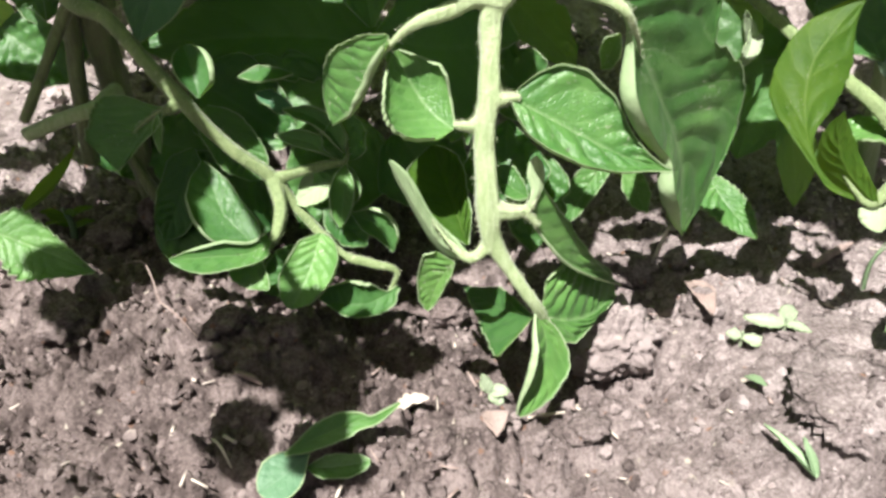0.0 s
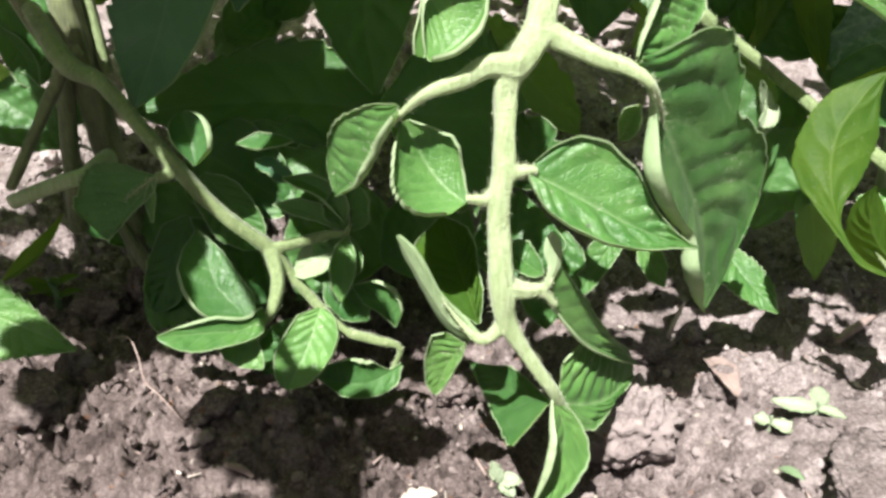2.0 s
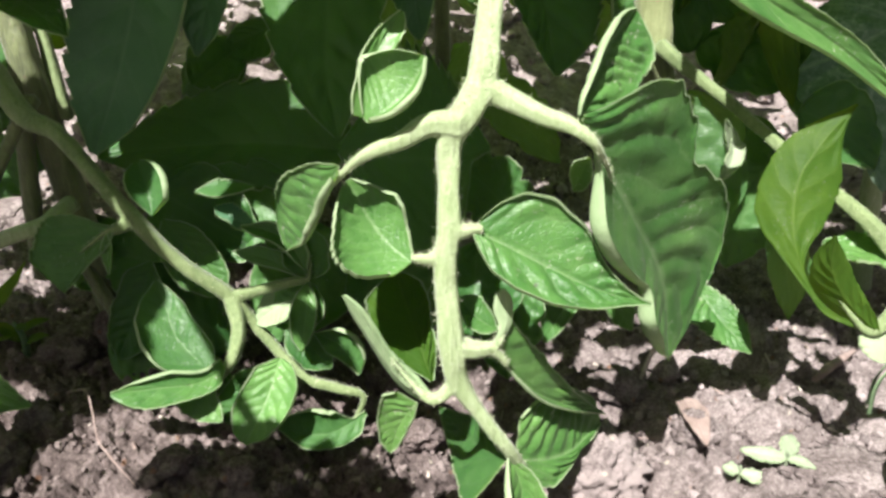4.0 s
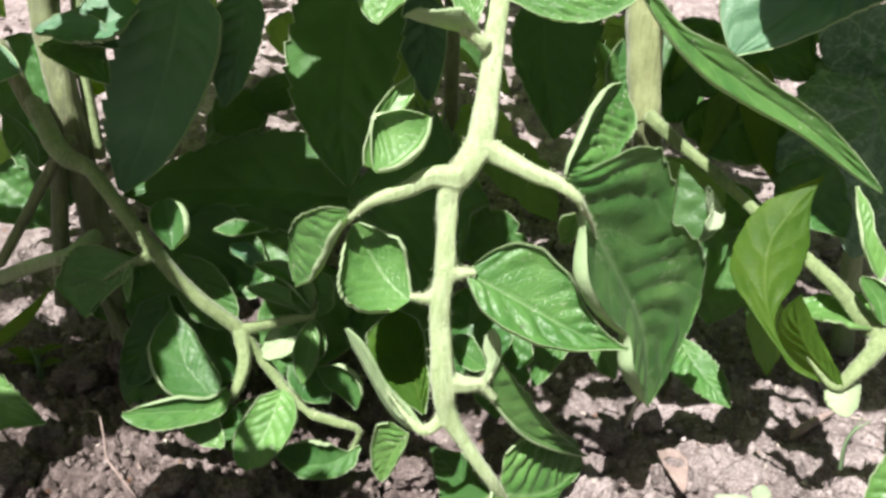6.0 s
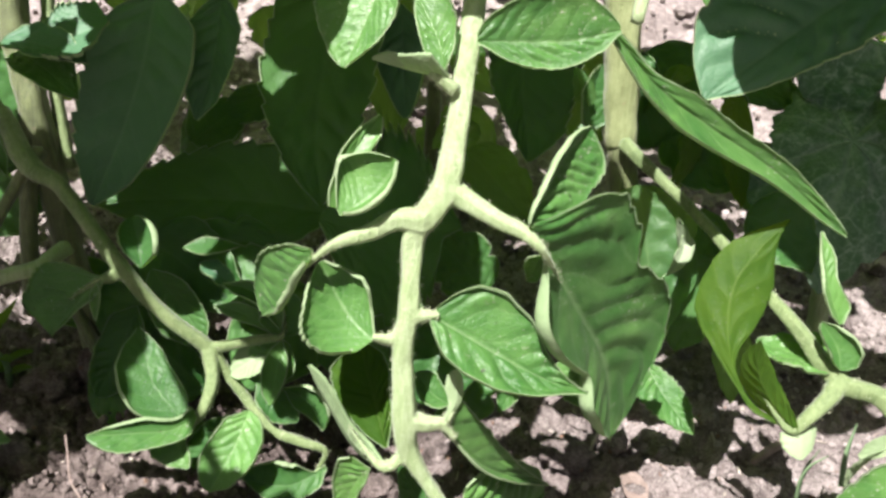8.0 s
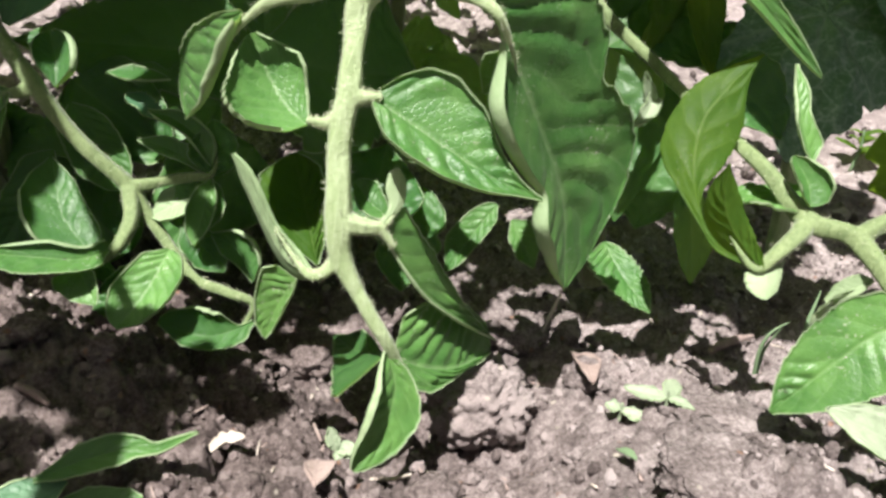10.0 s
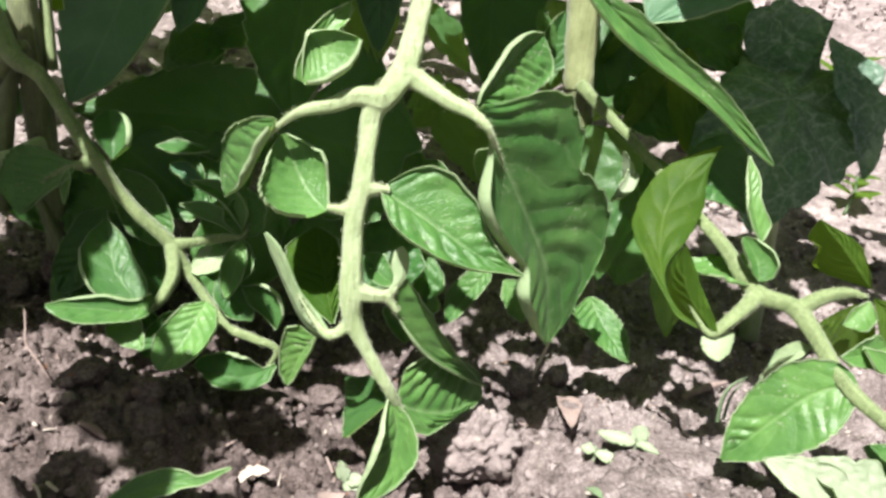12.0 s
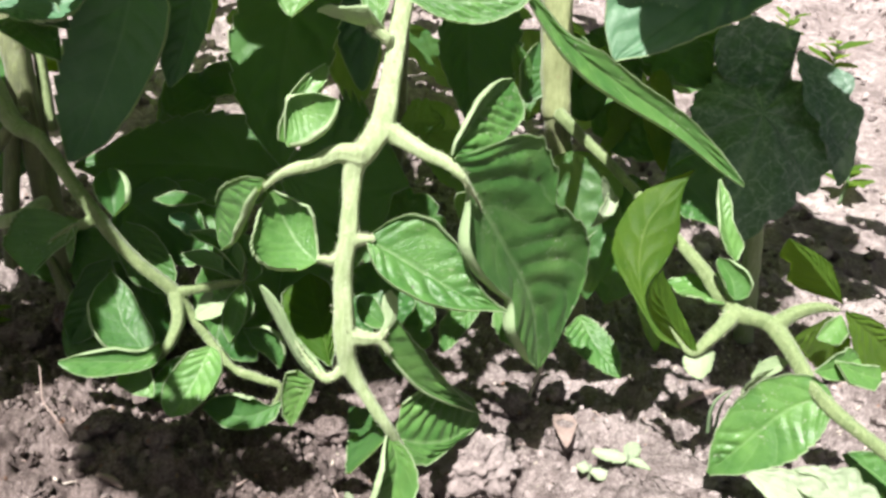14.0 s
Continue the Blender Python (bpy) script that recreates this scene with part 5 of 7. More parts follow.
stalk([(-0.1455, 0.2215, 0.1087), (-0.1305, 0.2237, 0.1141), (-0.1216, 0.2258, 0.1167), (-0.1186, 0.2385, 0.1188)], [0.0026, 0.0026, 0.0027, 0.003], left, name="leaf_stalk", label="pale sunlit leaf stalk", seed=18.0)
stalk([(-0.122, 0.2395, 0.1547), (-0.1291, 0.2354, 0.1442), (-0.1345, 0.2285, 0.1322), (-0.1425, 0.2184, 0.1147)], [0.0024, 0.002, 0.0018, 0.0016], left, mat=PURPLE_SHADED_STEM, name="leaf_stalk", seed=18.5)
stalk([(-0.1309, 0.249, 0.1462), (-0.1391, 0.2477, 0.1623), (-0.149, 0.2511, 0.1851)], [0.003, 0.0028, 0.0026], left, mat=PURPLE_SHADED_STEM, name="leaf_stalk", seed=18.8)
leaf((-0.0332, 0.2137, 0.1028), (-0.0358, 0.2217, 0.118), CAM, 0.0163, st2, mats=(SHADED_LEAF, UNDER), curl=(50, 50))
leaf((-0.0318, 0.2146, 0.0995), (-0.0478, 0.2155, 0.0856), CAM, 0.0188, st2, mats=(SHADED_LEAF, UNDER), curl=(40, 40))
leaf((-0.0618, 0.2141, 0.0604), (-0.0758, 0.2059, 0.0534), CAM, 0.0344, st2, mats=(SHADED_LEAF, UNDER), curl=(20, 20))
leaf((-0.1239, 0.2416, 0.1876), (-0.1012, 0.2316, 0.1753), (0, -0.3, 0.9), 0.0180, left, name="leaf", mats=(TOP, UNDER))
stalk([(-0.1364, 0.267, 0.2043), (-0.1314, 0.2512, 0.1639), (-0.1333, 0.241, 0.1212), (-0.1348, 0.2368, 0.0913)], [0.0026, 0.0026, 0.0028, 0.003], left, mat=PURPLE_SHADED_STEM, name="leaf_stalk", seed=18.9)
stalk([(-0.1318, 0.2759, 0.2049), (-0.1269, 0.2624, 0.1759), (-0.1203, 0.2524, 0.1447)], [0.0022, 0.0022, 0.002], left, mat=SHADED_STEM, name="leaf_stalk", seed=19.2)
leaf((-0.1361, 0.268, 0.1792), (-0.1166, 0.2628, 0.1714), CAM, 0.0140, left, name="leaf", mats=(THIN,), thin=True, lobes=2)
leaf((-0.1261, 0.2384, 0.1914), (-0.0974, 0.2341, 0.1856), CAM + UP, 0.0160, left, name="leaf", mats=(SKYLIT_LEAF, UNDER), lobes=3)
leaf((-0.1579, 0.2653, 0.1369), (-0.1465, 0.2803, 0.1615), CAM, 0.0190, left, name="leaf", mats=(SHADED_LEAF, UNDER))
leaf((-0.1357, 0.2756, 0.165), (-0.1203, 0.2789, 0.1733), (0, 0.6, 0.6), 0.0140, left, name="leaf", mats=(THIN,), thin=True)
leaf((-0.1334, 0.2576, 0.1047), (-0.1206, 0.2516, 0.0752), CAM, 0.0339, left, name="leaf", mats=(SHADED_LEAF, UNDER))
leaf((-0.0942, 0.2524, 0.1182), (-0.0568, 0.2443, 0.0964), CAM, 0.0367, left, name="leaf", mats=(SHADED_LEAF, UNDER), label="leaf low in the shade, its colour darkened")
leaf((-0.0863, 0.2807, 0.1494), (-0.0674, 0.2973, 0.1642), CAM, 0.0218, left, name="leaf", mats=(SHADED_LEAF, UNDER))
leaf((-0.1089, 0.2304, 0.0756), (-0.0785, 0.2161, 0.0519), CAM, 0.0248, left, name="leaf", mats=(SHADED_LEAF, UNDER))

leaf((-0.0811, 0.246, 0.0877), (-0.1273, 0.2535, 0.0942), CAM, 0.0350, left, name="leaf", mats=(SHADED_LEAF, UNDER), lobes=3)
leaf((-0.0447, 0.2573, 0.1158), (-0.0943, 0.2505, 0.0994), CAM, 0.0397, left, name="leaf", mats=(SHADED_LEAF, UNDER), lobes=3)
leaf((-0.03, 0.2473, 0.1037), (-0.0575, 0.2325, 0.0662), CAM, 0.0436, left, name="leaf", mats=(SHADED_LEAF, UNDER), label="leaf low in the shade, its colour darkened")
leaf((-0.0689, 0.232, 0.065), (-0.1095, 0.2463, 0.089), CAM, 0.0348, left, name="leaf", mats=(SHADED_LEAF, UNDER))
leaf((-0.155, 0.2732, 0.1868), (-0.1484, 0.2622, 0.1446), CAM, 0.0293, left, name="leaf", mats=(SHADED_LEAF, UNDER))
leaf((-0.1644, 0.2538, 0.1372), (-0.138, 0.2518, 0.1177), CAM, 0.0270, left, name="leaf", mats=(SHADED_LEAF, UNDER))
leaf((-0.0724, 0.3046, 0.1555), (-0.101, 0.2966, 0.1354), CAM, 0.0233, left, name="leaf", mats=(SHADED_LEAF, UNDER))
leaf((-0.0194, 0.2415, 0.1022), (0.0072, 0.2269, 0.0778), CAM, 0.0358, middle, name="leaf", mats=(SHADED_LEAF, UNDER))
leaf((0.0342, 0.2442, 0.1081), (0.0087, 0.2528, 0.1307), CAM, 0.0270, middle, name="leaf", mats=(SHADED_LEAF, UNDER), lobes=3, lobe=0.25)
leaf((0.0943, 0.2704, 0.1603), (0.0811, 0.2901, 0.1974), CAM, 0.0229, middle, name="leaf", mats=(SHADED_LEAF, UNDER), lobes=3)
leaf((0.1156, 0.2441, 0.1279), (0.1051, 0.2343, 0.0947), CAM, 0.0331, middle, name="leaf", mats=(SHADED_LEAF, UNDER), lobes=3)
leaf((0.1185, 0.2938, 0.1924), (0.1496, 0.2825, 0.1764), CAM, 0.0285, middle, name="leaf", mats=(SHADED_LEAF, UNDER), lobes=4, lobe=0.25)
leaf((0.1202, 0.239, 0.1478), (0.1412, 0.2277, 0.1322), CAM, 0.0271, middle, name="leaf", mats=(SHADED_LEAF, UNDER), lobes=2)

for base, tip, w in (((0.0954, 0.2996, 0.1941), (0.1183, 0.2893, 0.1671), 0.0314), ((0.1177, 0.3104, 0.1937), (0.1527, 0.304, 0.1764), 0.0375), ((0.0983, 0.2723, 0.165), (0.1291, 0.2638, 0.1507), 0.0275),
                     ((0.1348, 0.2775, 0.1638), (0.1391, 0.261, 0.135), 0.0280), ((0.1137, 0.2581, 0.1421), (0.1066, 0.2452, 0.1146), 0.0248), ((0.15, 0.3042, 0.2046), (0.128, 0.2969, 0.1863), 0.0290)):
    leaf(base, tip, CAM, w, middle, name="leaf", mats=(SHADED_LEAF, UNDER), lobes=3, lobe=0.2)

blade((-0.0568, 0.193, 0.0837), (-0.0835, 0.177, 0.0864), (0.35, -0.44, 0.83), (0.0004, 0.0015, 0.0043, 0.0043, 0.0054, 0.0062, 0.0049, 0.0026, 0.0006), (0.0023, 0.0023, 0.0022, 0.0029, 0.0037, 0.0027, 0.0016, 0.0005, 0.0001), st2, via=[(-0.0627, 0.1866, 0.0828), (-0.0724, 0.182, 0.0844)], fold=(6, 20), curl=(16, 70), roll=(0.05, 0.24), relief=0.5, label="curled leaflet with a pale upturned rim")
blade((-0.0643, 0.19, 0.0786), (-0.0571, 0.184, 0.0704), (-0.05, -0.82, 0.56), (0.0002, 0.0006, 0.0019, 0.0038, 0.0031, 0.0024, 0.0014, 0.0005, 0.0001), (0.0067, 0.0069, 0.0073, 0.0073, 0.006, 0.0046, 0.0024, 0.0008, 0.0002), st2, fold=(8, 8), curl=(30, 30), relief=0.6)
blade((-0.0619, 0.195, 0.0796), (-0.0825, 0.214, 0.1023), (0.13, -0.7, 0.7), (0.0006, 0.0025, 0.0067, 0.009, 0.0094, 0.0085, 0.0055, 0.0019, 0.0005), (0.0006, 0.0024, 0.0062, 0.0068, 0.0069, 0.0056, 0.0032, 0.0011, 0.0003), st2, via=[(-0.0733, 0.2015, 0.0881), (-0.0783, 0.2079, 0.0955)], fold=(16, 6), curl=(40, 16), roll=(0.12, 0.05), relief=0.4, mats=(SHADED_LEAF, UNDER), label="leaflet curled into a ring, coloured as in shade")
blade((-0.041, 0.197, 0.0842), (-0.0489, 0.178, 0.0673), (-0.01, -0.66, 0.75), (0.0011, 0.0047, 0.0068, 0.009, 0.0091, 0.0076, 0.0054, 0.0018, 0.0005), (0.0005, 0.002, 0.0056, 0.0065, 0.0072, 0.0074, 0.0059, 0.004, 0.0012), st2, via=[(-0.0431, 0.1893, 0.0773), (-0.0462, 0.1825, 0.0712)], fold=(12, 14), curl=(34, 34), roll=(0.08, 0.08), relief=0.7, label="bright leaflet drooping to the soil")
blade((-0.0338, 0.2128, 0.1061), (-0.0533, 0.216, 0.12), (0.38, -0.62, 0.68), (0.0001, 0.0005, 0.0016, 0.0029, 0.0031, 0.0034, 0.0032, 0.0011, 0.0003), (0.0003, 0.0011, 0.0031, 0.0034, 0.003, 0.0025, 0.0009, 0.0003, 0.0001), st2, via=[(-0.0393, 0.217, 0.1131), (-0.0462, 0.2179, 0.1177)], fold=(14, 20), curl=(40, 70), roll=(0.08, 0.26), relief=0.3, label="leaflet bent over into a hook")
blade((-0.036, 0.214, 0.1027), (-0.0581, 0.219, 0.1097), (-0.03, -0.86, 0.52), (0.0, 0.0001, 0.0003, 0.001, 0.0021, 0.0023, 0.0013, 0.0004, 0.0001), (0.0002, 0.0009, 0.0027, 0.0044, 0.0036, 0.0031, 0.0015, 0.0005, 0.0001), st2, via=[(-0.0471, 0.2175, 0.1078)], fold=(8, 8), curl=(30, 30), relief=0.5, mats=(SHADED_LEAF, UNDER))
blade((-0.0906, 0.2112, 0.1218), (-0.1067, 0.204, 0.1034), (-0.16, -0.87, 0.48), (0.0002, 0.0008, 0.0025, 0.0028, 0.0016, 0.001, 0.0005, 0.0002, 0.0), (0.0007, 0.0029, 0.0089, 0.0146, 0.017, 0.0157, 0.0148, 0.0134, 0.0012), st2, via=[(-0.0981, 0.2082, 0.1139)], fold=(6, 6), curl=(20, 20), relief=0.7, label="toothed leaflet in half shade")
blade((-0.0926, 0.2105, 0.1204), (-0.0924, 0.206, 0.1087), (0.0, -0.93, 0.36), (0.0001, 0.0003, 0.0008, 0.0017, 0.0014, 0.0009, 0.0004, 0.0001, 0.0), (0.0001, 0.0002, 0.0007, 0.0014, 0.0016, 0.001, 0.0005, 0.0002, 0.0), st2, fold=(16, 16), curl=(40, 40), relief=0.2)
blade((-0.0807, 0.217, 0.1234), (-0.086, 0.226, 0.1375), (0.26, -0.76, 0.59), (0.0002, 0.0007, 0.0023, 0.0045, 0.0057, 0.0053, 0.0042, 0.0026, 0.0011), (0.0005, 0.0022, 0.0057, 0.0064, 0.0066, 0.0056, 0.0042, 0.0029, 0.0011), st2, via=[(-0.0828, 0.222, 0.1309)], fold=(14, 26), curl=(40, 80), roll=(0.12, 0.2), relief=0.3, mats=(SHADED_LEAF, UNDER), label="small leaflet rolled into a loop")
blade((-0.0697, 0.226, 0.1276), (-0.0525, 0.232, 0.1268), (0.1, -0.16, 0.98), (0.0004, 0.0018, 0.0051, 0.0063, 0.0063, 0.0054, 0.0034, 0.001, 0.0002), (0.0001, 0.0003, 0.0006, 0.0014, 0.001, 0.0011, 0.0009, 0.0003, 0.0001), st2, via=[(-0.0614, 0.2251, 0.1266)], fold=(10, 10), curl=(30, 30), relief=0.3, mats=(SHADED_LEAF, UNDER))
blade((-0.0336, 0.2123, 0.102), (-0.0347, 0.1994, 0.0852), (0.01, -0.79, 0.61), (0.0002, 0.0007, 0.0021, 0.0032, 0.0036, 0.0031, 0.0021, 0.0007, 0.0002), (0.0002, 0.0009, 0.0026, 0.0037, 0.0044, 0.0037, 0.0029, 0.0011, 0.0003), st2, via=[(-0.0339, 0.2061, 0.0939)], fold=(14, 14), curl=(40, 50), roll=(0.08, 0.14), relief=0.4, label="small upright leaflet")
blade((-0.0181, 0.203, 0.0736), (-0.0322, 0.208, 0.0859), (0.19, -0.82, 0.54), (0.0001, 0.0003, 0.0009, 0.002, 0.0037, 0.004, 0.0022, 0.0007, 0.0002), (0.0003, 0.0014, 0.004, 0.0054, 0.0058, 0.0043, 0.0022, 0.0008, 0.0002), st2, via=[(-0.0245, 0.2071, 0.0819)], fold=(10, 22), curl=(30, 70), roll=(0.06, 0.22), relief=0.3, mats=(SHADED_LEAF, UNDER), label="shade-coloured leaflet with a curled rim")
blade((-0.0162, 0.1975, 0.0628), (-0.0416, 0.188, 0.0646), (0.27, -0.57, 0.77), (0.0004, 0.0014, 0.0043, 0.0051, 0.0046, 0.0045, 0.002, 0.0007, 0.0002), (0.0004, 0.0004, 0.0004, 0.0051, 0.0067, 0.0066, 0.0051, 0.0035, 0.001), st2, via=[(-0.0261, 0.1902, 0.0608), (-0.0345, 0.1883, 0.0623)], fold=(8, 20), curl=(20, 60), roll=(0.05, 0.2), relief=0.6, mats=(SHADED_LEAF, UNDER), label="shade-coloured leaflet lying on the soil")
blade((-0.1397, 0.181, 0.0939), (-0.1109, 0.1813, 0.0786), (0.34, -0.69, 0.63), (0.0016, 0.0063, 0.0093, 0.0085, 0.006, 0.0036, 0.0018, 0.0006, 0.0001), (0.0004, 0.0015, 0.0046, 0.009, 0.0111, 0.0071, 0.0037, 0.0013, 0.0003), left, via=[(-0.1272, 0.1814, 0.0876)], fold=(8, 6), curl=(16, 16), relief=1.1, serrate=0.08, label="bright toothed leaf at the edge of the bed")
blade((-0.1728, 0.238, 0.0676), (-0.1362, 0.232, 0.1), (-0.44, -0.83, 0.34), (0.0001, 0.0004, 0.0013, 0.0026, 0.0035, 0.0027, 0.0019, 0.0007, 0.0002), (0.0001, 0.0005, 0.0014, 0.0029, 0.0029, 0.0031, 0.003, 0.0012, 0.0003), left, via=[(-0.1519, 0.2328, 0.0817), (-0.1407, 0.2314, 0.0928)], fold=(30, 30), curl=(40, 40), relief=0.2, thin=True, mats=(THIN,), name="leaf", label="narrow yellow-green leaf, folded along its midrib")
blade((-0.0345, 0.216, 0.0975), (-0.0529, 0.212, 0.0875), (-0.23, -0.68, 0.69), (0.0003, 0.0012, 0.0036, 0.0069, 0.0064, 0.0056, 0.0044, 0.0014, 0.0003), (0.0002, 0.001, 0.003, 0.0043, 0.0051, 0.005, 0.0025, 0.0008, 0.0002), st2, via=[(-0.0432, 0.2144, 0.0931)], fold=(8, 8), curl=(30, 30), relief=0.4, mats=(UNDER, UNDER), label="pale underside of a leaflet")
blade((-0.0485, 0.205, 0.0755), (-0.0643, 0.196, 0.0576), (-0.14, -0.83, 0.54), (0.0002, 0.0007, 0.0019, 0.0036, 0.0035, 0.0043, 0.0023, 0.0008, 0.0002), (0.0004, 0.0017, 0.0052, 0.0072, 0.0073, 0.0067, 0.0044, 0.0023, 0.0005), st2, via=[(-0.0545, 0.2003, 0.0667)], fold=(8, 8), curl=(24, 24), relief=0.6, mats=(SHADED_LEAF, UNDER))
blade((-0.0848, 0.232, 0.1153), (-0.0657, 0.226, 0.0908), (0.14, -0.93, 0.34), (0.0004, 0.0015, 0.0043, 0.0063, 0.0068, 0.0063, 0.0046, 0.0021, 0.0005), (0.0007, 0.0028, 0.0079, 0.0091, 0.0103, 0.0099, 0.007, 0.005, 0.0012), st2, via=[(-0.075, 0.2294, 0.104)], fold=(6, 6), curl=(18, 18), relief=0.8, mats=(SHADED_LEAF, UNDER))
# small leaf added in place of sunlit spots on the leaves behind
blade((-0.0651, 0.228, 0.1216), (-0.0524, 0.224, 0.1154), (0.27, -0.46, 0.84), (0.0002, 0.0009, 0.0026, 0.0037, 0.0035, 0.0032, 0.0026, 0.0009, 0.0002), (0.0002, 0.0008, 0.0025, 0.0031, 0.0023, 0.0038, 0.0029, 0.001, 0.0002), st2, fold=(8, 8), curl=(30, 30), relief=0.4, serrate=0.15, mats=(SKYLIT_LEAF, UNDER))
blade((-0.042, 0.21, 0.0863), (-0.0272, 0.204, 0.0754), (0.09, -0.81, 0.57), (0.0002, 0.0007, 0.002, 0.0041, 0.005, 0.0049, 0.0038, 0.0013, 0.0003), (0.0003, 0.0013, 0.0038, 0.0053, 0.0057, 0.0057, 0.0038, 0.0012, 0.0003), st2, via=[(-0.0346, 0.2075, 0.0815)], fold=(8, 14), curl=(24, 40), relief=0.4, mats=(SHADED_LEAF, UNDER))
blade((-0.0941, 0.236, 0.0975), (-0.107, 0.222, 0.0666), (-0.04, -0.9, 0.42), (0.0005, 0.0019, 0.0056, 0.0083, 0.0092, 0.0085, 0.0071, 0.0039, 0.0009), (0.0007, 0.0029, 0.0072, 0.0077, 0.0081, 0.007, 0.0056, 0.0019, 0.0004), left, via=[(-0.1, 0.2286, 0.0812)], fold=(6, 6), curl=(18, 18), relief=0.7, name="leaf", mats=(SHADED_LEAF, UNDER))

stalk([(-0.1251, 0.246, 0.0924), (-0.1144, 0.24, 0.0744), (-0.102, 0.234, 0.0585), (-0.0948, 0.23, 0.0409)], [0.0022, 0.0024, 0.0024, 0.0022], left, mat=PURPLE_SHADED_STEM, name="leaf_stalk", seed=20.5)
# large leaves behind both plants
blade((-0.0879, 0.268, 0.2072), (-0.1062, 0.238, 0.1364), (0.25, -0.91, 0.32), (0.0017, 0.007, 0.0155, 0.0172, 0.0155, 0.0127, 0.009, 0.004, 0.001), (0.001, 0.0043, 0.0132, 0.0176, 0.0171, 0.0145, 0.0091, 0.0036, 0.0009), left, via=[(-0.0915, 0.2579, 0.1815), (-0.0986, 0.2469, 0.1557)], fold=(14, 8), curl=(26, 14), roll=(0.1, 0.03), relief=0.9, serrate=0.07, name="leaf", mats=(SKYLIT_LEAF, UNDER), label="large dark leaf with a pale turned edge")
blade((-0.0687, 0.28, 0.2077), (-0.074, 0.258, 0.1639), (0.09, -0.89, 0.44), (0.0004, 0.0018, 0.0055, 0.0084, 0.0075, 0.0059, 0.005, 0.002, 0.0005), (0.0005, 0.0019, 0.0059, 0.0106, 0.01, 0.0081, 0.0054, 0.002, 0.0005), left, via=[(-0.0695, 0.2688, 0.1849)], fold=(6, 6), curl=(16, 16), relief=0.9, name="leaf", mats=(SKYLIT_LEAF, UNDER), label="hanging leaf, blue sky light put into its colour")
blade((-0.0251, 0.268, 0.1265), (-0.1188, 0.262, 0.1279), (0.06, -0.81, 0.58), (0.0013, 0.0055, 0.0154, 0.0183, 0.0181, 0.0145, 0.0094, 0.0032, 0.0008), (0.0036, 0.0143, 0.0194, 0.0222, 0.0212, 0.0156, 0.0084, 0.0029, 0.0007), middle, via=[(-0.0562, 0.2684, 0.1303), (-0.0888, 0.2659, 0.1302)], fold=(4, 4), curl=(12, 12), relief=1.0, serrate=0.06, name="leaf", mats=(SHADED_LEAF, UNDER), label="long leaf lying level in shade, its colour darkened")
blade((-0.0277, 0.288, 0.2162), (-0.0262, 0.245, 0.1392), (0.11, -0.87, 0.49), (0.0017, 0.0072, 0.018, 0.0194, 0.0185, 0.0152, 0.0108, 0.0041, 0.001), (0.0014, 0.0057, 0.0174, 0.0206, 0.0211, 0.0166, 0.0098, 0.0045, 0.0011), middle, via=[(-0.0297, 0.2684, 0.1817), (-0.0301, 0.2559, 0.1595)], fold=(5, 8), curl=(14, 20), relief=1.0, serrate=0.05, name="leaf", mats=(SHADED_LEAF, UNDER), label="large hanging leaf, sunlit through its margin")
blade((-0.0227, 0.226, 0.141), (0.0241, 0.236, 0.1372), (0.22, -0.84, 0.5), (0.0016, 0.007, 0.0198, 0.0302, 0.0357, 0.0302, 0.0215, 0.007, 0.0012), (0.001, 0.0039, 0.0113, 0.0228, 0.032, 0.0249, 0.0026, 0.0009, 0.0002), middle, via=[(-0.0063, 0.2279, 0.137), (0.0104, 0.2318, 0.1362)], fold=(4, 4), curl=(10, 10), relief=1.1, serrate=0.08, name="leaf", mats=(SHADED_LEAF, UNDER), label="broad olive leaf in shade")
blade((0.0418, 0.285, 0.2057), (0.0471, 0.262, 0.1548), (0.01, -0.91, 0.41), (0.003, 0.0127, 0.0216, 0.021, 0.02, 0.0168, 0.0138, 0.006, 0.0012), (0.0008, 0.0033, 0.0097, 0.0121, 0.0116, 0.0072, 0.0043, 0.0017, 0.0004), middle, via=[(0.0435, 0.2728, 0.1787)], fold=(6, 6), curl=(12, 12), relief=1.0, serrate=0.05, name="leaf", mats=(SHADED_LEAF, UNDER), label="shade-coloured hanging leaf beside the stem")
blade((-0.0041, 0.292, 0.205), (0.0003, 0.275, 0.1653), (0.01, -0.92, 0.39), (0.0005, 0.0021, 0.0063, 0.0088, 0.0081, 0.0064, 0.004, 0.0024, 0.0006), (0.0008, 0.0032, 0.0095, 0.0108, 0.0099, 0.0074, 0.0047, 0.0028, 0.0007), middle, fold=(6, 6), curl=(14, 14), relief=1.0, name="leaf", mats=(SKYLIT_LEAF, UNDER))
blade((0.0541, 0.215, 0.1039), (0.0405, 0.208, 0.0824), (-0.26, -0.86, 0.44), (0.0003, 0.0011, 0.0033, 0.0035, 0.0036, 0.0028, 0.0022, 0.0008, 0.0002), (0.0006, 0.0025, 0.0038, 0.005, 0.0058, 0.0058, 0.0029, 0.0009, 0.0002), middle, via=[(0.0482, 0.2122, 0.0951)], fold=(8, 8), curl=(20, 20), relief=0.8, name="leaf", mats=(TOP, UNDER), label="grey-green leaf low behind the stalk")
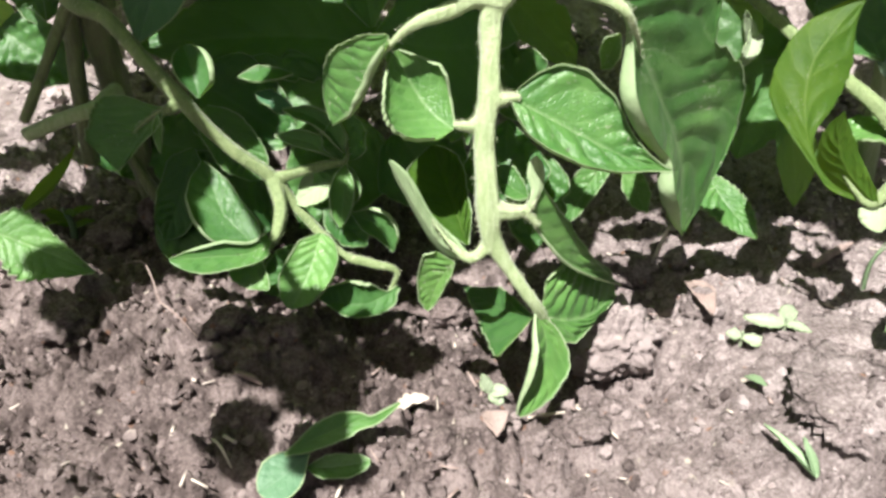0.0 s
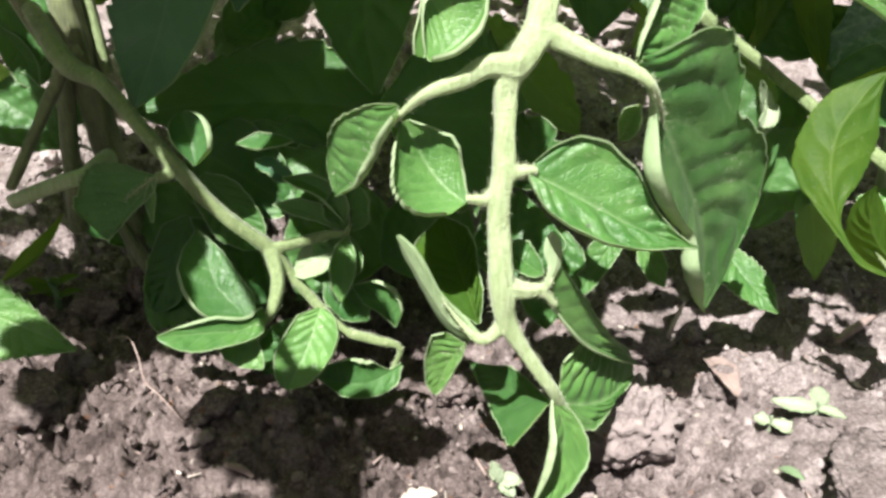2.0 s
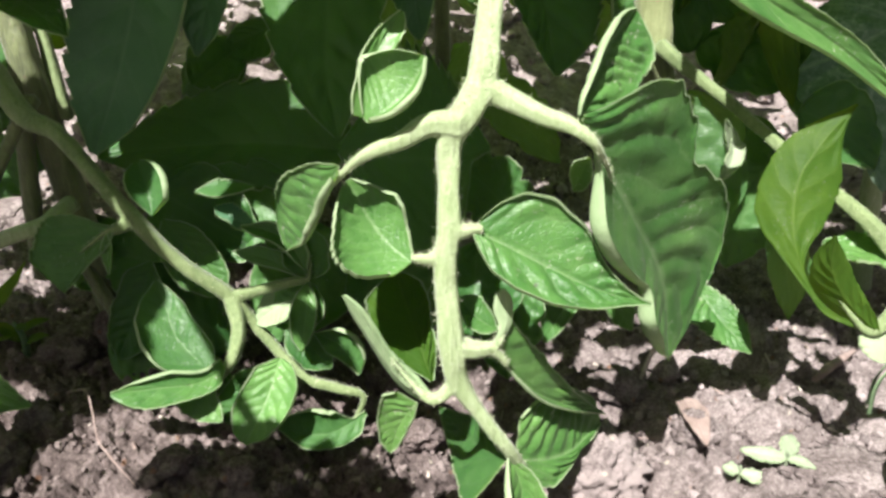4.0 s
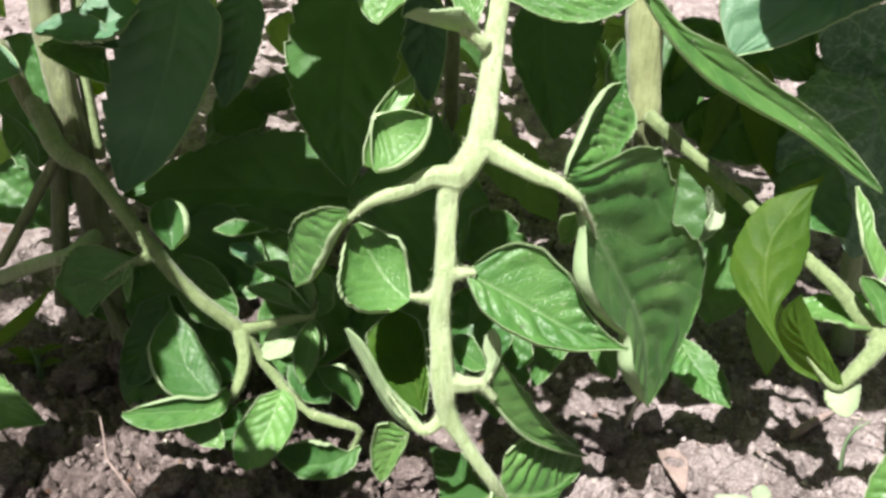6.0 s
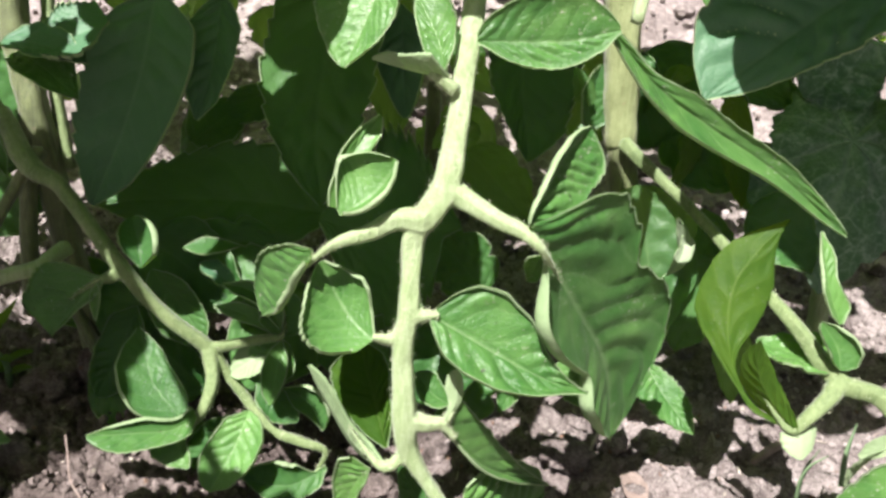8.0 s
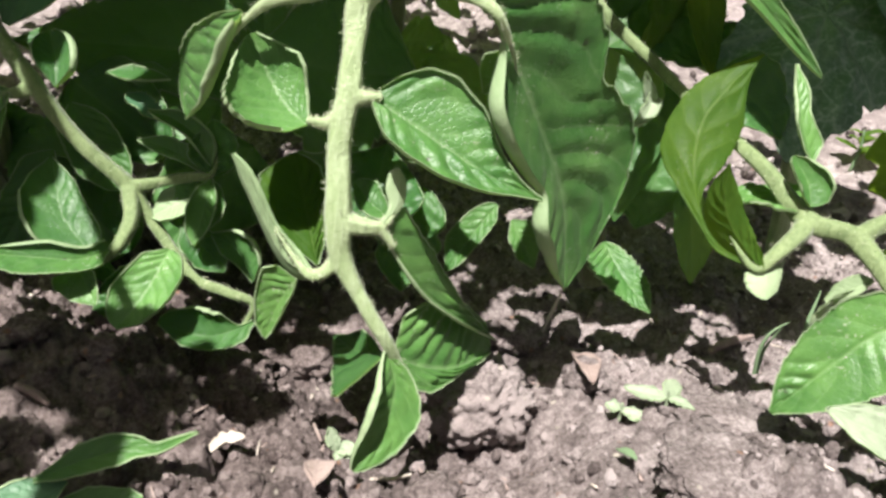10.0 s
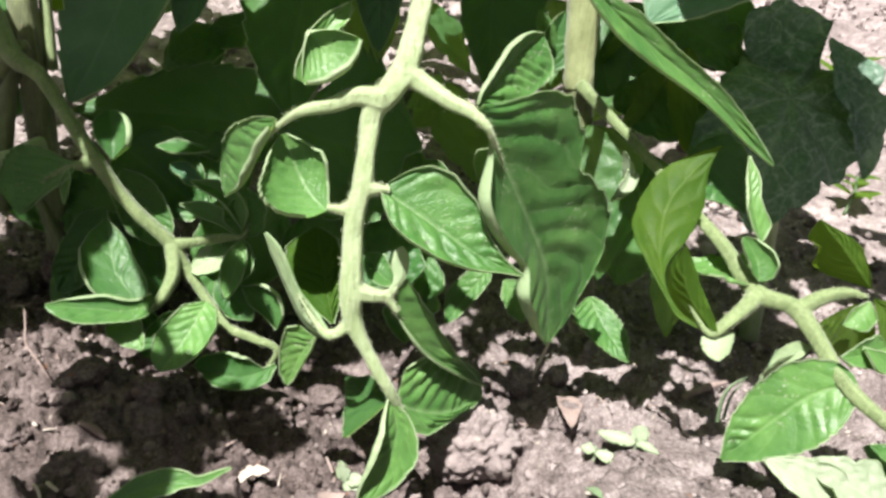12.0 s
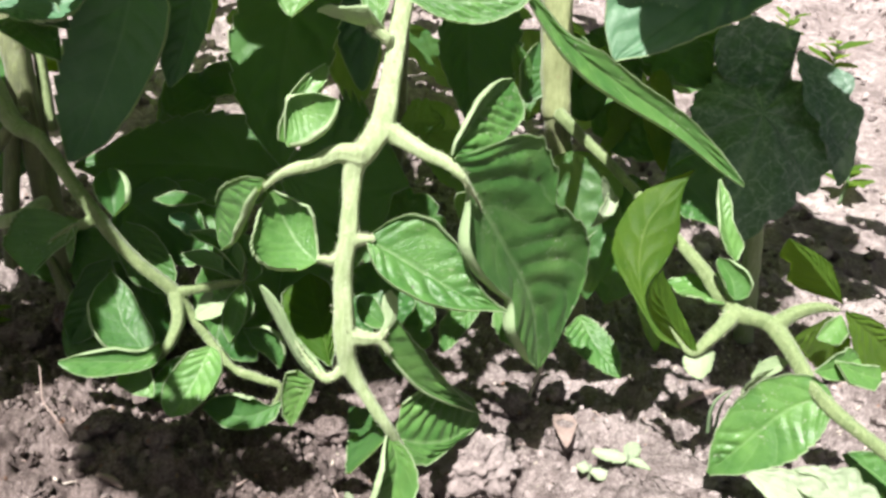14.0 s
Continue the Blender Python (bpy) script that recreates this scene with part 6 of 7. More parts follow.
blade((0.0592, 0.214, 0.0996), (0.0678, 0.208, 0.0868), (0.17, -0.84, 0.51), (0.0005, 0.0019, 0.0051, 0.0048, 0.0044, 0.004, 0.002, 0.0007, 0.0002), (0.0002, 0.0007, 0.0021, 0.0036, 0.0037, 0.0039, 0.0021, 0.0007, 0.0002), middle, fold=(8, 8), curl=(20, 20), relief=0.8, name="leaf", mats=(TOP, UNDER))
blade((0.0959, 0.236, 0.088), (0.1114, 0.218, 0.0711), (0.12, -0.62, 0.77), (0.0005, 0.0022, 0.0042, 0.0056, 0.0065, 0.006, 0.0031, 0.001, 0.0002), (0.0011, 0.0042, 0.0101, 0.0119, 0.0092, 0.0067, 0.0042, 0.0014, 0.0003), middle, via=[(0.1018, 0.2273, 0.0801)], fold=(8, 6), curl=(16, 16), relief=0.9, serrate=0.08, name="leaf", label="small toothed leaf near the soil")
blade((-0.0969, 0.25, 0.1973), (-0.1183, 0.238, 0.1896), (0.0, -0.55, 0.84), (0.0004, 0.0017, 0.005, 0.0103, 0.0184, 0.0135, 0.0078, 0.0027, 0.0007), (0.0095, 0.0098, 0.0106, 0.0116, 0.0124, 0.0091, 0.0048, 0.0016, 0.0004), left, via=[(-0.1067, 0.243, 0.1928)], fold=(8, 8), curl=(24, 24), relief=0.8, serrate=0.06, name="leaf", mats=(SKYLIT_LEAF, UNDER), label="leaf with sky light in its colour, sunlit in patches")
blade((-0.1545, 0.243, 0.1854), (-0.1333, 0.236, 0.1771), (0.12, -0.59, 0.8), (0.0002, 0.0007, 0.002, 0.0041, 0.0049, 0.004, 0.0023, 0.0008, 0.0002), (0.0001, 0.0006, 0.0018, 0.0036, 0.006, 0.0084, 0.0102, 0.01, 0.0012), left, fold=(6, 6), curl=(20, 20), relief=0.7, name="leaf", mats=(SKYLIT_LEAF, UNDER))
blade((-0.161, 0.262, 0.1588), (-0.1472, 0.255, 0.1374), (0.2, -0.88, 0.42), (0.0001, 0.0005, 0.0013, 0.0026, 0.003, 0.0029, 0.0015, 0.0005, 0.0001), (0.0002, 0.0008, 0.0026, 0.0051, 0.0061, 0.0057, 0.005, 0.0018, 0.0004), left, via=[(-0.1526, 0.2592, 0.1489)], fold=(10, 10), curl=(24, 24), relief=0.6, name="leaf", mats=(SHADED_LEAF, UNDER))
blade((-0.1392, 0.27, 0.1711), (-0.1294, 0.285, 0.1972), (-0.0, -0.87, 0.5), (0.0003, 0.0011, 0.0034, 0.0068, 0.0081, 0.0078, 0.0073, 0.0024, 0.0006), (0.0003, 0.0012, 0.0035, 0.007, 0.0078, 0.0077, 0.0052, 0.0017, 0.0004), left, via=[(-0.1342, 0.2769, 0.1831)], fold=(8, 8), curl=(20, 20), relief=0.7, name="leaf", mats=(THIN, UNDER))
blade((-0.1531, 0.26, 0.116), (-0.1345, 0.265, 0.132), (-0.26, -0.8, 0.55), (0.0003, 0.001, 0.0031, 0.0059, 0.0056, 0.0058, 0.0035, 0.0012, 0.0003), (0.0002, 0.001, 0.0032, 0.0064, 0.007, 0.0065, 0.0056, 0.0018, 0.0004), left, via=[(-0.144, 0.2632, 0.125)], fold=(8, 8), curl=(24, 24), relief=0.6, name="leaf", mats=(SHADED_LEAF, UNDER))
blade((-0.0509, 0.3, 0.17), (-0.0769, 0.292, 0.1609), (0.07, -0.84, 0.53), (0.0003, 0.0011, 0.0034, 0.0069, 0.0115, 0.0106, 0.0084, 0.0046, 0.0011), (0.0003, 0.0014, 0.0041, 0.0048, 0.0053, 0.0053, 0.0026, 0.0009, 0.0002), middle, fold=(6, 6), curl=(14, 14), relief=0.8, name="leaf", mats=(SHADED_LEAF, UNDER))
blade((0.0677, 0.262, 0.1673), (0.0707, 0.27, 0.1899), (0.51, -0.83, 0.22), (0.0005, 0.0019, 0.0054, 0.0062, 0.0075, 0.0048, 0.0031, 0.0011, 0.0003), (0.0005, 0.0022, 0.0068, 0.009, 0.0098, 0.0092, 0.006, 0.0023, 0.0005), middle, via=[(0.0677, 0.2652, 0.1791)], fold=(16, 16), curl=(30, 30), relief=0.6, name="leaf", mats=(SHADED_LEAF, UNDER))

# ---- a plant filled in behind, half hidden, to cover bright soil ----
behind = plant("tomato_plant", (0.0, 0.42, 0.06), "tomato plant filled in behind, seen through gaps", "plant", "tomato plants")
stalk([(0.0, 0.42, 0.05), (0.004, 0.42, 0.15), (0.0, 0.41, 0.28)], [0.005, 0.0048, 0.0045], behind, mat=PURPLE_SHADED_STEM, name="stem")
rng = random.Random(3)
for _ in range(34):
    at = Vector((rng.uniform(-0.28, 0.22), rng.uniform(0.36, 0.5), rng.uniform(0.12, 0.27)))
    a = rng.uniform(0, 2 * math.pi)
    end = at + Vector((math.cos(a), 0.4 * math.sin(a), rng.uniform(-1.0, 0.1))) * rng.uniform(0.04, 0.06)
    leaf(at, end, (rng.uniform(-0.4, 0.4), -0.6, rng.uniform(0.2, 1)), rng.uniform(0.03, 0.05), behind, mats=(SHADED_LEAF,), thin=True, name="leaf", lobes=3, lobe=0.2, fine=0)

# ---- squash plant behind ----
def palm_leaf(centre, normal, reach, parent, label):
    """A squash leaf spread round the end of its stalk: reach gives (degrees from the right, radius) round the outline."""
    centre, n = Vector(centre), Vector(normal).normalized()
    right_hand = Vector((1, 0, 0)) - n * n.x
    right_hand.normalize()
    over_hand = n.cross(right_hand)
    around, rings = 96, 22
    first = reach[0][0]
    spots = reach + [(first + 360, reach[0][1])]
    bm = bmesh.new()
    layer = bm.loops.layers.uv.new("leaf")
    uvs, grid = {}, []
    for i in range(rings + 1):
        f = i / rings
        row = []
        for k in range(around):
            a = first + 360 * k / around
            for (a0, r0), (a1, r1) in zip(spots, spots[1:]):
                if a0 <= a <= a1:
                    t = (a - a0) / (a1 - a0)
                    t = t * t * (3 - 2 * t)
                    size = r0 * (1 - t) + r1 * t
            size *= 1 + 0.05 * math.sin(a * 0.35) * math.sin(a * 0.13 + 1)
            c, s = math.cos(radians(a)), math.sin(radians(a))
            p = centre + (right_hand * c + over_hand * s) * size * f
            ridge = abs(math.sin(radians(a) * 3.5))
            lift = 0.005 * f * (ridge - 0.5) + 0.004 * noise.noise(p * 60) * f - 0.008 * f * f + 0.0015 * noise.noise(p * 190)
            v = bm.verts.new(p + n * lift)
            uvs[v] = (a / 360 * 7, f)
            row.append(v)
        grid.append(row)
    for g, h in zip(grid, grid[1:]):
        for k in range(around):
            face = bm.faces.new((g[k], h[k], h[(k + 1) % around], g[(k + 1) % around]))
            for loop in face.loops:
                loop[layer].uv = uvs[loop.vert]
    bmesh.ops.remove_doubles(bm, verts=grid[0], dist=0.00001)
    return part("leaf", bm, SQUASH, parent, label, origin=centre)


squash = plant("squash_plant", (0.2, 0.3, 0.05), "squash plant with dark leaves and silvery veins", "plant")
stalk([(0.2, 0.31, 0.045), (0.192, 0.308, 0.1), (0.174, 0.288, 0.148), (0.1605, 0.263, 0.1675)], [0.005, 0.004, 0.0035, 0.0025], squash, name="leaf_stalk", label="stout leaf stalk", seed=19.0)
palm_leaf((0.1599, 0.2594, 0.1705), (0.0, -0.7, 0.7), [(-87, 0.0427), (-67, 0.0345), (-27, 0.0338), (12, 0.0338), (20, 0.0426), (34, 0.0378), (55, 0.0331), (64, 0.0575), (75, 0.0434), (91, 0.0341), (136, 0.0251), (179, 0.0266), (211, 0.0407), (235, 0.0487), (253, 0.0567)], squash, "large dark squash leaf with silvery veins")
leaf((0.1455, 0.2766, 0.1834), (0.1766, 0.281, 0.1997), CAM, 0.0338, squash, mats=(SQUASH,), thin=True, name="leaf", lobes=3, lobe=0.2)
leaf((0.1774, 0.2786, 0.1934), (0.1955, 0.2502, 0.1474), (0.4, -0.6, 0.6), 0.0376, squash, mats=(SQUASH,), thin=True, name="leaf", lobes=3, lobe=0.25)

# ---- upper leaves added to the plants, unseen above the view, to shade the bed ----
# spots picked to stay sunlit under the added leaves
OPEN = [(-0.045, 0.186, 0.076), (-0.1255, 0.2645, 0.1758), (0.0797, 0.2645, 0.1814), (0.091, 0.1996, 0.1854), (0.1172, 0.2036, 0.1674), (-0.0741, 0.2137, 0.1094), (-0.0701, 0.185, 0.0823)]
NARROW = [(-0.002, 0.178, 0.207), (0.036, 0.187, 0.206), (-0.083, 0.25, 0.165), (-0.056, 0.266, 0.19)]


def lets_sun_in(at, end):
    """Whether an added leaf keeps clear of the sun's way to the chosen spots."""
    c = (at + end) / 2
    for reach, spots in ((0.034, OPEN), (0.02, NARROW)):
        for p in spots:
            away = c - Vector(p)
            if (away - SUN * away.dot(SUN)).length < reach:
                return False
    return True


def shade_crown(parent, spots, seed):
    rng = random.Random(seed)
    for x0, x1, y0, y1, z0, z1, count in spots:
        for _ in range(int(count * 2.1)):
            at = Vector((rng.uniform(x0, x1), rng.uniform(y0, y1), rng.uniform(z0, z1)))
            a = rng.uniform(0, 2 * math.pi)
            end = at + Vector((math.cos(a), math.sin(a), rng.uniform(-0.5, 0.1))) * rng.uniform(0.045, 0.07)
            if end.y < y0 - 0.005 or end.z < 0.242:
                end = at + Vector((math.cos(a), abs(math.sin(a)), 0.1)) * 0.06
            facing, width = (rng.uniform(-0.4, 0.4), rng.uniform(-0.4, 0.4), 1), rng.uniform(0.024, 0.04)
            if not lets_sun_in(at, end):
                continue
            leaf(at, end, facing, width, parent, mats=(SHADED_LEAF,), thin=True, name="leaf", lobes=3, lobe=0.2, fine=0)


shade_crown(middle, [(0.04, 0.12, 0.158, 0.2, 0.25, 0.275, 14), (-0.12, 0.03, 0.17, 0.215, 0.247, 0.27, 11), (-0.09, 0.09, 0.185, 0.4, 0.25, 0.36, 66), (-0.1, 0.16, 0.4, 0.65, 0.27, 0.4, 40)], 5)
shade_crown(left, [(-0.27, -0.13, 0.12, 0.19, 0.25, 0.28, 11), (-0.17, -0.09, 0.09, 0.15, 0.25, 0.28, 7), (-0.18, -0.03, 0.13, 0.185, 0.252, 0.275, 14), (-0.28, -0.08, 0.185, 0.4, 0.25, 0.36, 60), (-0.4, -0.1, 0.4, 0.65, 0.27, 0.4, 30)], 6)
# unseen stalk and leaves, made up to drop shade patches on the soil
over = stalk([(-0.15, 0.24, 0.3), (-0.13, 0.16, 0.28), (-0.1, 0.1, 0.265), (-0.085, 0.075, 0.262)], [0.003, 0.0026, 0.002, 0.001], left, label="unseen leaf stalk added over the bed to cast shade")
for bx, by, tx, ty, w in ((-0.086, 0.077, -0.052, 0.082, 0.028), (-0.084, 0.126, -0.064, 0.116, 0.016), (-0.114, 0.082, -0.074, 0.04, 0.046), (-0.085, 0.036, -0.064, 0.022, 0.026), (-0.105, 0.045, -0.095, 0.02, 0.022), (-0.168, 0.1, -0.15, 0.062, 0.028), (-0.12, 0.14, -0.17, 0.12, 0.04)):
    leaf((bx, by, 0.262), (tx, ty, 0.255), UP, w, over, mats=(SHADED_LEAF,), thin=True, lobes=3, lobe=0.35, fine=0)
# unseen squash leaves added between the sun and the large leaf to shade it
for k, (du, dv) in enumerate(((-0.03, 0.0), (0.01, 0.035), (0.02, -0.015))):
    at = Vector((0.158, 0.2579, 0.1764)) + SUN * (0.125 + 0.012 * k) + Vector((du, dv, 0.0))
    leaf(at - Vector((0.045, 0.0, 0.0)), at + Vector((0.045, 0.01, -0.008)), UP, 0.066, squash, mats=(SQUASH,), thin=True, name="leaf", lobes=3, lobe=0.2, fine=0)
# one more unseen leaf, added to shade that leaf's lower lobe
leaf((0.098, 0.172, 0.264), (0.15, 0.192, 0.262), UP, 0.04, squash, mats=(SQUASH,), thin=True, name="leaf", lobes=3, lobe=0.2, fine=0)
# unseen leaves added over the far soil to dim it
shade_crown(behind, [(-0.36, 0.2, 0.36, 0.95, 0.28, 0.42, 75)], 8)
# unseen leaves added to darken the soil beside the squash
shade_crown(squash, [(0.13, 0.3, 0.26, 0.42, 0.26, 0.33, 24)], 7)

# ---- things lying on the soil ----
def on_soil(xy, lift=0.0):
    return Vector((xy[0], xy[1], land(*xy) + lift))


def straw(points, radius, name, label, category, mat=STRAW, group="", seed=30.0):
    ob = part(name, tube(points, [radius * 0.7] + [radius] * (len(points) - 2) + [radius * 0.5], n=6, sides=8, lumps=0.4, seed=seed), mat, origin=points[0])
    return tagged(ob, label, category, group)


def fallen(base, tip, width, name, label, category, mats, normal=(0, -0.2, 1), lift=0.002, group="", **shape):
    b, t = on_soil(base, lift), on_soil(tip, lift * 2)
    ob = leaf(b, t, normal, width, None, mats=mats, name=name, fine=0, **shape)
    return tagged(ob, label, category, group)


clod(0.0555, 0.1835, 0.0142, 3.3, 20, 0.03, (1.05, 0.9, 0.85), "knobbly pale grey soil clod lying beside a drooping leaf", 5, PALE_SOIL)
clod(*(0.1039, 0.1374), 0.0135, 5.1, 60, 0.42, (1.3, 0.9, 0.24), "broad flat pale soil clod", 5)
clod(*(0.1202, 0.171), 0.012, 6.1, 10, 0.42, (1.4, 0.8, 0.26), "broad flat pale soil clod", 5)
clod(-0.021, 0.196, 0.0125, 7.7, 130, 0.3, (1.1, 0.9, 0.7), "dark shaded soil clod", 5)
clod(*(-0.0647, 0.1642), 0.005, 8.2, 40, 0.4, (1.2, 0.9, 0.6))
clod(*(-0.0471, 0.1666), 0.0055, 8.9, 80, 0.4)
clod(*(-0.1203, 0.1707), 0.012, 9.4, 150, 0.35)
clod(*(-0.135, 0.2404), 0.011, 10.3, 20, 0.2)
clod(*(-0.1208, 0.245), 0.007, 11.0, 20, 0.1, (0.7, 0.7, 1.2))
clod(*(0.089, 0.1982), 0.008, 12.6, 70, 0.2)
clod(*(0.0691, 0.2237), 0.009, 13.3, 170, 0.2)
clod(*(0.0882, 0.2379), 0.008, 14.1, 110, 0.15)
clod(*(0.0415, 0.1422), 0.006, 15.5, 30, 0.35)
clod(*(-0.0002, 0.2119), 0.007, 16.8, 30, 0.2)
rng = random.Random(12)
for _ in range(34):
    x, y = rng.uniform(-0.3, 0.5), rng.uniform(0.4, 1.3)
    clod(x, y, rng.uniform(0.006, 0.014), rng.uniform(20, 90), rng.uniform(0, 180), rng.uniform(0.25, 0.45), detail=4)
rng = random.Random(11)
for _ in range(46):
    x, y = rng.uniform(-0.2, 0.24), rng.uniform(0.12, 0.42)
    clod(x, y, rng.uniform(0.003, 0.0055), rng.uniform(20, 90), rng.uniform(0, 180), rng.uniform(0.25, 0.45), detail=4)


def scatter_crumbs(count, seed, across=(-0.24, 0.3), away=(0.09, 0.54), least=0.0006, more=0.0028):
    """Loose crumbs of soil, each an uneven lump."""
    rng = random.Random(seed)
    balls = []
    for k in range(10):
        bm = clod_bm(1.0, 100 + k * 7.3, 2 if k < 3 else 1, (1.0, 0.85, 0.75), 0.45)
        bm.verts.ensure_lookup_table()
        balls.append((np.array([v.co[:] for v in bm.verts]), [[v.index for v in f.verts] for f in bm.faces]))
        bm.free()
    verts, faces, n = [], [], 0
    xs = np.array([rng.uniform(*across) for _ in range(count)])
    ys = np.array([away[0] + (away[1] - away[0]) * rng.random() ** 1.35 for _ in range(count)])
    zs = rolling(xs, ys) + crumbs(xs, ys)
    for x, y, z in zip(xs, ys, zs):
        size = least + more * rng.random() ** 3
        ball, tris = balls[rng.randrange(3) if size > 0.0014 else rng.randrange(3, 10)]
        turn = np.array(Euler((rng.uniform(0, 6), rng.uniform(0, 6), rng.uniform(0, 6))).to_matrix())
        verts.append(ball @ turn.T * size + (x, y, z + size * 0.2))
        faces += [[i + n for i in t] for t in tris]
        n += len(ball)
    mesh = bpy.data.meshes.new("soil_crumbs")
    mesh.from_pydata(np.concatenate(verts).tolist(), [], faces)
    mesh.materials.append(CRUMB)
    return tagged(new("soil_crumbs", mesh), "loose dry crumbs of soil strewn over the bed", "soil", kind="stuff")


scatter_crumbs(15000, 21, least=0.0004, more=0.0017)
scatter_crumbs(4200, 22, (-0.8, 1.0), (0.42, 1.6), 0.0012, 0.0055)

straw([(0.0821, 0.2259, 0.0709), (0.0796, 0.2267, 0.0592), (0.0769, 0.227, 0.0468)], 0.0007, "straw", "thin pale dry stalk leaning on the soil", "straw", group="bits of straw")
straw([on_soil((-0.1098, 0.1961), 0.006), on_soil((-0.1003, 0.191), 0.008), on_soil((-0.091, 0.178), 0.007), on_soil((-0.086, 0.1697), 0.006), on_soil((-0.0767, 0.1597), 0.005), on_soil((-0.0699, 0.1556), 0.001)], 0.00024, "root", "thin pale brown root hair sticking out of the soil", "root", BARK, seed=31.0)
straw([on_soil((0.1376, 0.2227), 0.003), on_soil((0.1489, 0.2319), 0.004), on_soil((0.1636, 0.2457), 0.004)], 0.0016, "twig", "short brown twig lying on the soil", "twig", BARK, seed=32.0)
straw([on_soil((0.0402, 0.1561), 0.001), on_soil((0.0456, 0.1509), 0.003), on_soil((0.0509, 0.1436), 0.001)], 0.0005, "straw", "thin bit of pale straw on the soil", "straw", group="bits of straw", seed=33.0)
straw([on_soil((0.026, 0.1533), 0.001), on_soil((0.0315, 0.1563), 0.003), on_soil((0.0361, 0.15), 0.001)], 0.0006, "straw", "thin bit of pale straw on the soil", "straw", group="bits of straw", seed=34.0)
straw([on_soil((-0.0575, 0.1252), 0.002), on_soil((-0.0534, 0.1206), 0.003), on_soil((-0.0501, 0.1169), 0.002)], 0.0004, "straw", "thin bit of pale straw on the soil", "straw", group="bits of straw", seed=35.0)
straw([on_soil((-0.0561, 0.1444), 0.002), on_soil((-0.0532, 0.1461), 0.003), on_soil((-0.0503, 0.1463), 0.002)], 0.001, "straw", "short brownish bit of straw on the soil", "straw", BARK, group="bits of straw", seed=37.0)
fallen((0.0899, 0.2157), (0.0857, 0.1807), 0.009, "leaf_scrap", "pinkish brown dead leaf scrap on the soil", "leaf scrap", (BARK, BARK), lift=0.004)
fallen((0.0144, 0.1412), (0.0155, 0.1287), 0.007, "leaf_scrap", "pale brown dead leaf scrap on the soil", "leaf scrap", (BARK, BARK), lift=0.003)
tagged(blade((-0.0358, 0.1155, 0.0712), (-0.0092, 0.1283, 0.0761), (0.11, -0.55, 0.83), (0.0001, 0.0004, 0.0012, 0.0028, 0.003, 0.0008, 0.0006, 0.0002, 0.0), (0.0002, 0.0007, 0.002, 0.0028, 0.0029, 0.0013, 0.0008, 0.0004, 0.0001), None, via=[(-0.0288, 0.119, 0.0726), (-0.0202, 0.1228, 0.0739), (-0.0149, 0.1242, 0.0741)], fold=(16, 10), curl=(14, 14), cup=-0.1, relief=0.3, name="fallen_leaf"), "narrow green leaf lying cut on the soil, its tip sunlit", "leaf", "fallen leaves")
tagged(blade((-0.0304, 0.1171, 0.0702), (-0.0399, 0.1066, 0.0685), (0.13, -0.27, 0.95), (0.0001, 0.0005, 0.0015, 0.0031, 0.0049, 0.0053, 0.0045, 0.0031, 0.0008), (0.0002, 0.0008, 0.0025, 0.0045, 0.0054, 0.0052, 0.0041, 0.0022, 0.0005), None, via=[(-0.0349, 0.1114, 0.0692)], fold=(5, 5), curl=(8, 8), relief=0.3, serrate=0.0, name="fallen_leaf", mats=(SKYLIT_LEAF, UNDER)), "pale round leaf lying on the soil", "leaf", "fallen leaves")
tagged(blade((-0.0309, 0.1149, 0.0675), (-0.0155, 0.1157, 0.0694), (-0.09, -0.41, 0.91), (0.0001, 0.0005, 0.0015, 0.0027, 0.0027, 0.0023, 0.002, 0.0007, 0.0002), (0.0001, 0.0005, 0.0016, 0.0026, 0.0026, 0.0029, 0.0021, 0.0014, 0.0003), None, via=[(-0.0231, 0.1147, 0.0682)], fold=(5, 5), curl=(12, 12), relief=0.3, name="fallen_leaf"), "dull green leaf lying on the soil in shade", "leaf", "fallen leaves")
fallen((-0.0386, 0.1094), (-0.0307, 0.1117), 0.009, "fallen_leaf", "pale green leaf lying on the soil", "leaf", (UNDER, TOP), lift=0.003, group="fallen leaves")
fallen((-0.013, 0.1445), (-0.003, 0.1405), 0.005, "leaf_scrap", "whitish dry leaf scrap on the soil", "leaf scrap", (STRAW, STRAW), lift=0.003, fold=(20, 5), lobes=4, lobe=0.4)
fallen((0.0907, 0.1166), (0.0825, 0.1305), 0.0026, "grass_blade", "short cut grass blade on the soil", "grass", (GRASS, GRASS), lift=0.003, fold=(30, 30))
fallen((0.0906, 0.1169), (0.0882, 0.1229), 0.0022, "grass_blade", "short cut grass blade on the soil", "grass", (GRASS, GRASS), lift=0.003, fold=(30, 30))
fallen((0.0872, 0.154), (0.0893, 0.1464), 0.003, "grass_blade", "tiny green blade on the soil", "grass", (GRASS, GRASS), lift=0.002)


def seedling(at, leaves, label):
    root = on_soil(at)
    thing = plant("seedling", root, label, "seedling", "seedlings")
    part("stalk", tube([root - Vector((0, 0, 0.002)), root + Vector((0.0004, 0, 0.002)), root + Vector((0, 0, 0.005))], [0.0005, 0.0005, 0.0004], n=4, sides=8), WEED, thing, origin=root)
    for dx, dy, dz, w in leaves:
        top = root + Vector((0, 0, 0.003))
        leaf(top, top + Vector((dx, dy, dz)), (-dx * 0.3, -0.4, 1), w, thing, mats=(WEED, UNDER), name="leaf", fine=0, round_=0.75, rim=20, wave=0.15)
    return thing


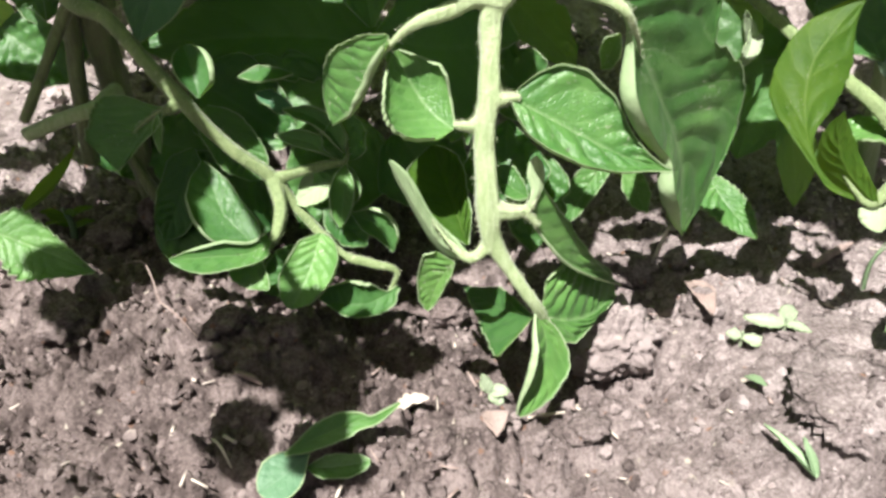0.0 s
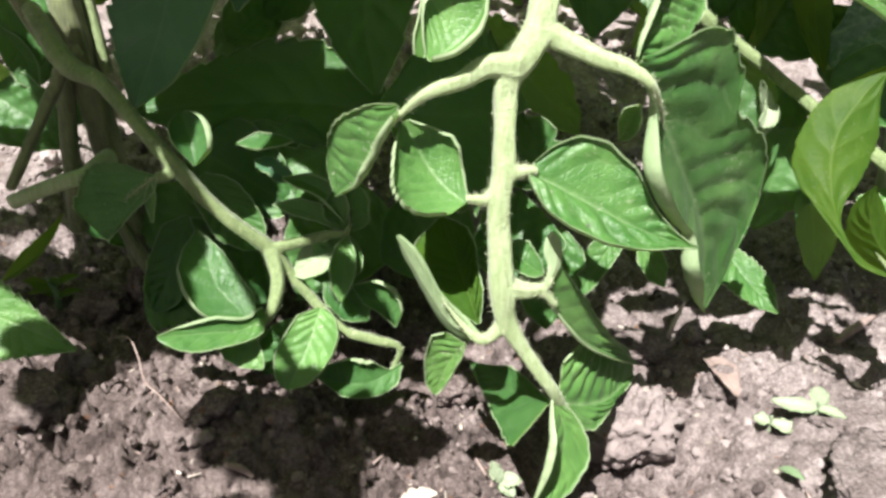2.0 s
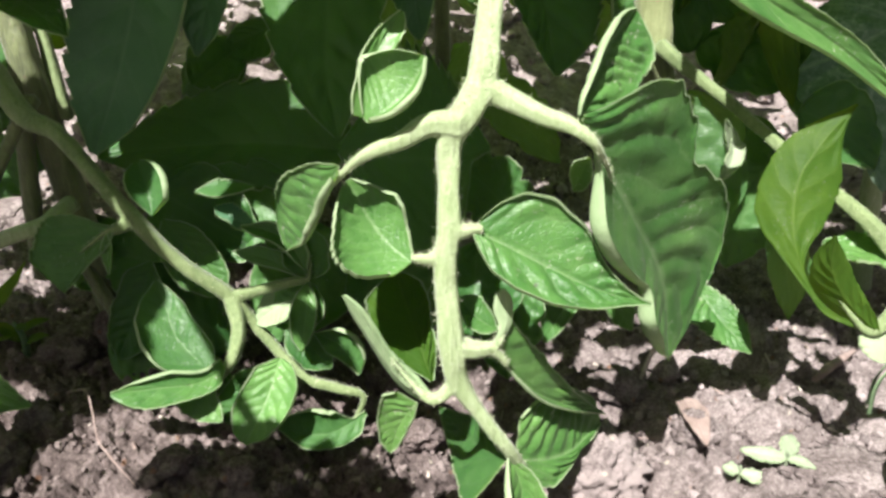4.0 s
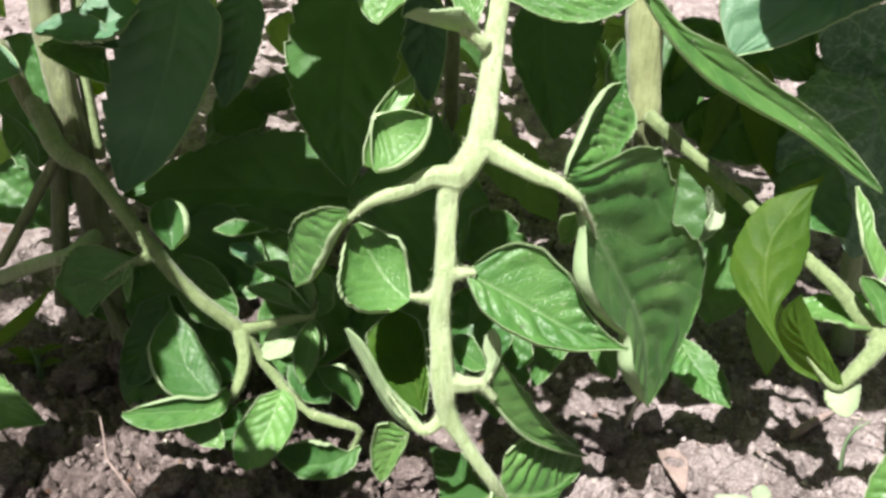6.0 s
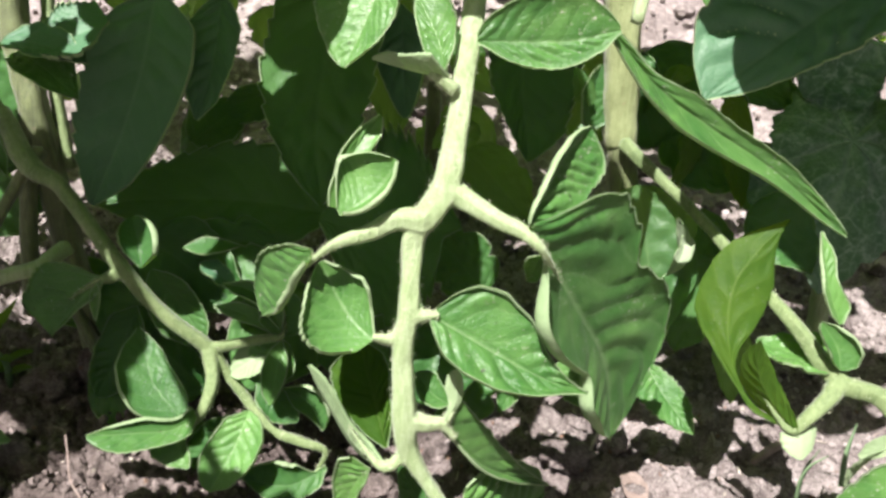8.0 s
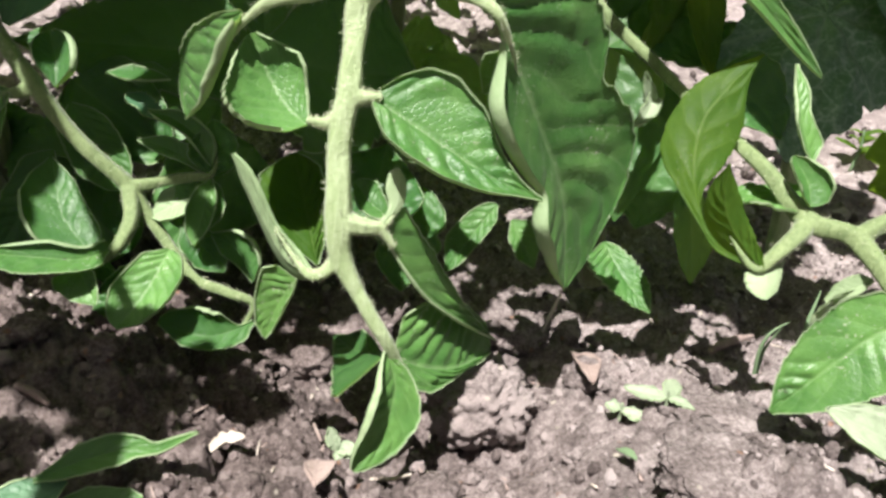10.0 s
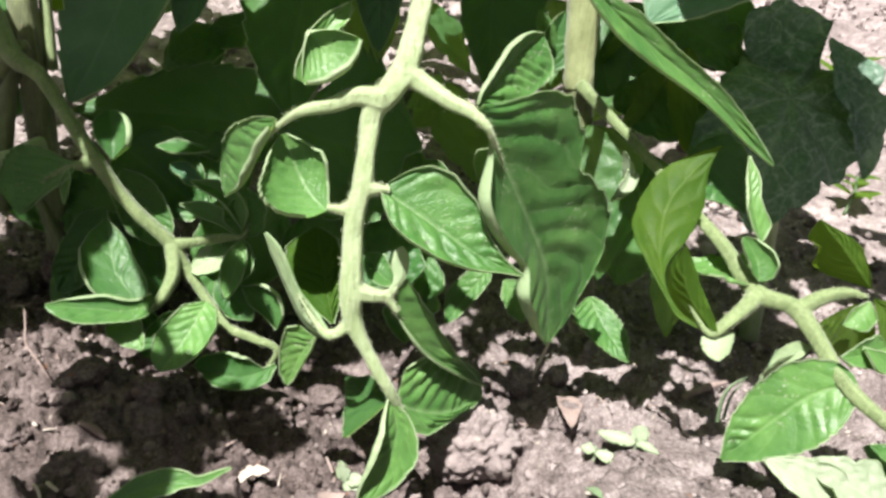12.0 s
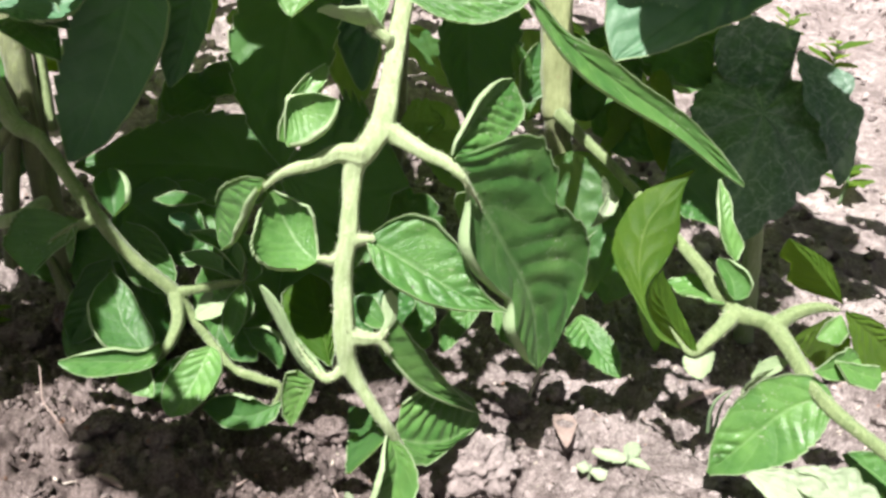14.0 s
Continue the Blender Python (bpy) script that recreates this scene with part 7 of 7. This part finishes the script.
seedling((0.1043, 0.1726), [(-0.011, 0.004, -0.001, 0.0045), (0.006, 0.008, 0.0, 0.005), (0.007, -0.003, -0.001, 0.003)], "small pale green seedling on the soil")
seedling((0.0929, 0.1736), [(-0.004, 0.002, 0.0, 0.004), (0.009, -0.003, -0.001, 0.004), (0.014, -0.005, -0.002, 0.0035)], "small pale green seedling on the soil")
seedling((0.0152, 0.1684), [(-0.003, 0.002, 0.006, 0.004), (0.006, -0.001, 0.001, 0.005), (0.004, -0.004, -0.002, 0.004)], "tiny bright green seedling beside a drooping leaf")


def grass(points, width, label="thin curved grass blade"):
    rows = glide(points, 6)
    bm = bmesh.new()
    line = []
    for i, p in enumerate(rows):
        t = Vector(rows[min(i + 1, len(rows) - 1)] - rows[max(i - 1, 0)]).normalized()
        s = t.cross(Vector((0, -1, 0.3))).normalized() * width * (1 - (i / (len(rows) - 1)) ** 2 * 0.9)
        keel = Vector((0, 1, 0)) * width * 0.5
        line.append([bm.verts.new(Vector(p) + v) for v in (-s, keel, s, -keel * 0.3)])
    for a, b in zip(line, line[1:]):
        for k in range(4):
            bm.faces.new((a[k], a[(k + 1) % 4], b[(k + 1) % 4], b[k]))
    return tagged(part("grass_blade", bm, GRASS, origin=points[0]), label, "grass", "grass blades")


grass([(0.1377, 0.1926, 0.0668), (0.1365, 0.1919, 0.076), (0.1381, 0.192, 0.0819), (0.1425, 0.1917, 0.0865)], 0.0008)
grass([(0.1506, 0.193, 0.0739), (0.1499, 0.1951, 0.0841), (0.1522, 0.1983, 0.0945)], 0.0012, "pale upright grass blade beside a leaf stalk")
grass([(0.1472, 0.2076, 0.0584), (0.1477, 0.2085, 0.0674), (0.1507, 0.2088, 0.0753)], 0.0007)


# ---- weeds further back ----
def weed(at, height, count, seed, label):
    rng = random.Random(seed)
    root = on_soil((at[0], at[1]))
    thing = plant("weed", root, label, "weed", "weeds")
    part("stalk", tube([root - Vector((0, 0, 0.004)), root + Vector((0.002, 0, height * 0.5)), root + Vector((0, 0, height))], [0.0014, 0.0012, 0.0006], n=4, sides=8), GRASS, thing, origin=root)
    for k in range(count):
        a = k * 2.4 + rng.uniform(-0.3, 0.3)
        start = root + Vector((0, 0, height * (0.35 + 0.65 * k / count)))
        size = rng.uniform(0.6, 1.0) * height * 0.8
        leaf(start, start + Vector((math.cos(a), math.sin(a), rng.uniform(0.0, 0.5))) * size, (-0.2 * math.cos(a), -0.3, 1), size * 0.45, thing, mats=(THIN,), thin=True, name="leaf", fine=0, round_=0.6)
    return thing


weed((0.3707, 0.5507, 0.1162)[:2], 0.03, 7, 1, "pale green weed growing between the rows")
weed((0.4975, 0.8628, 0.2264)[:2], 0.05, 8, 2, "yellow-green sunlit weed growing far behind")
weed((0.4734, 0.9567, 0.1924)[:2], 0.04, 7, 3, "pale green weed growing between the rows")
weed((-0.0079, 0.5067, 0.1495)[:2], 0.014, 5, 4, "tiny pale green weed on the soil")
weed((-0.1566, 0.2426, 0.0253)[:2], 0.016, 6, 5, "tiny dark green weed beside the plant's foot")


def litter(count, seed, mat, label):
    """Tiny broken bits of straw and leaf on the soil."""
    rng = random.Random(seed)
    bm = bmesh.new()
    for _ in range(count):
        x, y = rng.uniform(-0.2, 0.25), rng.uniform(0.1, 0.4)
        c = Vector((x, y, land(x, y) + 0.0006))
        a = rng.uniform(0, math.pi)
        u = Vector((math.cos(a), math.sin(a), rng.uniform(-0.3, 0.5))) * rng.uniform(0.0006, 0.0028)
        w = u.cross(UP).normalized() * rng.uniform(0.0002, 0.0006)
        h = UP * 0.0003
        ends = [[bm.verts.new(c + e * u + v) for v in (-w, h, w, -h)] for e in (-1, 1)]
        for k in range(4):
            bm.faces.new((ends[0][k], ends[0][(k + 1) % 4], ends[1][(k + 1) % 4], ends[1][k]))
        for e in ends:
            bm.faces.new(e)
    bmesh.ops.recalc_face_normals(bm, faces=bm.faces)
    return tagged(part("plant_litter", bm, mat), label, "litter", kind="stuff")


litter(260, 8, STRAW, "tiny pale bits of dry straw strewn on soil")
litter(200, 9, BARK, "tiny brown bits of dead leaf strewn on soil")
